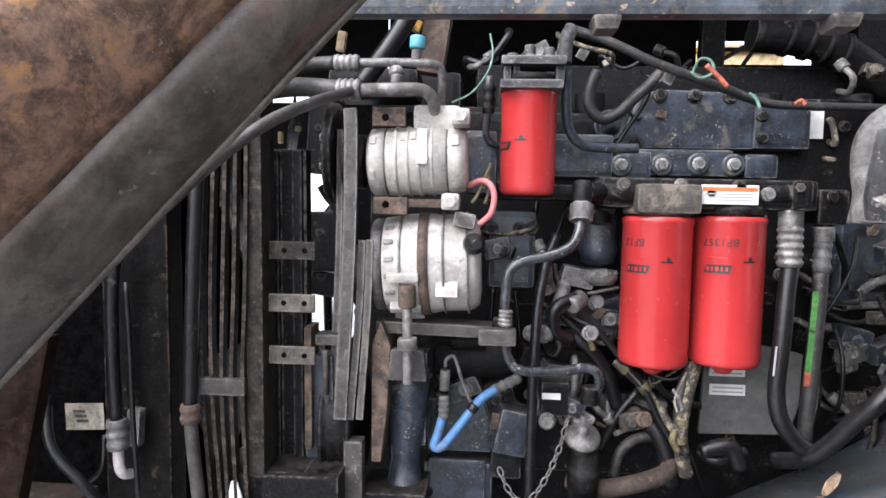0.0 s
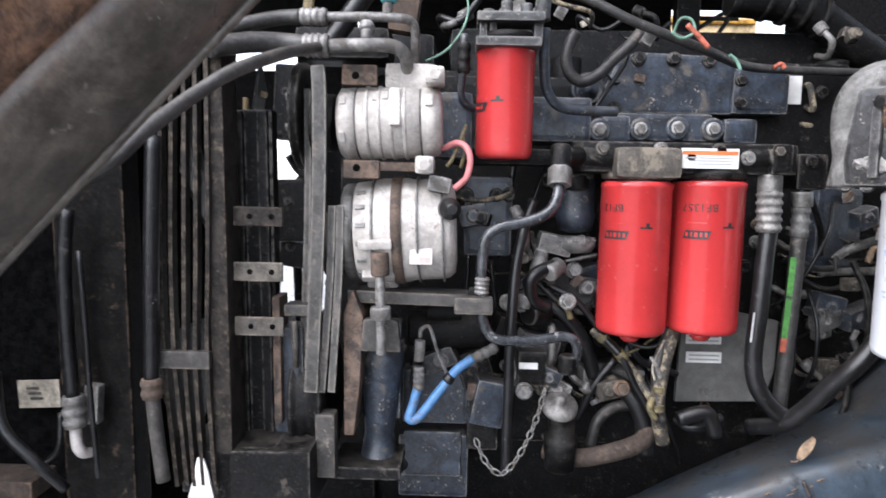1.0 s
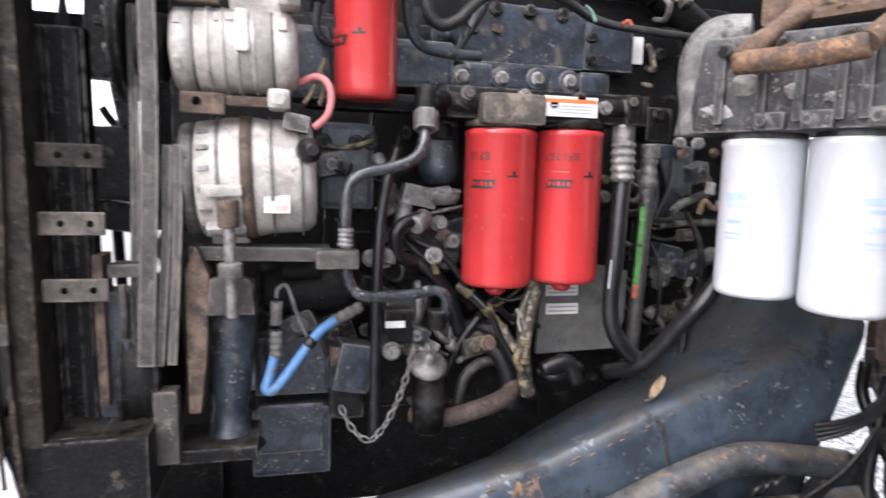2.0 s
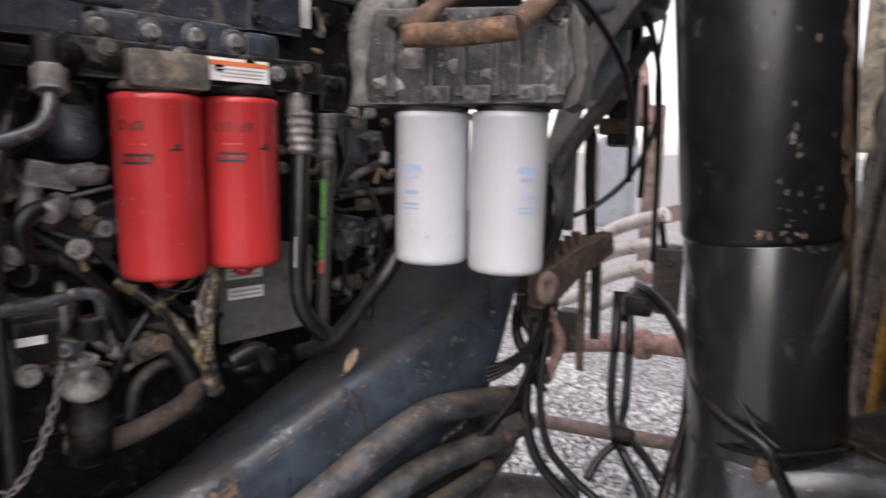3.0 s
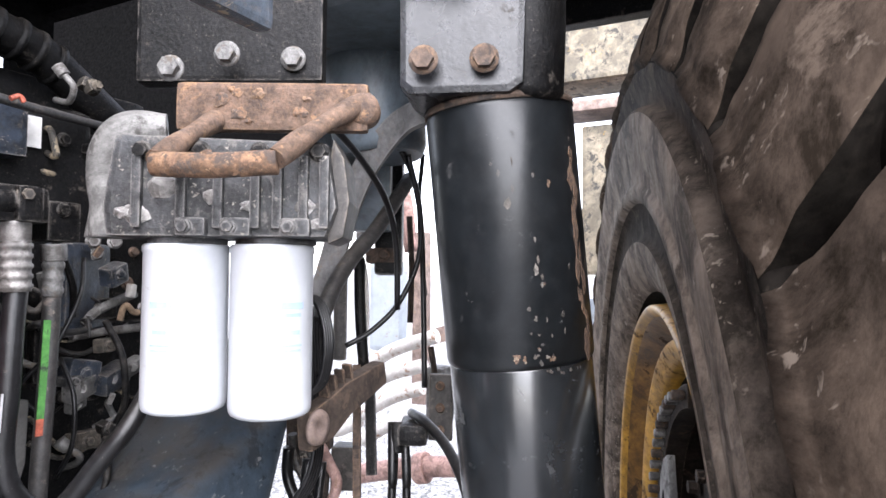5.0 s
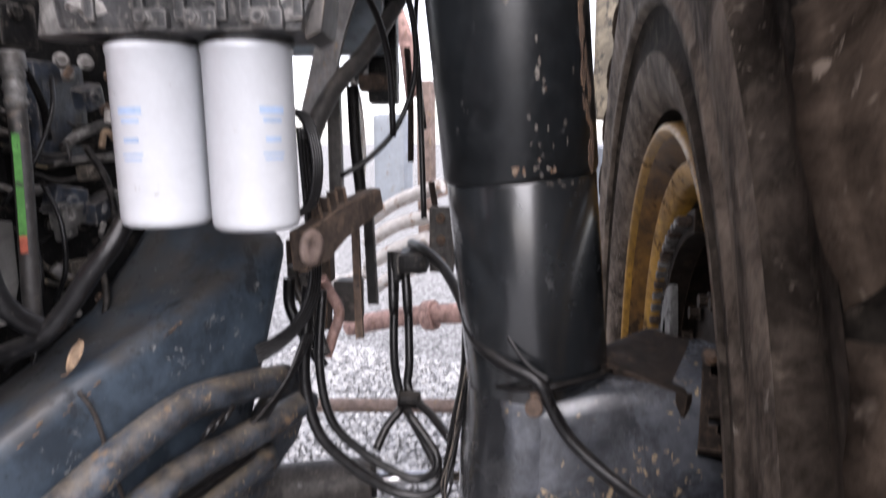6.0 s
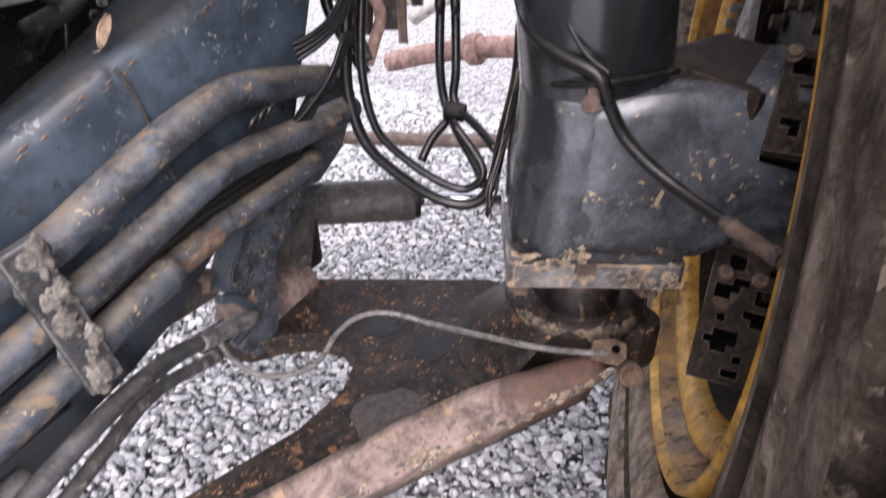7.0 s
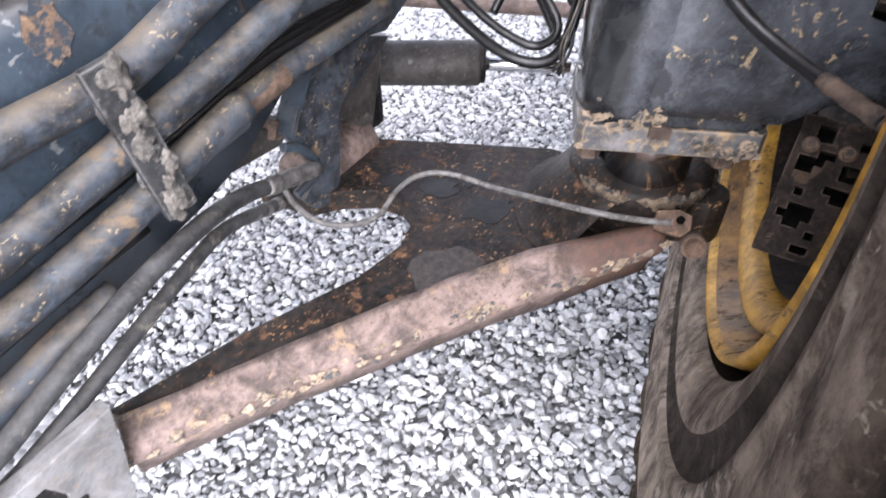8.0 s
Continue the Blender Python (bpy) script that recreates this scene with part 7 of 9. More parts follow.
for p in ((-0.308, 0.925, 1.949), (-0.308, 0.925, 1.868), (-0.307, 0.925, 1.787)):
    bm = bmesh.new()
    box(bm, p, (0.072, 0.006, 0.028), None, 0.002)
    tb = part("tab", bm, (bar_dirt if p[2] > 1.9 else mud_film), rd, "dirty steel tab with two holes")
    for dx in (-0.012, 0.02):
        bm = bmesh.new()
        can(bm, V(p) + V(dx, 0, 0), V(p) + V(dx, -0.0036, 0), 0.0042, 12, 0.0003)
        part("bolt_hole", bm, core_black, tb)
for k in range(6):
    bm = bmesh.new()
    a = radians(20 + 60 * k)
    c = V(-0.54, 1.55, 1.78)
    M = basis(c + V(0, math.cos(a) * 0.30, math.sin(a) * 0.30), (0.25, -math.sin(a), math.cos(a)), (0.1, math.cos(a), math.sin(a)))
    slab(bm, [(-0.10, -0.22), (0.06, -0.22), (0.12, 0.2), (-0.12, 0.2)], 0.006, M, 0.001)
    part("fan_blade", bm, black_iron, rd)
bm = bmesh.new()
can(bm, (-0.60, 1.55, 1.78), (-0.48, 1.55, 1.78), 0.10, 30)
part("fan_hub", bm, black_iron, rd)
# lower posts between radiator and pedestal
for at, s, m, nm in (((-0.276, 1.000, 1.645), (0.045, 0.05, 0.26), navy, "post"), ((-0.214, 0.960, 1.597), (0.03, 0.03, 0.10), dull_plate, "stub"), ((-0.292, 0.985, 1.725), (0.012, 0.05, 0.2), rust, "edge_strip"),
                     ((-0.256, 0.980, 1.805), (0.05, 0.04, 0.018), dull_plate, "ledge"), ((-0.306, 1.000, 1.556), (0.16, 0.2, 0.1), black_iron, "foot_block"), ((-0.351, 0.960, 1.571), (0.14, 0.1, 0.07), black_iron, "foot_step")):
    bm = bmesh.new()
    box(bm, at, s, (0, -1, 0), 0.004)
    part(nm, bm, m, rd)
bm = bmesh.new()
sweep(bm, [(-0.266, 0.965, 1.787), (-0.264, 0.965, 1.714)], 0.005, 8, 1)
part("bead", bm, dull_plate, rd)
# side plate with hoses in front of the radiator
sp = thing("side_panel", (-0.564, 0.950, 1.751), "black dented side panel with streaks of tan dirt", "panel")
bm = bmesh.new()
box(bm, (-0.570, 0.970, 1.831), (0.11, 0.05, 0.7), (0, -1, 0), 0.006)
part("post", bm, side_black, sp)
bm = bmesh.new()
box(bm, (-0.714, 1.000, 1.664), (0.16, 0.04, 0.42), None, 0.006)
part("plate", bm, side_black, sp)
bm = bmesh.new()
box(bm, (-0.663, 0.955, 1.664), (0.066, 0.002, 0.044), (0, -3, 0), 0.0006)
il = solid("ivory_label", bm, label_ivory, "aged ivory label with dark bars on the black side panel", "label")
bm = bmesh.new()
for k in range(3):
    box(bm, V((-0.672, 0.953, 1.665)) + V(0.003 * k, -0.0002, 0.008 - 0.008 * k), (0.02, 0.001, 0.004), (0, -3, 0), 0)
part("print_bars", bm, dull_plate, il)
v1 = tubes("upright_hose", [(-0.574, 0.900, 1.955), (-0.581, 0.900, 1.877), (-0.580, 0.900, 1.772), (-0.575, 0.900, 1.679)], 0.010, rubber, "upright black hose with a pale crimp fitting", "hose")
crimp(v1, (-0.575, 0.900, 1.682), (-0.573, 0.900, 1.635), 0.0145, alloy_dull, 3)
part("elbow", made(sweep, [(-0.573, 0.900, 1.635), (-0.571, 0.900, 1.608), (-0.567, 0.905, 1.594), (-0.564, 0.920, 1.588)], 0.008, 12), label_faded, v1, "whitish bent pipe end")
tubes("upright_wire", [(-0.550, 0.885, 1.897), (-0.544, 0.885, 1.794), (-0.540, 0.885, 1.690), (-0.532, 0.885, 1.566)], 0.004, rubber, "thin black upright cable", "cable")
v2 = tubes("upright_pipe", [(-0.438, 0.880, 2.059), (-0.443, 0.880, 1.943), (-0.446, 0.880, 1.816), (-0.448, 0.880, 1.705)], 0.0105, rubber, "upright black pipe beside the guard bars", "pipe")
crimp(v2, (-0.448, 0.880, 1.718), (-0.447, 0.880, 1.689), 0.0135, rust, 2)
part("tan_lower_pipe", made(sweep, [(-0.447, 0.880, 1.692), (-0.443, 0.880, 1.645), (-0.434, 0.880, 1.567)], 0.010, 12), dull_plate, v2, "tan dusty lower pipe")
bm = bmesh.new()
box(bm, (-0.556, 0.920, 1.664), (0.022, 0.02, 0.06), (0, 4, 0), 0.006)
solid("hose_fitting", bm, alloy_dull, "dull fitting behind the crimped hose", "fitting")
tubes("low_cable", [(-0.690, 0.900, 1.714), (-0.668, 0.880, 1.642), (-0.623, 0.880, 1.591), (-0.591, 0.900, 1.539)], 0.008, rubber, "black cable drooping in the dark", "cable")
tubes("low_cable", [(-0.614, 0.930, 1.644), (-0.613, 0.920, 1.593), (-0.641, 0.920, 1.564)], 0.004, rubber, "thin black cable loop", "cable")
bm = bmesh.new()
slab(bm, [(-0.018, -0.030), (0.020, -0.030), (0.012, 0.010), (0.004, 0.034), (-0.004, 0.030), (-0.010, 0.0)], 0.004, FRONT((-0.386, 0.896, 1.566)), 0.001)
solid("white_tag", bm, label_white, "white plastic tag behind the guard bars", "tag")
bm = bmesh.new()
box(bm, (-0.720, 0.950, 1.527), (0.14, 0.08, 0.03), None, 0.006)
solid("tan_ledge", bm, dark_rust, "tan rusty ledge under the side panel", "ledge")

# ---- rusty fender beam beside the camera, and hood ledge ----
fe = thing("fender_beam", (-0.3, 0.4, 1.9), "bent fender beam, orange-brown rust above a worn grey-black edge", "fender")
E0, E1 = V((-0.100, 0.460, 2.181)), V((-0.388, 0.380, 1.837))
B0, B1 = V((-0.162, 0.400, 2.165)), V((-0.336, 0.315, 1.938))
T0, T1 = V((-0.210, 0.330, 2.188)), V((-0.328, 0.240, 2.025))
for nm, (a0, a1, c1, c0), m, lab in (("edge_face", (E0, E1, B1, B0), edge_brown, "worn grey-black lower face"), ("rust_face", (B0, B1, T1, T0), rust_plate, "orange-brown rusted upper face")):
    g = bmesh.new()
    n = 24
    nrm = (a1 - a0).cross(c0 - a0).normalized()
    cam_side = 1 if nrm.dot(V(0, -1, 0)) > 0 else -1
    grid = []
    for i in range(n + 1):
        row = []
        for j in range(9):
            u, v = i / n, j / 8
            p = (a0 * (1 - u) + a1 * u) * (1 - v) + (c0 * (1 - u) + c1 * u) * v
            p = p + nrm * cam_side * (0.010 * math.sin(math.pi * v)) + nrm * 0.003 * noise.noise(p * 14)
            row.append(g.verts.new(p))
        grid.append(row)
    for i in range(n):
        for j in range(8):
            f = g.faces.new([grid[i][j], grid[i + 1][j], grid[i + 1][j + 1], grid[i][j + 1]])
            f.smooth = True
    r_ = bmesh.ops.extrude_face_region(g, geom=list(g.faces))
    for e in r_["geom"]:
        if isinstance(e, bmesh.types.BMVert):
            e.co -= nrm * cam_side * 0.012
    part(nm, g, m, fe, lab)
fl = (B1 - B0).normalized()
fn = ((T0 - B0) - fl * (T0 - B0).dot(fl)).normalized()
zone_blend(edge_brown, tuple(fn), B0.dot(fn), 0.035, (0.15, 0.078, 0.052), (0.080, 0.052, 0.040))
bm = bmesh.new()
sweep(bm, [E0, (E0 + E1) / 2, E1], 0.0035, 12, 8)
part("rolled_edge", bm, edge_brown, fe)
CP = [(-0.571, 0.500, 1.909), (-0.378, 0.500, 1.900), (-0.395, 0.500, 1.815), (-0.411, 0.500, 1.742), (-0.578, 0.500, 1.712)]
o = V(CP[0])
bm = bmesh.new()
slab(bm, [(V(p).x - o.x, V(p).z - o.z) for p in CP], 0.015, FRONT(o), 0.003)
part("corner_plate", bm, dark_brown, fe, "dark brown corner plate")
ld = thing("hood_ledge", (0.1, 0.6, 2.2), "dark dusty hood ledge with short welded tabs", "ledge")
bm = bmesh.new()
box(bm, (0.12, 0.62, 2.268), (0.72, 0.022, 0.125), None, 0.008)
part("beam", bm, pipe_paint, ld)
for p in ((0.098, 0.620, 2.198), (0.318, 0.620, 2.200)):
    bm = bmesh.new()
    box(bm, p, (0.022, 0.03, 0.014), None, 0.005, (1.3, 1.2))
    part("tab", bm, dull_plate, ld, "tan rusty tab")

# ---- pipes along the frame rail ----
for nm, pts, r, m, lab in (
        ("frame_pipe", [(0.106, 0.955, 1.326), (0.209, 0.955, 1.350), (0.354, 0.955, 1.367), (0.470, 0.955, 1.413), (0.568, 0.955, 1.450), (0.679, 0.960, 1.474), (0.787, 0.965, 1.463), (0.918, 0.980, 1.435)], 0.027, pipe_paint, "dusty blue-grey steel pipe clamped along the frame"),
        ("frame_pipe", [(0.044, 0.955, 1.207), (0.150, 0.955, 1.223), (0.375, 0.955, 1.290), (0.496, 0.955, 1.327), (0.615, 0.955, 1.366), (0.713, 0.960, 1.373), (0.822, 0.965, 1.367), (0.992, 0.990, 1.359)], 0.026, pipe_paint, "second blue-grey steel pipe with rusty scuffs"),
        ("frame_pipe", [(-0.004, 0.955, 1.113), (0.106, 0.955, 1.131), (0.213, 0.955, 1.157), (0.336, 0.955, 1.194), (0.421, 0.958, 1.223), (0.527, 0.965, 1.251)], 0.026, pipe_paint, "pale dust-caked steel pipe under the clamp"),
        ("frame_pipe", [(-0.068, 0.965, 0.985), (0.055, 0.965, 1.012), (0.154, 0.965, 1.044), (0.251, 0.970, 1.063)], 0.026, pipe_paint, "lowest blue-grey frame pipe")):
    tubes(nm, pts, r, m, lab, "pipe", "frame pipes", n=20)
cl = thing("pipe_clamp", (0.342, 0.925, 1.298), "dirt-caked steel clamp bar bolted over the frame pipes", "clamp")
A, B = V((0.324, 0.922, 1.407)), V((0.362, 0.922, 1.172))
bm = bmesh.new()
M = basis((A + B) / 2, B - A, V(0, 1, 0).cross(B - A))
box(bm, (A + B) / 2, ((B - A).length, 0.048, 0.014), M.to_3x3(), 0.004)
part("bar", bm, crusty_iron, cl, "dark clamp bar caked with pale mud")
rng = random.Random(3)
for k in range(5):
    bm = bmesh.new()
    p = A + (B - A) * (0.08 + 0.21 * k)
    if k in (0, 4):
        hexbolt(bm, p - V(0, 0.007, 0), (0, -1, 0.1), 0.009, 0.008)
        part("bolt", bm, mud, cl, "bolt caked with mud")
for k in range(34):
    bm = bmesh.new()
    g = bmesh.new()
    bmesh.ops.create_icosphere(g, subdivisions=3, radius=1)
    for v in g.verts:
        v.co = v.co * (0.75 + 0.6 * noise.noise(v.co * 1.9 + V(k, 0, 0)))
    for f in g.faces:
        f.smooth = True
    w_ = rng.uniform(0.009, 0.022)
    join(bm, g, M @ Matrix.Translation(((B - A).length * rng.uniform(-0.46, 0.46), rng.uniform(-0.018, 0.018), rng.choice((-1, 1)) * 0.006)) @ Matrix.Diagonal((w_ * 1.3, w_ * 0.8, 0.0055, 1)))
    part("mud_lump", bm, (mud, mud, mud, crusty_iron)[k % 4], cl, "dried mud")
# black lines between the pipes, run full length to stand in for shade
for k in range(3):
    tubes("gap_line", [V((x, y, z - 0.013 * k)) for x, y, z in ((0.06, 0.985, 1.180), (0.21, 0.985, 1.217), (0.35, 0.985, 1.250), (0.47, 0.985, 1.284), (0.60, 0.985, 1.317), (0.72, 0.985, 1.330), (0.84, 0.990, 1.338))], 0.0068, rubber, "thin black line between the frame pipes, lengthened to darken the gap", "cable", "tucked lines", n=10)
# added tube, only there to darken the lower gap
tubes("gap_line", [(-0.05, 0.985, 1.048), (0.10, 0.985, 1.083), (0.20, 0.985, 1.107), (0.33, 0.985, 1.130)], 0.012, rubber, "black tube added to darken the gap below the frame pipes", "hose", "tucked lines")
# rusty lower pipes that run under the clamp to the hanger
tubes("lower_frame_pipe", [(0.383, 0.962, 1.205), (0.441, 0.962, 1.221), (0.503, 0.964, 1.233), (0.517, 0.965, 1.235)], 0.022, pipe_paint, "blue-grey lower pipe with rusty scuffs", "pipe", "lower frame pipes", n=18)
lp2 = tubes("lower_frame_pipe", [(0.499, 0.985, 1.233), (0.565, 0.985, 1.247), (0.650, 0.987, 1.262), (0.745, 0.990, 1.272), (0.891, 1.000, 1.286)], 0.022, pipe_paint, "blue-grey lower pipe rising to the hanger", "pipe", "lower frame pipes", n=18)
part("rusty_collar", made(can, (0.531, 0.985, 1.237), (0.627, 0.986, 1.257), 0.0235, 18, 0.003), rust_mid, lp2, "orange-brown rusty collar")
for k in range(4):
    tubes("small_line", [(0.632, 0.970, 1.341), V((0.701, 0.965, 1.354)) + V(0, 0.004 * k, -0.008 * k), V((0.777, 0.960, 1.373)) + V(0.006 * k, 0, -0.006 * k), V((0.884, 0.950, 1.438)) + V(0.008 * k, 0, 0.004 * k), V((0.948, 0.950, 1.512)) + V(0.008 * k, 0, 0.0)], 0.0042, rubber, "thin black line curving behind the pipes", "cable", "thin black lines")
for k in range(4):
    tubes("looped_cable", [V((0.850, 1.030, 1.490)) + V(0.0, 0, -0.012 * k), V((0.893, 0.965, 1.525)) + V(0.006 * k, 0, -0.006 * k), V((0.905, 0.919, 1.572)) + V(0.01 * k, 0, 0), V((0.916, 0.900, 1.640)) + V(0.007 * k, 0, 0), V((0.917, 0.905, 1.760)) + V(0.008 * k, 0, 0), V((0.907, 0.905, 1.902)) + V(0.008 * k, 0, 0)], 0.005, rubber, "black cable looped beside the oil filter", "cable", "looped cables")

# ---- hanger plate with hook under the frame ----
hk = thing("hanger_plate", (0.8, 1.13, 1.1), "blue-grey hanger plate with a hooked lower end", "hanger")
PL = [(1.013, 1.12, 1.156), (0.959, 1.12, 1.117), (0.847, 1.12, 1.061), (0.815, 1.12, 0.883), (0.783, 1.12, 0.836), (0.736, 1.12, 0.849), (0.707, 1.12, 0.891), (0.735, 1.12, 0.915), (0.764, 1.12, 0.932), (0.773, 1.12, 0.95), (0.751, 1.12, 0.99), (0.712, 1.12, 1.027), (0.695, 1.12, 1.056), (0.723, 1.12, 1.107), (0.755, 1.12, 1.154), (0.792, 1.12, 1.196), (0.821, 1.12, 1.222)]
bm = bmesh.new()
slab(bm, [(V(p).x - 0.8, V(p).z - 1.1) for p in PL], 0.03, FRONT((0.8, 1.12, 1.1)) @ Matrix.Translation((0, 0, -0.015)), 0.005)
part("plate", bm, pipe_paint, hk)
bm = bmesh.new()
sweep(bm, [(0.769, 1.09, 1.214), (0.736, 1.09, 1.171), (0.702, 1.09, 1.12), (0.678, 1.09, 1.076)], 0, 4, 6, flat=(0.010, 0.050), up=(0, 1, 0))
part("stiffener", bm, frame_paint, hk)
bm = bmesh.new()
sweep(bm, [(0.676, 1.1, 1.045), (0.709, 1.1, 1.028), (0.738, 1.1, 0.996), (0.755, 1.1, 0.963), (0.741, 1.1, 0.943), (0.712, 1.1, 0.93), (0.686, 1.1, 0.923)], 0.010, 12)
part("hook", bm, frame_paint, hk)
bm = bmesh.new()
box(bm, (0.675, 1.130, 1.082), (0.05, 0.05, 0.04), (10, 20, 30), 0.01)
part("nut", bm, rust, hk, "rusty nut")
bm = bmesh.new()
slab(bm, [(0, 0), (0.12, 0.0), (0.15, 0.03), (0.06, 0.06), (0.0, 0.03)], 0.02, FRONT((0.562, 1.130, 1.044)), 0.004)
part("grey_foot", bm, dull_plate, hk)
bm = bmesh.new()
slab(bm, [(0.0, 0.0), (-0.054, -0.188), (-0.157, -0.103), (-0.143, -0.028)], 0.02, FRONT((1.06, 1.2, 1.079)), 0.004)
part("back_plate", bm, dull_plate, hk, "dirty rear plate of the hanger")
bm = bmesh.new()
box(bm, (1.017, 1.250, 0.947), (0.12, 0.1, 0.14), None, 0.02)
part("bush_block", bm, black_iron, hk)
bh = tubes("brake_hose", [(-0.070, 0.880, 0.994), (0.024, 0.890, 1.018), (0.117, 0.900, 1.054), (0.260, 0.920, 1.098), (0.392, 0.960, 1.098), (0.517, 1.020, 1.057), (0.631, 1.060, 1.006), (0.742, 1.090, 0.964)], 0.0155, hose_dust, "thick black hose running to the hanger hook", "hose", n=16)
crimp(bh, (0.579, 1.042, 1.029), (0.742, 1.090, 0.964), 0.0165, alloy_dull, 3, "dull crimp sleeve")
bh = tubes("brake_hose", [(-0.009, 0.900, 0.938), (0.104, 0.910, 0.976), (0.239, 0.940, 1.007), (0.360, 0.980, 1.020), (0.468, 1.020, 1.016), (0.621, 1.060, 0.962)], 0.0125, hose_dust, "dusty black hose beside the thick one", "hose", n=14)
crimp(bh, (0.527, 1.038, 0.995), (0.621, 1.060, 0.962), 0.0125, alloy_dull, 3, "dull crimp sleeve")
WP = [(0.731, 1.040, 1.266), (0.749, 1.040, 1.314), (0.881, 1.040, 1.333), (0.955, 1.040, 1.395), (1.047, 1.040, 1.416), (1.056, 1.040, 1.355), (1.002, 1.040, 1.261), (0.924, 1.040, 1.215), (0.800, 1.040, 1.230)]
o = V(WP[0])
bm = bmesh.new()
slab(bm, [(V(p).x - o.x, V(p).z - o.z) for p in WP], 0.03, FRONT(o) @ Matrix.Translation((0, 0, -0.02)), 0.006)
part("web", bm, pipe_paint, hk, "blue-grey web plate")
tubes("brake_line", [(0.634, 1.067, 0.990), (0.623, 1.020, 0.970), (0.632, 0.962, 0.950), (0.685, 0.926, 0.930), (0.745, 0.918, 0.920), (0.824, 0.935, 0.930), (0.882, 0.920, 0.940), (0.935, 0.877, 0.930), (0.962, 0.782, 0.92), (0.944, 0.662, 0.955), (0.931, 0.535, 0.99), (0.949, 0.454, 1.0), (0.97, 0.411, 1.003)], 0.0058, alloy_dull, "thin grey brake line curving over the lower arm", "pipe", n=12)
fb_ = thing("frame_bracket", (0.079, 0.880, 0.954), "pale dirty frame bracket that holds the arm pivot", "bracket")
BP = [(-0.049, 0.880, 0.958), (0.024, 0.880, 0.967), (0.147, 0.880, 0.990), (0.131, 0.880, 0.883), (0.089, 0.880, 0.652), (0.026, 0.880, 0.768), (0.048, 0.880, 0.900), (0.033, 0.880, 0.938), (-0.007, 0.880, 0.932)]
o = V(BP[0])
bm = bmesh.new()
slab(bm, [(V(p).x - o.x, V(p).z - o.z) for p in BP], 0.03, FRONT(o) @ Matrix.Translation((0, 0, -0.015)), 0.004)
part("cheek", bm, bracket_paint, fb_)
bm = bmesh.new()
can(bm, V((0.021, 0.900, 0.852)) + V(0, 0.05, 0), (0.022, 0.870, 0.889), 0.05, 28, 0.006)
part("pivot_pin", bm, black_iron, fb_)
LB = V((0.550, 1.030, 1.564))
lf = thing("dry_leaf", LB, "small dry curled tan leaf lying on the frame rail", "leaf")
bm = bmesh.new()
lu, lv = V(0.70, -0.55, -0.25).normalized(), V(0.40, 0.22, 0.85).normalized()
lw = lu.cross(lv)
grid = []
for i in range(10):
    v = i / 9
    half = 0.008 * math.sin(math.pi * min(1.0, 0.10 + 0.86 * v)) ** 0.7
    row = []
    for j in range(7):
        u = j / 3 - 1
        row.append(bm.verts.new(LB + lv * (0.044 * v) + lu * (half * u + 0.010 * v) + lw * (0.004 * u * u + 0.008 * math.sin(3 * v) + 0.002 * math.sin(9 * u + 5 * v))))
    grid.append(row)
for a, b in zip(grid, grid[1:]):
    for j in range(6):
        f = bm.faces.new([a[j], a[j + 1], b[j + 1], b[j]])
        f.smooth = True
r_ = bmesh.ops.extrude_face_region(bm, geom=list(bm.faces))
for e in r_["geom"]:
    if isinstance(e, bmesh.types.BMVert):
        e.co += lw * 0.0008
part("blade", bm, leaf_dry, lf)
part("stem", made(sweep, [LB + V(-0.012, 0, -0.004), LB, LB + lv * 0.044 + lu * 0.006 + lw * 0.006], 0.0012, 6), rust, lf)

# ---- hoses between frame and knuckle ----
tubes("looped_hose", [(0.995, 0.976, 1.597), (0.977, 0.972, 1.504), (0.968, 0.972, 1.402), (0.973, 0.945, 1.303), (1.003, 0.896, 1.236), (1.044, 0.828, 1.178), (1.075, 0.765, 1.166), (1.095, 0.727, 1.208), (1.091, 0.702, 1.324), (1.079, 0.673, 1.439), (1.066, 0.662, 1.539)], 0.0115, rubber, "black hose hanging in a loop from frame to knuckle", "hose", "looped hoses", n=14)
tubes("looped_hose", [(1.027, 0.967, 1.584), (1.003, 0.963, 1.437), (1.003, 0.939, 1.324), (1.031, 0.893, 1.257), (1.060, 0.831, 1.210), (1.084, 0.778, 1.194), (1.100, 0.748, 1.239), (1.116, 0.831, 1.320)], 0.009, rubber, "thinner black hose following the loop", "hose", "looped hoses", n=12)
dh = thing("hanging_hoses", (1.180, 0.890, 1.428), "pair of black hoses tied by a clip", "hose")
for pts in ([(1.132, 0.869, 1.653), (1.107, 0.851, 1.535), (1.177, 0.891, 1.587), (1.154, 0.883, 1.436), (1.153, 0.874, 1.355), (1.148, 0.850, 1.306), (1.129, 0.791, 1.243), (1.106, 0.744, 1.199)],
            [(1.154, 0.852, 1.650), (1.130, 0.831, 1.531), (1.196, 0.871, 1.562), (1.173, 0.856, 1.409), (1.162, 0.852, 1.344), (1.139, 0.778, 1.304), (1.109, 0.725, 1.283)],
            [(1.142, 0.860, 1.306), (1.107, 0.874, 1.278), (1.071, 0.879, 1.239)]):
    part("tube", made(sweep, pts, 0.0095, 12), rubber, dh)
bm = bmesh.new()
can(bm, (1.141, 0.867, 1.330), (1.164, 0.825, 1.324), 0.02, 14, 0.006)
part("clip", bm, black_iron, dh)
jn = thing("junction_block", (1.157, 0.823, 1.641), "black rubber-covered hose junction", "fitting")
bm = bmesh.new()
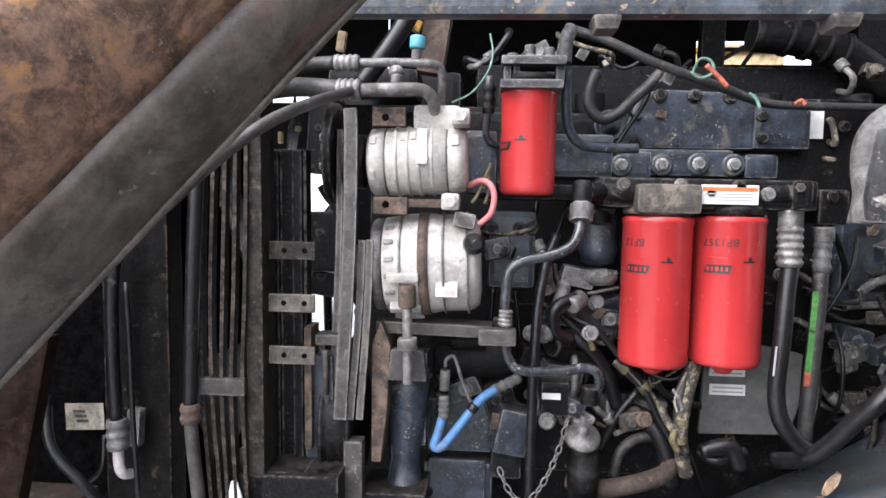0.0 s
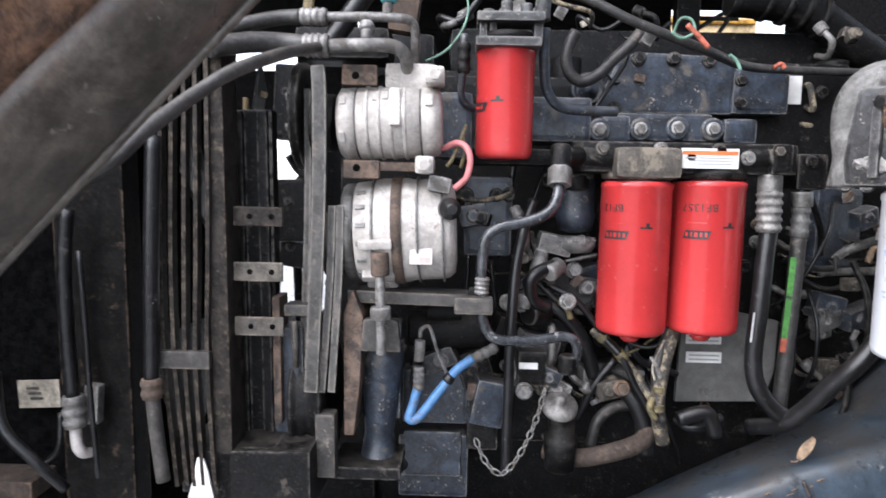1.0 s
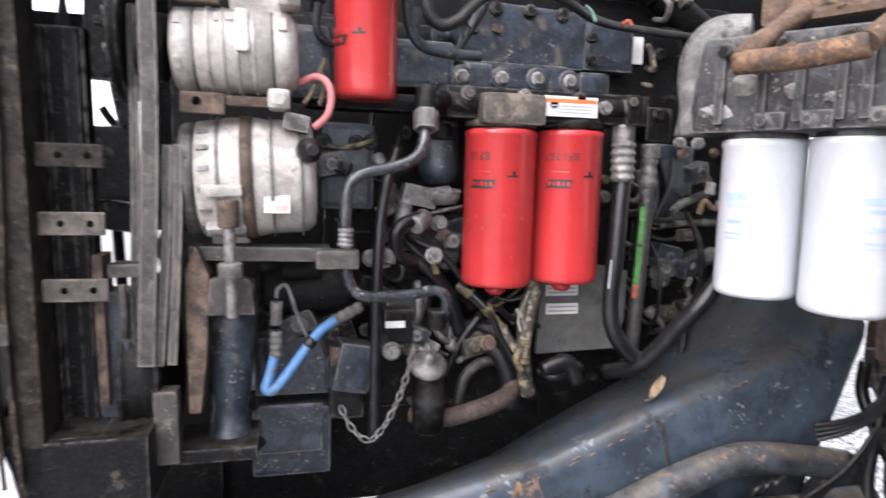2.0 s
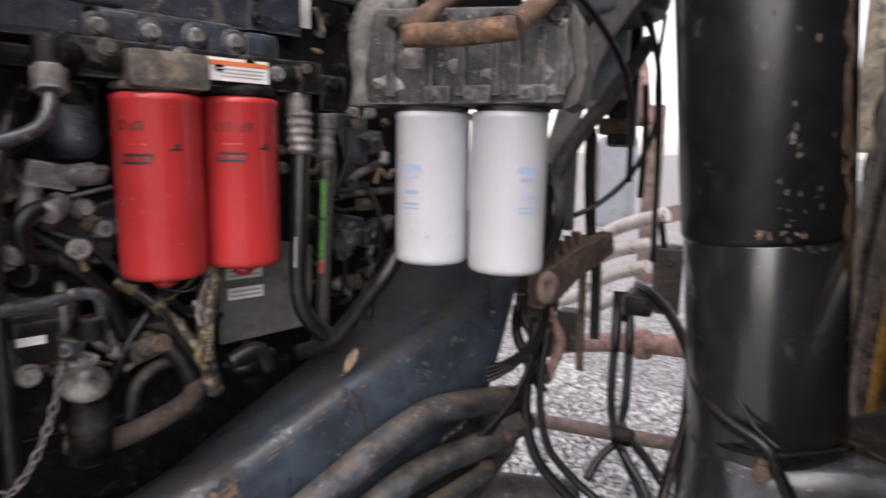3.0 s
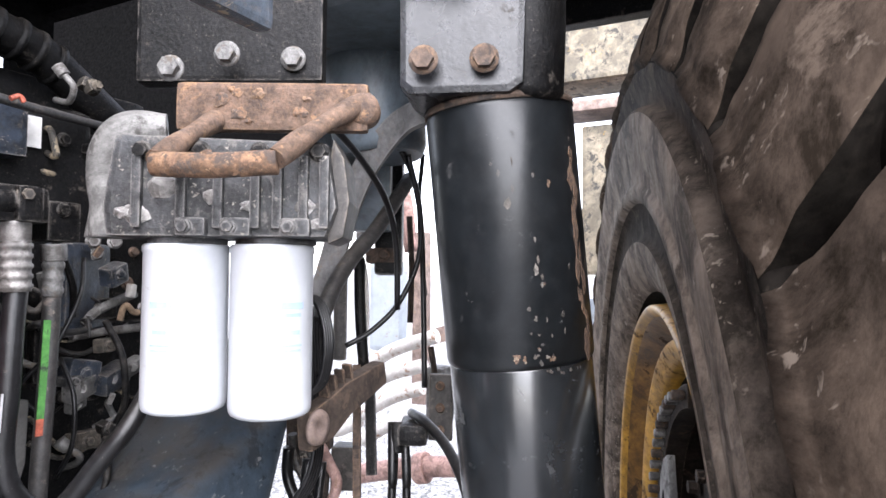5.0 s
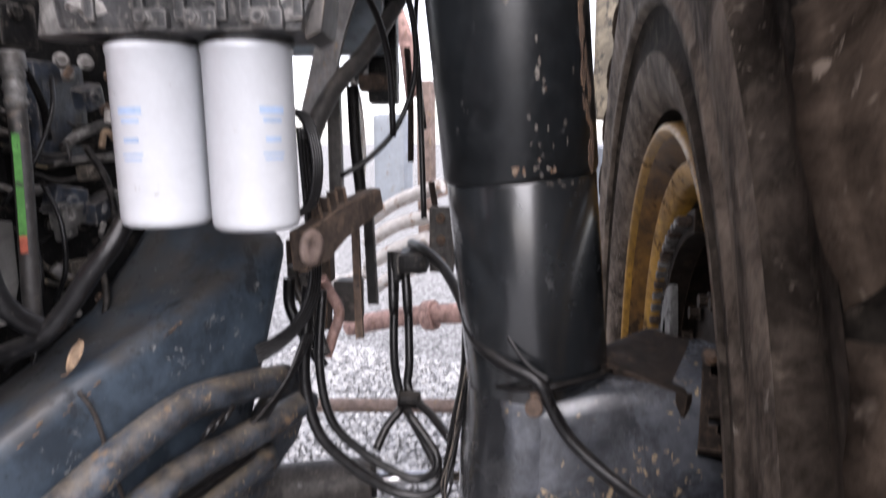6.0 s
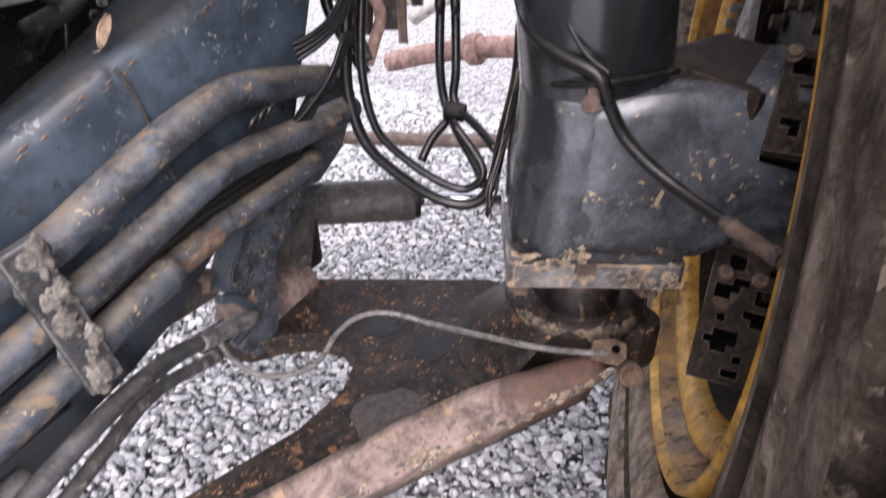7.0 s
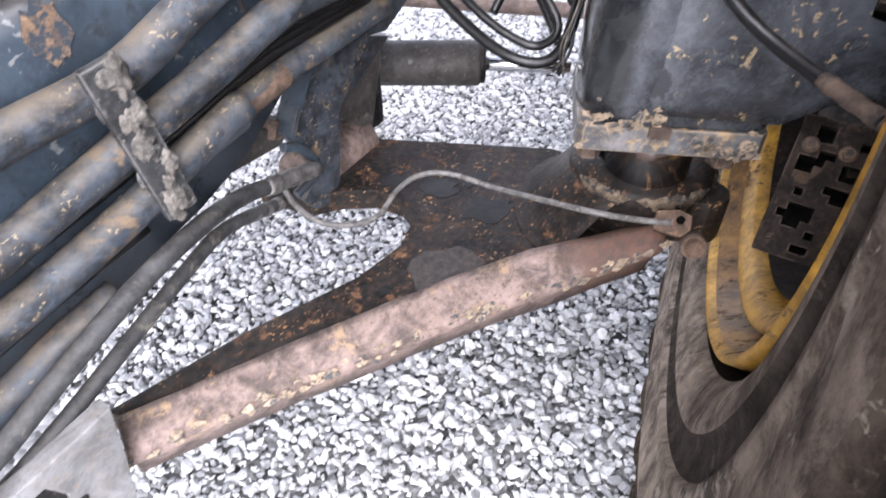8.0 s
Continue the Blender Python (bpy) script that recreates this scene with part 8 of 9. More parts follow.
box(bm, (1.170, 0.837, 1.631), (0.10, 0.06, 0.045), (0, 0, 25), 0.014)
can(bm, (1.137, 0.862, 1.653), (1.125, 0.854, 1.592), 0.015, 14)
part("body", bm, black_iron, jn)
bk = thing("knuckle_hose", (0.973, 0.544, 1.503), "black brake hose clipped across the knuckle", "hose")
part("tube", made(sweep, [(1.180, 0.850, 1.665), (1.130, 0.788, 1.662), (1.090, 0.724, 1.636), (1.035, 0.662, 1.599), (0.985, 0.611, 1.550), (0.952, 0.546, 1.524), (0.944, 0.481, 1.506), (0.955, 0.462, 1.462), (0.962, 0.431, 1.412), (0.957, 0.364, 1.366), (0.920, 0.280, 1.345), (0.863, 0.188, 1.335)], 0.0100, 14), rubber, bk)
crimp(bk, (0.915, 0.272, 1.344), (0.863, 0.185, 1.334), 0.0110, rust, 3, "dull crimp fitting")
bm = bmesh.new()
box(bm, (0.956, 0.489, 1.473), (0.03, 0.02, 0.03), (0, 0, 20), 0.006)
can(bm, (0.947, 0.489, 1.463), (0.929, 0.483, 1.469), 0.014, 16)
part("clip", bm, rust, bk, "rusty hose clip")
part("thin_wire", made(sweep, [(0.962, 0.558, 1.595), (0.955, 0.533, 1.563), (0.946, 0.501, 1.532), (0.944, 0.463, 1.511)], 0.0032, 8), rubber, bk, "thin black wire against the strut")
part("tie", made(sweep, [(1.014, 0.632, 1.467), (0.963, 0.551, 1.479), (0.953, 0.482, 1.492), (0.994, 0.438, 1.496), (1.077, 0.402, 1.493)], 0.005, 8), rubber, bk)

# ---- steering cylinder and far axle parts ----
sc = thing("steering_cylinder", (1.3, 1.3, 0.9), "dark steering cylinder with a bright chrome rod", "hydraulic cylinder")
c0, c1, c2 = V((1.214, 1.408, 0.930)), V((1.414, 1.140, 0.930)), V((1.546, 0.926, 0.930))
part("barrel", made(can, c0, c1, 0.062, 36, 0.008), dull_plate, sc, "dark grimy barrel")
part("gland", made(can, c1 - (c1 - c0).normalized() * 0.01, c1 + (c1 - c0).normalized() * 0.015, 0.055, 30, 0.006), black_iron, sc)
part("rod", made(can, c1, c2, 0.02, 24, 0.002), chrome, sc, "bright chrome rod")
bm = bmesh.new()
box(bm, c0 + (c1 - c0) * 0.4 + V(-0.04, -0.04, 0.03), (0.02, 0.012, 0.012), (0, 30, 40), 0.002)
part("bleed_screw", bm, steel, sc)
rc = thing("rear_chassis", (2.9, 0.9, 0), "sunlit pipes, tank and posts of the rear chassis on steel legs", "chassis")
part("cross_tube", made(sweep, [(2.010, 1.984, 0.750), (2.196, 1.604, 0.750), (2.352, 1.289, 0.750)], 0.03, 20), pink_rust, rc, "tan rusty cross tube")
part("pink_tube", made(sweep, [(2.700, 2.174, 0.890), (2.700, 1.927, 0.964), (2.700, 1.641, 1.027), (2.700, 1.328, 1.072)], 0.05, 20), pink_tube, rc, "faded pink steel tube")
part("flange", made(can, (2.700, 1.696, 1.012), (2.700, 1.641, 1.024), 0.075, 24, 0.006), pink_tube, rc)
for a, b, c in (((2.500, 1.898, 1.497), (2.500, 1.709, 1.607), (2.500, 1.488, 1.683)), ((2.500, 1.898, 1.395), (2.500, 1.739, 1.488), (2.500, 1.545, 1.548)), ((2.500, 1.897, 1.288), (2.500, 1.723, 1.385), (2.500, 1.559, 1.445)),
                ((2.500, 1.880, 1.170), (2.500, 1.738, 1.258), (2.500, 1.647, 1.289)), ((2.500, 2.167, 1.190), (2.500, 2.029, 1.198), (2.500, 1.896, 1.261))):
    part("bent_tube", made(sweep, [a, b, c], 0.032, 16), white_tube, rc, "sunlit white bent tube")
bm = bmesh.new()
box(bm, (3.000, 2.060, 1.776), (0.10, 0.20, 0.5), None, 0.03)
part("tank", bm, tank_blue, rc, "pale blue-grey tank")
bm = bmesh.new()
box(bm, (2.900, 1.793, 1.727), (0.06, 0.08, 0.9), None, 0.01)
part("post", bm, pink_rust, rc, "upright rusty post")
for p, s_ in (((2.000, 1.208, 1.534), (0.1, 0.07, 0.2)), ((2.200, 1.614, 2.143), (0.1, 0.16, 0.1))):
    bm = bmesh.new()
    box(bm, p, s_, None, 0.02)
    part("bracket", bm, alloy_dull, rc, "dull grey bracket")
LG = V((3.000, 1.506, 1.498))
bm = bmesh.new()
box(bm, (LG.x, LG.y, 0.9), (0.12, 0.12, 1.8), None, 0.01)
part("leg", bm, pink_rust, rc)
bm = bmesh.new()
sweep(bm, [(LG.x, LG.y, 1.7), (2.950, 1.821, 1.603)], 0, 4, 1, flat=(0.06, 0.08), up=(0, 0, 1))
part("cross_member", bm, pink_rust, rc)
for a, b, r, m in (((1.163, 0.982, 1.759), (1.108, 0.938, 1.463), 0.008, rust), ((1.192, 0.966, 1.719), (1.160, 0.937, 1.525), 0.011, black_iron)):
    bm = bmesh.new()
    sweep(bm, [a, b], 0, 4, 1, flat=(r * 2, 0.012), up=(1, 0.4, 0))
    solid("hanging_strap", bm, m, "dark steel strap hanging behind the filters", "strap")
rb = thing("rust_bracket", (0.921, 0.876, 1.732), "brown rusty bracket with a bolt eye beside the oil filters", "bracket")
c = V((0.836, 0.861, 1.709))
e = V((1.059, 0.869, 1.766))
bm = bmesh.new()
M = basis(c, e - c, V(0, 0, 1))
slab(bm, [(-0.02, -0.035), (0.04, -0.04), (0.10, -0.025), ((e - c).length, -0.02), ((e - c).length, 0.025), (0.10, 0.035), (0.05, 0.03), (-0.01, 0.03)], 0.03, M, 0.006)
part("plate", bm, dark_rust, rb)
bm = bmesh.new()
lathe(bm, c + (M.to_3x3() @ V(0, 0, 0.03)), M.to_3x3() @ V(0, 0, 1), [(0, 0.03), (0.006, 0.028), (0.008, 0.014), (0.002, 0.009), (0.0, 0.0)], 28)
part("bolt_eye", bm, pink_rust, rb, "pale rusty bolt eye")
for k in range(4):
    bm = bmesh.new()
    box(bm, M @ V(0.05 + 0.025 * k, 0.045, 0.015), (0.006, 0.03, 0.02), M.to_3x3(), 0.002)
    part("tooth", bm, dark_rust, rb)
tubes("arched_hose", [(0.923, 0.899, 1.871), (0.979, 0.911, 1.932), (1.049, 0.917, 1.994), (1.140, 0.919, 2.058), (1.259, 0.907, 2.184)], 0.0165, dusty_rubber, "thick dusty hose arching up behind the filters", "hose", n=16)
tubes("arched_line", [(0.867, 0.832, 2.215), (0.957, 0.833, 2.171), (1.060, 0.846, 2.109), (1.131, 0.864, 2.026), (1.161, 0.877, 1.885)], 0.0065, rubber, "black line arching down behind the filter head", "hose", "arched lines")
tubes("arched_line", [(1.108, 0.844, 2.224), (1.159, 0.841, 2.169), (1.206, 0.847, 2.079), (1.234, 0.855, 1.933), (1.221, 0.842, 1.712)], 0.0065, rubber, "black line hanging beside the strut", "hose", "arched lines")
tubes("arched_line", [(1.120, 0.831, 2.208), (1.177, 0.833, 2.099), (1.192, 0.845, 1.993), (1.171, 0.881, 1.897), (1.136, 0.929, 1.837), (1.103, 0.970, 1.807)], 0.006, rubber, "black line looping across the gap", "hose", "arched lines")
tubes("white_line", [(1.251, 1.045, 2.019), (1.262, 1.033, 1.973), (1.265, 1.026, 1.865), (1.255, 1.026, 1.759)], 0.006, white_tube, "white thin line behind the arched hose", "pipe")
tubes("dark_riser", [(1.213, 1.014, 1.997), (1.215, 1.011, 1.868), (1.212, 0.996, 1.740)], 0.013, black_iron, "dark upright riser pipe", "pipe")
cs = thing("curved_strap", (1.046, 0.857, 2.196), "grey curved steel strap from tower to frame", "strap")
part("strap", made(sweep, [(1.021, 0.683, 2.266), (1.030, 0.753, 2.266), (1.046, 0.818, 2.246), (1.062, 0.894, 2.180), (1.067, 0.945, 2.093), (1.057, 0.973, 1.989), (1.044, 0.990, 1.909)], 0, 4, 6, flat=(0.05, 0.014), up=(-0.9, -0.4, 0.1)), bracket_paint, cs)
bm = bmesh.new()
box(bm, (1.230, 1.078, 1.905), (0.10, 0.03, 0.30), (0, 8, 35), 0.01)
part("web", bm, dull_plate, cs, "dirty web plate")

# ---- tower and top mount ----
tw = thing("frame_tower", (1.1, 0.9, 2.2), "blue-grey frame tower above the strut with bolted top mount", "frame tower")
bm = bmesh.new()
lathe(bm, (1.128, 0.905, 2.228), (0.0, 0.1, 1), [(-0.02, 0.09), (0.0, 0.10), (0.5, 0.12)], 40)
part("column", bm, lit_frame_paint, tw)
bm = bmesh.new()
box(bm, (1.06, 0.86, 2.62), (0.5, 0.6, 0.42), None, 0.03)
part("beam", bm, lit_frame_paint, tw)
bm = bmesh.new()
M = basis((0.879, 0.572, 2.288), V(0.35, -0.94, 0), (0, 0, 1))
slab(bm, [(-0.118, -0.03), (-0.10, -0.045), (0.055, -0.045), (0.078, -0.03), (0.085, 0.25), (-0.12, 0.25)], 0.16, M @ Matrix.Translation((0, 0, -0.16)), 0.012)
part("top_mount", bm, socket_black, tw, "blue-black bolted top mount")
part("mount_sleeve", made(lathe, M @ V(0.080, -0.050, -0.075), M.to_3x3() @ V(0, 1, 0), [(0, 0.0), (0, 0.042), (0.006, 0.056), (0.020, 0.063), (0.12, 0.066), (0.26, 0.066), (0.26, 0.0)], 36), black_iron, tw, "black sleeve of the strut eye")
bm = bmesh.new()
can(bm, S_TOP - S_AX * 0.01, S_TOP + S_AX * 0.12, 0.075, 36)
part("mount_eye", bm, black_iron, tw)
for p in ((0.829, 0.633, 2.288), (0.870, 0.550, 2.291)):
    bm = bmesh.new()
    hexbolt(bm, p, M.to_3x3() @ V(0, 0, 1), 0.017, 0.014)
    part("bolt", bm, rust, tw)
bm = bmesh.new()
box(bm, (1.181, 1.037, 2.308), (0.05, 0.22, 0.50), (0, 0, 27), 0.008)
part("inner_web", bm, lit_frame_paint, tw)
bm = bmesh.new()
box(bm, (1.284, 0.977, 2.098), (0.06, 0.065, 0.28), (0, 4, 27), 0.01)
part("inner_post", bm, black_iron, tw)
bm = bmesh.new()
box(bm, (1.260, 0.984, 2.003), (0.05, 0.07, 0.035), (0, 4, 27), 0.008)
hexbolt(bm, (1.230, 0.957, 2.007), (-0.89, -0.45, 0), 0.010, 0.01)
part("bracket", bm, rust, tw)
hm = thing("hood_mount", (0.710, 0.893, 2.286), "dark hood mounting plate with large bolts", "mount")
bm = bmesh.new()
M2 = basis((0.715, 0.898, 2.297), U, (0, 0, 1))
slab(bm, [(-0.16, -0.04), (0.13, -0.035), (0.13, 0.25), (-0.16, 0.25)], 0.04, M2 @ Matrix.Translation((0, 0, -0.04)), 0.008)
part("plate", bm, black_iron, hm)
for p in ((0.624, 0.938, 2.258), (0.682, 0.888, 2.290), (0.750, 0.819, 2.293)):
    bm = bmesh.new()
    hexbolt(bm, p, M2.to_3x3() @ V(0, 0, 1), 0.0145, 0.014)
    part("bolt", bm, steel, hm)

# ---- machine body behind the wheel ----
mb = thing("parked_machine", (2.9, 0.9, 2.0), "weathered tan and black machine body behind the wheel", "machine body")
bm = bmesh.new()
c = V((3.000, 0.897, 3.037))
box(bm, c + V(0, -0.2, 0.10), (0.3, 1.0, 0.55), None, 0.02)
part("upper_panel", bm, old_panel, mb)
bm = bmesh.new()
box(bm, V((2.950, 0.858, 2.738)) + V(0, -0.15, 0), (0.25, 0.8, 0.05), None, 0.01)
part("lip", bm, pink_rust, mb, "tan rusty lip")
bm = bmesh.new()
box(bm, V((3.000, 0.842, 2.310)) + V(0, -0.32, 0), (0.2, 0.84, 0.70), None, 0.02)
part("lower_panel", bm, old_panel, mb)
bm = bmesh.new()
SH = V((3.300, 0.966, 1.440))
box(bm, (SH.x, SH.y - 0.1, (SH.z + 0.4) / 2), (0.2, 0.9, SH.z + 0.4), None, 0.02)
solid("blue_grey_sheet", bm, tank_blue, "pale blue-grey sheet behind the wheel", "sheet")

# ---- black filler blocks added to close bright gaps beside the fan ----
tc = thing("dark_fillers", (-0.22, 1.5, 1.5), "black filler blocks added behind the fan belts", "engine cover")
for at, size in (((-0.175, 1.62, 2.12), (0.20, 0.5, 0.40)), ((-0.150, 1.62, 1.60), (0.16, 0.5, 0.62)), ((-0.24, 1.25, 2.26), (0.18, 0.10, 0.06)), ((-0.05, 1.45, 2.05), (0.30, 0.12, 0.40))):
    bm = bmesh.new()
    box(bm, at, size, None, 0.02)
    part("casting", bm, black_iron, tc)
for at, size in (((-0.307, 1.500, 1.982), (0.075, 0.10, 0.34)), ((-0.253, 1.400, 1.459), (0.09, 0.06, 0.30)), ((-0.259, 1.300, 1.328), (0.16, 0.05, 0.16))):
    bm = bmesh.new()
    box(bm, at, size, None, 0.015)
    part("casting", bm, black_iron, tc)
for k in range(7):
    bm = bmesh.new()
    hexbolt(bm, (-0.19 + 0.035 * (k % 3), 1.36, 1.45 + 0.12 * k), (0, -1, 0), 0.009, 0.008)
    part("bolt", bm, black_iron, tc)

# added hoses that cut up the strip of sky behind the fan
rh = thing("gap_hoses", (-0.460, 1.750, 2.079), "black hoses added behind the fan to break up the bright gap", "hose")
for pts, r_ in (([(-0.451, 1.750, 2.317), (-0.460, 1.740, 2.158), (-0.441, 1.750, 1.999), (-0.468, 1.760, 1.852), (-0.463, 1.780, 1.566)], 0.013), ([(-0.504, 1.800, 2.080), (-0.480, 1.800, 2.044), (-0.446, 1.800, 2.012)], 0.010), ([(-0.513, 1.800, 1.897), (-0.478, 1.800, 1.848), (-0.434, 1.800, 1.836)], 0.028)):
    part("hose", made(sweep, pts, r_, 10), black_iron, rh)
# coil of thin cables beside the oil filter
ck = thing("cable_coil", (0.847, 0.830, 1.839), "coil of thin black cables behind the white filter", "cable")
for k in range(4):
    part("turn", made(sweep, [(0.831, 0.855, 1.927), V((0.830, 0.826, 1.905)) + V(0.003, -0.001, 0.002) * k, V((0.827, 0.809, 1.851)) + V(0.003, -0.002, 0) * k, V((0.825, 0.816, 1.792)) + V(0.003, -0.001, -0.002) * k, (0.822, 0.844, 1.759)], 0.0045, 8), rubber, ck)
# connectors and grey castings seen between the banded hose and the white filters
cl = thing("wiring_bracket", (0.756, 1.265, 1.899), "grey wiring bracket with tan connector and clips beside the filters", "bracket")
bm = bmesh.new()
box(bm, (0.725, 1.300, 1.929), (0.12, 0.05, 0.17), (0, 0, 20), 0.015)
part("casting", bm, navy, cl)
part("arm", made(sweep, [(0.720, 1.275, 1.869), (0.757, 1.275, 1.893), (0.825, 1.275, 1.919)], 0.009, 10), grey_alloy, cl)
part("rod", made(sweep, [(0.700, 1.275, 1.845), (0.757, 1.275, 1.849), (0.844, 1.275, 1.852)], 0.008, 10), alloy_dull, cl)
part("tan_wire", made(sweep, [(0.780, 1.255, 1.869), (0.787, 1.255, 1.894), (0.796, 1.255, 1.896), (0.807, 1.255, 1.885), (0.819, 1.255, 1.882)], 0.006, 8), leaf_dry, cl, "tan connector")
bm = bmesh.new()
box(bm, (0.802, 1.255, 1.925), (0.018, 0.012, 0.026), (0, 10, 20), 0.004)
part("clip", bm, white_tube, cl, "pale clip")
bm = bmesh.new()
box(bm, (0.728, 1.255, 1.884), (0.026, 0.012, 0.010), (0, -25, 20), 0.003)
part("clip", bm, alloy_dull, cl)
for p, r_ in (((0.715, 1.265, 1.755), 0.030), ((0.777, 1.270, 1.762), 0.034), ((0.712, 1.275, 1.724), 0.018), ((0.819, 1.270, 1.778), 0.022)):
    bm = bmesh.new()
    box(bm, p, (r_ * 2.2, r_, r_ * 1.3), (10, -15, 20), r_ * 0.3)
    hexbolt(bm, V(p) - V(0.3 * r_, 0.5 * r_, 0), (-0.4, -0.9, 0), 0.008, 0.008)
    part("lug", bm, grey_alloy if r_ < 0.032 else navy, cl)
for p in ((0.736, 1.275, 2.017), (0.779, 1.275, 2.018), (0.742, 1.275, 1.995)):
    bm = bmesh.new()
    hexbolt(bm, p, (-0.4, -0.9, 0), 0.010, 0.012)
    part("bolt", bm, alloy_dull, cl)
# castings, clips and lines in the dark of the engine side
rng = random.Random(21)
for k, (p, s_) in enumerate((((0.686, 1.300, 1.940), (0.05, 0.04, 0.05)), ((0.754, 1.300, 1.891), (0.08, 0.04, 0.04)), ((0.717, 1.280, 1.779), (0.06, 0.05, 0.05)), ((0.159, 1.180, 1.735), (0.07, 0.05, 0.06)), ((0.223, 1.200, 1.820), (0.06, 0.06, 0.08)),
                            ((0.149, 1.180, 1.864), (0.05, 0.05, 0.05)), ((0.091, 1.200, 1.727), (0.08, 0.06, 0.05)), ((0.331, 1.200, 1.911), (0.05, 0.06, 0.09)), ((0.278, 1.200, 1.646), (0.12, 0.05, 0.04)), ((0.016, 1.150, 1.672), (0.06, 0.05, 0.07)))):
    bm = bmesh.new()
    box(bm, p, s_, (0, rng.uniform(-20, 20), rng.uniform(-15, 15)), 0.01)
    hexbolt(bm, V(p) - V(0, s_[1] / 2, 0), (0, -1, 0), 0.008, 0.007)
    part("lug", bm, rng.choice((black_iron, navy, grey_alloy, black_iron)), en)
for k in range(16):
    x, y = rng.uniform(-0.05, 0.75), rng.uniform(1.17, 1.24)
    z0, dx = rng.uniform(1.55, 2.0), rng.uniform(-0.10, 0.12)
    part("hose", made(sweep, [(x, y + 0.04, z0 + 0.10), (x + dx * 0.3, y, z0 + 0.04), (x + dx * 0.7, y, z0 - 0.04), (x + dx, y + 0.04, z0 - 0.10)], rng.choice((0.003, 0.004, 0.006)), 8), rng.choice((rubber, rubber, black_iron)), en)

rng = random.Random(33)
for k in range(46):
    bm = bmesh.new()
    hexbolt(bm, (rng.uniform(0.0, 0.95), 1.306, rng.uniform(1.48, 2.04)), (0, -1, 0), rng.choice((0.006, 0.008, 0.010)), rng.uniform(0.006, 0.014))
    part("bolt", bm, rng.choice((alloy_dull, steel, black_iron, rust)), en)
for k in range(12):
    x, z0, dx = rng.uniform(0.0, 0.8), rng.uniform(1.6, 1.95), rng.uniform(0.06, 0.18)
    part("wire", made(sweep, [(x, 1.295, z0), (x + dx * 0.4, 1.28, z0 - rng.uniform(0.01, 0.04)), (x + dx, 1.295, z0 + rng.uniform(-0.05, 0.03))], rng.choice((0.0025, 0.0035, 0.005)), 6), rng.choice((dusty_rubber, loom_worn, rubber)), en)

gp = bmesh.new()
box(gp, V((0.773, 2.340, 2.604)), (0.082, 0.05, 0.34), None, 0.006)
solid("gap_post", gp, black_iron, "black steel post in the gap of the side panels", "post")
br_ = thing("brace_bars", (0.903, 2.360, 2.609), "thin black brace bars across the gap", "brace")
for a, b in (((0.801, 2.360, 2.574), (0.949, 2.360, 2.667)), ((0.895, 2.360, 2.569), (0.959, 2.360, 2.668)), ((0.787, 2.360, 2.623), (0.965, 2.360, 2.624))):
    part("bar", made(sweep, [a, (V(a) + V(b)) / 2, b], 0.008, 8), black_iron, br_)
wl = thing("wire_loom", (0.343, 1.100, 1.660), "dirty taped wire loom with peeling yellow tape", "wiring")
part("branch", made(sweep, [(0.366, 1.120, 1.757), (0.351, 1.100, 1.729), (0.340, 1.090, 1.691), (0.335, 1.090, 1.643), (0.342, 1.100, 1.599), (0.355, 1.110, 1.554)], 0.0125, 12, 8), loom_worn, wl)
part("branch", made(sweep, [(0.228, 1.140, 1.747), (0.259, 1.120, 1.724), (0.285, 1.110, 1.695), (0.312, 1.100, 1.657), (0.333, 1.090, 1.631)], 0.0085, 10, 8), loom_worn, wl)
part("branch", made(sweep, [(0.289, 1.130, 1.729), (0.321, 1.120, 1.723), (0.351, 1.100, 1.739)], 0.0035, 8, 8), rubber, wl)
part("branch", made(sweep, [(0.320, 1.090, 1.713), (0.327, 1.080, 1.701), (0.334, 1.080, 1.681)], 0.0035, 8, 8), alloy_dull, wl, "frayed grey wire")
for a, b in (((0.237, 1.125, 1.743), (0.248, 1.120, 1.734)), ((0.268, 1.105, 1.716), (0.278, 1.105, 1.704)), ((0.334, 1.085, 1.663), (0.333, 1.085, 1.653)), ((0.334, 1.085, 1.630), (0.336, 1.085, 1.620))):
    part("tape", made(sweep, [a, (V(a) + V(b)) / 2, b], 0.0132 if a[2] < 1.62 else 0.0105, 10), ochre, wl, "yellow tape")
uh = thing("engine_hoses", (0.269, 1.150, 1.597), "tangle of oily black hoses under the red filters", "hose")
for pts, r_, m_ in (([(0.246, 1.200, 1.645), (0.271, 1.170, 1.644), (0.303, 1.150, 1.629), (0.328, 1.140, 1.583), (0.336, 1.140, 1.519)], 0.018, rubber),
                    ([(0.323, 1.160, 1.602), (0.279, 1.150, 1.603), (0.245, 1.140, 1.579), (0.233, 1.140, 1.530)], 0.010, dusty_rubber),
                    ([(0.121, 1.140, 1.793), (0.156, 1.130, 1.788), (0.187, 1.130, 1.763), (0.216, 1.140, 1.720), (0.239, 1.160, 1.657)], 0.013, rubber),
                    ([(0.090, 1.100, 1.832), (0.113, 1.080, 1.848), (0.132, 1.080, 1.862), (0.159, 1.100, 1.865)], 0.011, pipe_gloss),
                    ([(0.380, 1.130, 1.589), (0.408, 1.110, 1.583), (0.460, 1.120, 1.597)], 0.009, rubber),
                    ([(0.285, 1.160, 1.766), (0.316, 1.150, 1.695), (0.388, 1.150, 1.667)], 0.006, rubber)):
    part("hose", made(sweep, pts, r_, 12, 8), m_, uh)
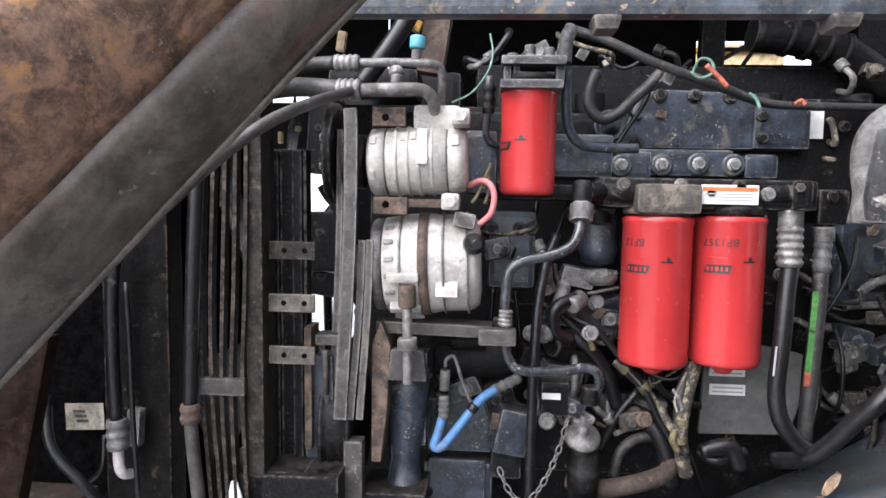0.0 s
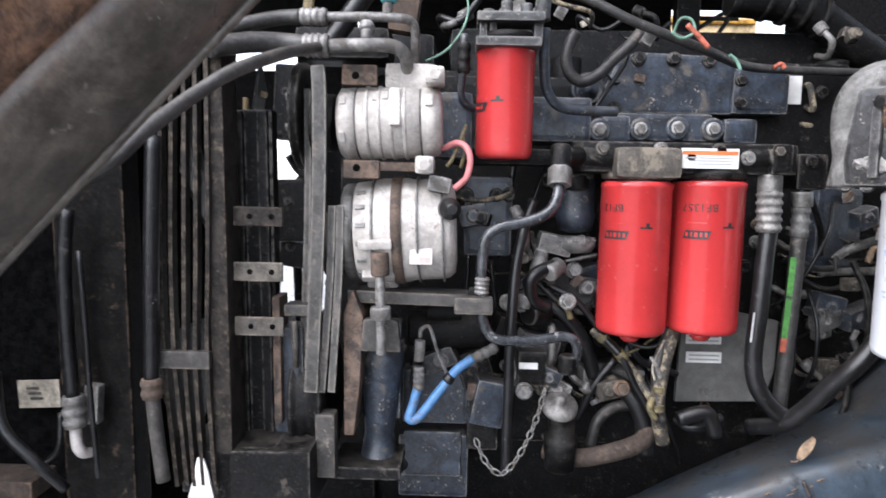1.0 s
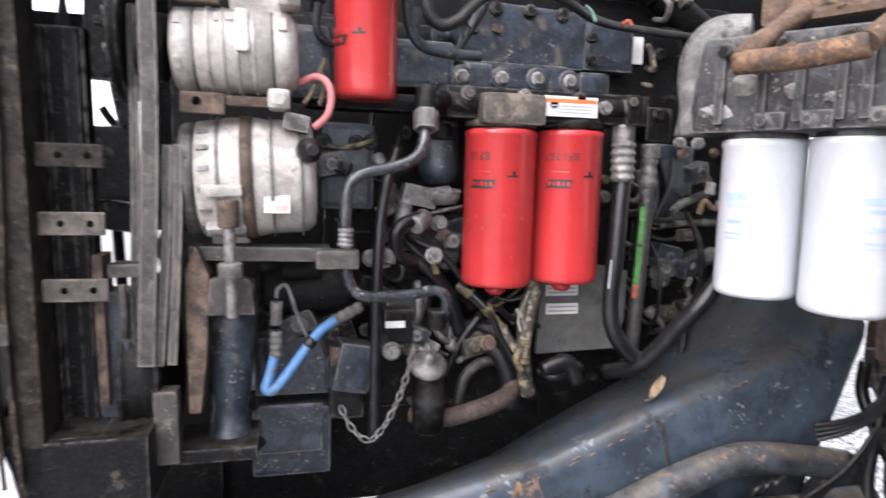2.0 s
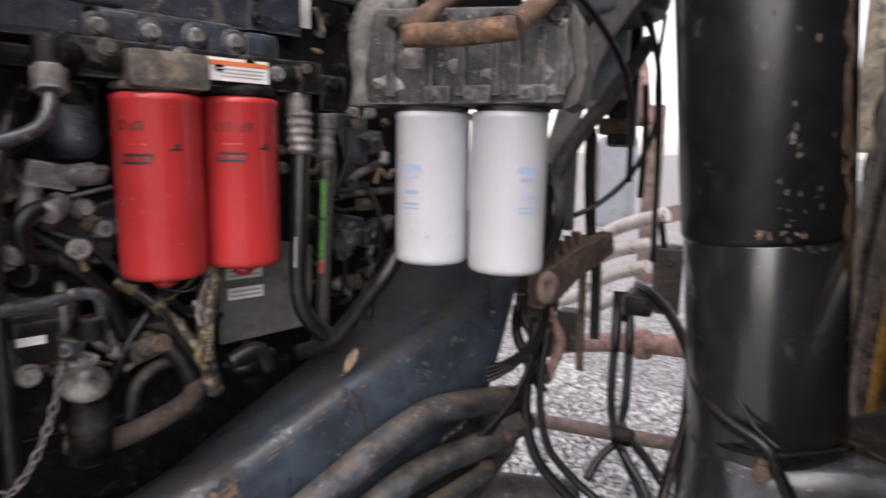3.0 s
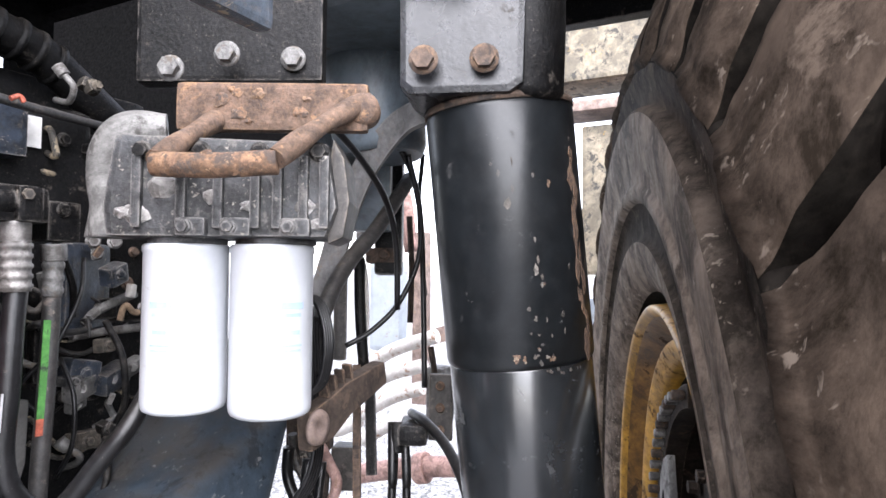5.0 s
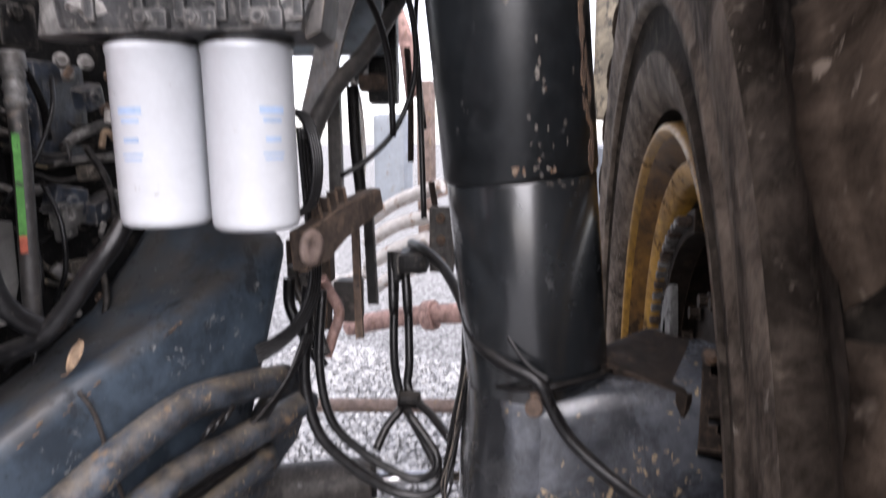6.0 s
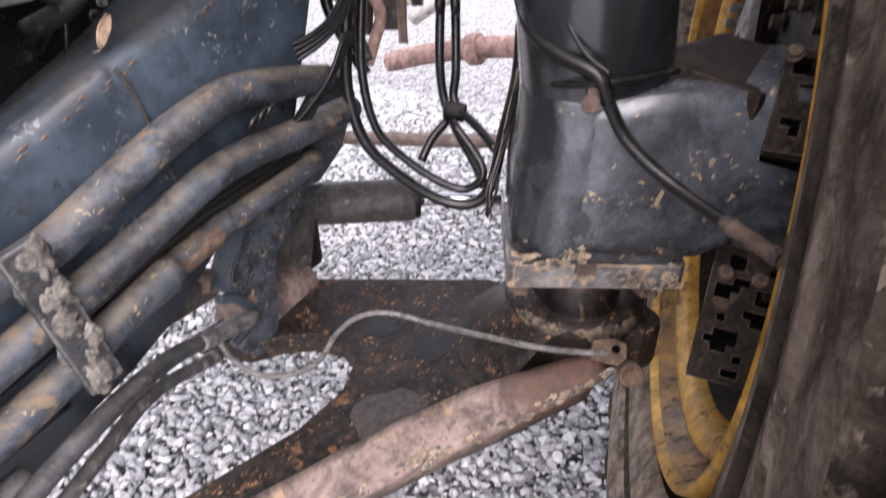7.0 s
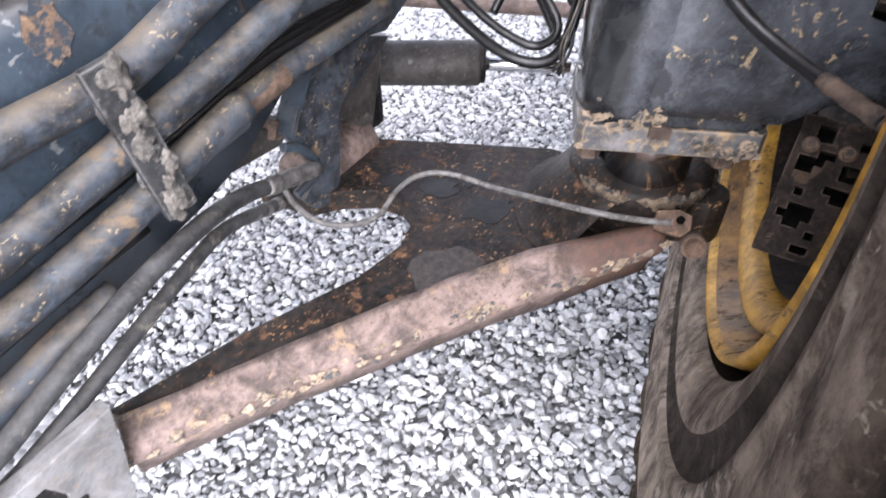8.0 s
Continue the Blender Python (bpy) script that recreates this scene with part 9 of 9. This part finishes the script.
for a, b, r_, m_ in (((0.106, 1.090, 1.782), (0.139, 1.120, 1.781), 0.020, black_iron), ((0.135, 1.070, 1.856), (0.157, 1.090, 1.870), 0.0155, alloy_dull), ((0.095, 1.080, 1.796), (0.101, 1.080, 1.818), 0.0125, alloy_dull)):
    bm = bmesh.new()
    can(bm, a, b, r_, 24, 0.003)
    part("fitting", bm, m_, uh)
for p, m_ in (((0.175, 1.100, 1.805), alloy_dull), ((0.280, 1.120, 1.648), rust), ((0.099, 1.050, 1.660), steel), ((0.187, 1.120, 1.857), steel), ((0.071, 1.100, 1.801), steel)):
    bm = bmesh.new()
    hexbolt(bm, p, (0, -1, 0.15), 0.011, 0.014)
    part("bolt", bm, m_, uh)
for p, s_, m_ in (((0.176, 1.170, 1.824), (0.12, 0.04, 0.05), crusty_iron), ((0.123, 1.130, 1.693), (0.07, 0.05, 0.10), crusty_iron), ((0.041, 1.100, 1.625), (0.06, 0.05, 0.08), navy), ((0.296, 1.150, 1.633), (0.04, 0.02, 0.02), rust)):
    bm = bmesh.new()
    box(bm, p, s_, (0, 12, 8), 0.008)
    part("block", bm, m_, uh)

ym = thing("distant_machine", (1.3, 3.3, 0), "tan machine parked in the sun beyond the engine", "machine")
YP, YQ = V((0.941, 3.200, 2.865)), V((1.407, 3.200, 2.829))
bm = bmesh.new()
box(bm, ((YP.x + YQ.x) / 2, 3.25, YP.z / 2), (YQ.x - YP.x, 0.12, YP.z), None, 0.02)
part("body", bm, sun_tan, ym)
bm = bmesh.new()
box(bm, ((YP.x + YQ.x) / 2, 3.18, YQ.z), (YQ.x - YP.x - 0.04, 0.03, 0.02), None, 0.005)
part("rail", bm, yellow, ym, "yellow rail")

# cable ties between the frame pipes, thin wires tangled beside the knuckle
ct = thing("cable_bundle", (0.741, 0.955, 1.411), "thin black cables tied between the frame pipes", "cable")
for k in range(3):
    part("strand", made(sweep, [(0.694, 0.945, 1.417), V((0.698, 0.935, 1.432)), V((0.718, 0.940, 1.439))] if k == 0 else
                        [V((0.694, 0.945, 1.417)) + V(0.019 * k, 0, 0.004 * k), V((0.698, 0.935, 1.432)) + V(0.019 * k, 0, 0.004 * k), V((0.718, 0.940, 1.439)) + V(0.019 * k, 0, 0.004 * k)], 0.0045, 8), rubber, ct)
    part("strand", made(sweep, [V((0.645, 0.950, 1.353)) + V(0.019 * k, 0, 0.004 * k), V((0.649, 0.940, 1.367)) + V(0.019 * k, 0, 0.004 * k), V((0.668, 0.945, 1.375)) + V(0.019 * k, 0, 0.004 * k)], 0.0045, 8), rubber, ct)
part("strand", made(sweep, [(0.487, 0.965, 1.305), (0.571, 0.965, 1.326), (0.652, 0.965, 1.346), (0.741, 0.965, 1.365), (0.849, 0.975, 1.377)], 0.008, 10), rubber, ct)
part("strand", made(sweep, [(0.602, 0.958, 1.347), (0.671, 0.958, 1.358), (0.778, 0.960, 1.378), (0.874, 0.965, 1.413)], 0.006, 10), rubber, ct)
tg = thing("tangled_wire", (1.051, 0.685, 1.273), "thin black wires tangled beside the knuckle", "wiring")
rng = random.Random(41)
for k in range(7):
    j = [V(rng.uniform(-0.02, 0.02), rng.uniform(-0.01, 0.01), rng.uniform(-0.01, 0.01)) for _ in range(5)]
    part("wire", made(sweep, [V((1.058, 0.661, 1.466)) + j[0] * 0.4, V((1.066, 0.680, 1.380)) + j[1], V((1.058, 0.695, 1.297)) + j[2], V((1.047, 0.697, 1.230)) + j[3], V((1.039, 0.704, 1.178)) + j[4]], rng.choice((0.0018, 0.0025, 0.0035)), 7), rng.choice((rubber, rubber, dull_plate)), tg)

# ---- fittings and hoses crowded between the frame rail and the strut ----
gc = thing("hose_cluster", (1.1, 1.064, 1.563), "dusty hoses, clamps and a tan bent pipe behind the frame rail", "hose")
for pts, r_, m_, nm, lab in (([(1.1, 1.029, 1.588), (1.12, 1.021, 1.548), (1.12, 1.0, 1.509), (1.1, 1.005, 1.46), (1.09, 1.016, 1.417)], 0.012, pink_tube, "tan_pipe", "tan-pink bent pipe"), ([(1.05, 1.065, 1.622), (1.06, 1.061, 1.563), (1.06, 1.018, 1.499), (1.05, 0.983, 1.437)], 0.010, dusty_rubber, "hose", ""), ([(1.04, 1.066, 1.597), (1.04, 1.066, 1.532), (1.04, 1.027, 1.469), (1.04, 0.983, 1.414)], 0.012, rubber, "hose", ""), ([(1.08, 1.047, 1.602), (1.09, 1.037, 1.523), (1.08, 1.038, 1.454), (1.07, 1.013, 1.403)], 0.008, dusty_rubber, "hose", "")):
    part(nm, made(sweep, pts, r_, 12, 8), m_, gc, lab)
for at, sz, rt, m_ in (((1.1, 1.064, 1.563), (0.05, 0.05, 0.06), (10, 0, 30), dull_plate), ((1.12, 1.055, 1.5), (0.04, 0.05, 0.07), (0, 12, 20), dark_rust), ((1.25, 1.07, 1.502), (0.08, 0.06, 0.10), (0, 5, 25), dull_plate), ((1.15, 1.098, 1.613), (0.05, 0.10, 0.10), (0, 0, 25), dark_rust)):
    bm = bmesh.new()
    box(bm, at, sz, rt, 0.008)
    hexbolt(bm, V(at) + V(-sz[0] / 2, -0.006, 0), (-0.9, -0.3, 0.1), 0.010, 0.012)
    part("clamp", bm, m_, gc)
bm = bmesh.new()
box(bm, (1.3, 0.842, 1.656), (0.02, 0.055, 0.15), (0, 4, 22), 0.005)
pp = solid("pitted_plate", bm, dull_plate, "narrow pitted grey plate hanging beside the strut", "plate")
for k in range(3):
    bm = bmesh.new()
    hexbolt(bm, V((1.3, 0.842, 1.656)) + V(-0.012, -0.004, 0.05 - 0.05 * k), (-0.92, -0.38, 0), 0.008, 0.008)
    part("bolt", bm, rust, pp)

# ---- fittings, clips, short pipes and plugs crowding the engine side ----
rng = random.Random(52)
for x0, x1, z0, z1, y, count in [(0.645, 0.759, 1.825, 2.006, 1.26, 9), (0.644, 0.77, 1.644, 1.829, 1.26, 8), (0.095, 0.221, 1.765, 1.924, 1.13, 9), (-0.18, 0.022, 1.688, 1.789, 1.1, 6), (0.22, 0.379, 1.569, 1.727, 1.16, 8), (-0.021, 0.161, 2.266, 2.335, 1.1, 9), (0.638, 0.752, 2.115, 2.372, 1.3, 7), (-0.012, 0.123, 1.92, 2.033, 1.1, 6), (0.139, 0.212, 1.568, 1.756, 1.1, 5), (0.2, 0.334, 2.213, 2.354, 1.24, 6)]:
    for k in range(count):
        p = V(rng.uniform(x0, x1), y + rng.uniform(-0.02, 0.03), rng.uniform(z0, z1))
        pick = rng.random()
        bm = bmesh.new()
        if pick < 0.30:  # hex fitting with a bent stub
            d_ = V(rng.uniform(-1, 1), -0.2, rng.uniform(-1, 1)).normalized()
            can(bm, p, p + d_ * 0.020, rng.uniform(0.009, 0.014), 6, 0.002)
            sweep(bm, [p + d_ * 0.018, p + d_ * 0.045, p + d_ * 0.06 + V(0, 0.03, rng.uniform(-0.03, 0.03)), p + d_ * 0.07 + V(0, 0.08, rng.uniform(-0.03, 0.03))], 0.006, 10)
            part("fitting", bm, rng.choice((alloy_dull, steel, black_iron, dull_plate)), en)
        elif pick < 0.55:  # cast lug with a bolt
            s_ = rng.uniform(0.018, 0.038)
            box(bm, p, (s_ * rng.uniform(0.8, 1.8), 0.03, s_), (rng.uniform(-10, 10), rng.uniform(-30, 30), rng.uniform(-15, 15)), 0.006)
            hexbolt(bm, p - V(0, 0.016, 0), (0, -1, 0.1), rng.uniform(0.006, 0.010), 0.009)
            part("lug", bm, rng.choice((crusty_iron, navy, black_iron, mud_film, alloy_dull)), en)
        elif pick < 0.80:  # sagging lead
            q_ = p + V(rng.uniform(-0.10, 0.10), rng.uniform(-0.01, 0.03), rng.uniform(-0.08, 0.05))
            sweep(bm, [p + V(0, 0.05, 0.02), p, p.lerp(q_, 0.5) + V(0, -0.008, -rng.uniform(0.005, 0.03)), q_, q_ + V(0.01, 0.05, -0.01)], rng.choice((0.0025, 0.004, 0.006)), 8)
            part("lead", bm, rng.choice((rubber, dusty_rubber, loom_worn, loom_worn)), en)
        else:  # clip or tag
            box(bm, p, (rng.uniform(0.008, 0.022), 0.006, rng.uniform(0.008, 0.026)), (rng.uniform(-20, 20), rng.uniform(-60, 60), 0), 0.002)
            part("clip", bm, rng.choice((alloy_dull, steel, label_ivory, rust)), en)

# ---- dark filler castings and stand-in yellow blocks behind the belts ----
# more added blocks, masking parts of the bright gap
for at, sz, tilt in (((-0.367, 1.34, 2.165), (0.071, 0.05, 0.153), 3), ((-0.363, 1.34, 1.943), (0.069, 0.05, 0.131), -2), ((-0.365, 1.36, 1.848), (0.065, 0.05, 0.053), 8), ((-0.338, 1.33, 2.039), (0.021, 0.05, 0.061), 0)):
    bm = bmesh.new()
    box(bm, at, sz, (0, tilt, 0), 0.008)
    hexbolt(bm, V(at) + V(-0.008, -0.025, 0.02), (0, -1, 0), 0.007, 0.008)
    part("casting", bm, black_iron, tc)
# nearby pale blocks for a farther machine, its sunlight painted in
for at, sz, tilt in (((-0.402, 1.62, 2.449), (0.022, 0.02, 0.05), 8), ((-0.404, 1.62, 2.36), (0.055, 0.02, 0.020), 4), ((-0.524, 1.62, 2.225), (0.028, 0.02, 0.014), 15), ((-0.562, 1.62, 2.199), (0.010, 0.02, 0.03), 0)):
    bm = bmesh.new()
    box(bm, at, sz, (0, tilt, 0), 0.003)
    solid("yellow_tab", bm, sun_tan, "small yellow block standing in for the machine beyond the engine", "tab")

# ---- lines and braces against the light behind the strut ----
for pts, r_, m_, nm, lab in (([(1.45, 0.98, 2.279), (1.45, 0.991, 2.154), (1.45, 0.984, 2.036), (1.45, 0.969, 1.904)], 0.006, rubber, "hanging_line", "thin black line hanging behind the strut"), ([(1.6, 1.108, 2.13), (1.6, 1.099, 1.982), (1.6, 1.102, 1.818)], 0.009, dark_rust, "brace_rod", "brown rusty brace rod"), ([(1.5, 1.089, 2.225), (1.5, 1.14, 2.122), (1.5, 1.23, 2.037)], 0.013, dusty_rubber, "hanging_line", "dusty hose slanting behind the filters"),
                             ([(1.4, 0.924, 1.779), (1.4, 0.911, 1.696), (1.4, 0.907, 1.585)], 0.008, dark_rust, "brace_rod", "short rusty rod beside the strut"), ([(2.3, 1.619, 2.465), (2.3, 1.544, 2.291), (2.3, 1.51, 2.052)], 0.030, pink_tube, "brace_rod", "faded pink tube of the rear chassis")):
    part(nm, made(sweep, pts, r_, 12, 6), m_, rc if m_ is pink_tube else tw, lab)
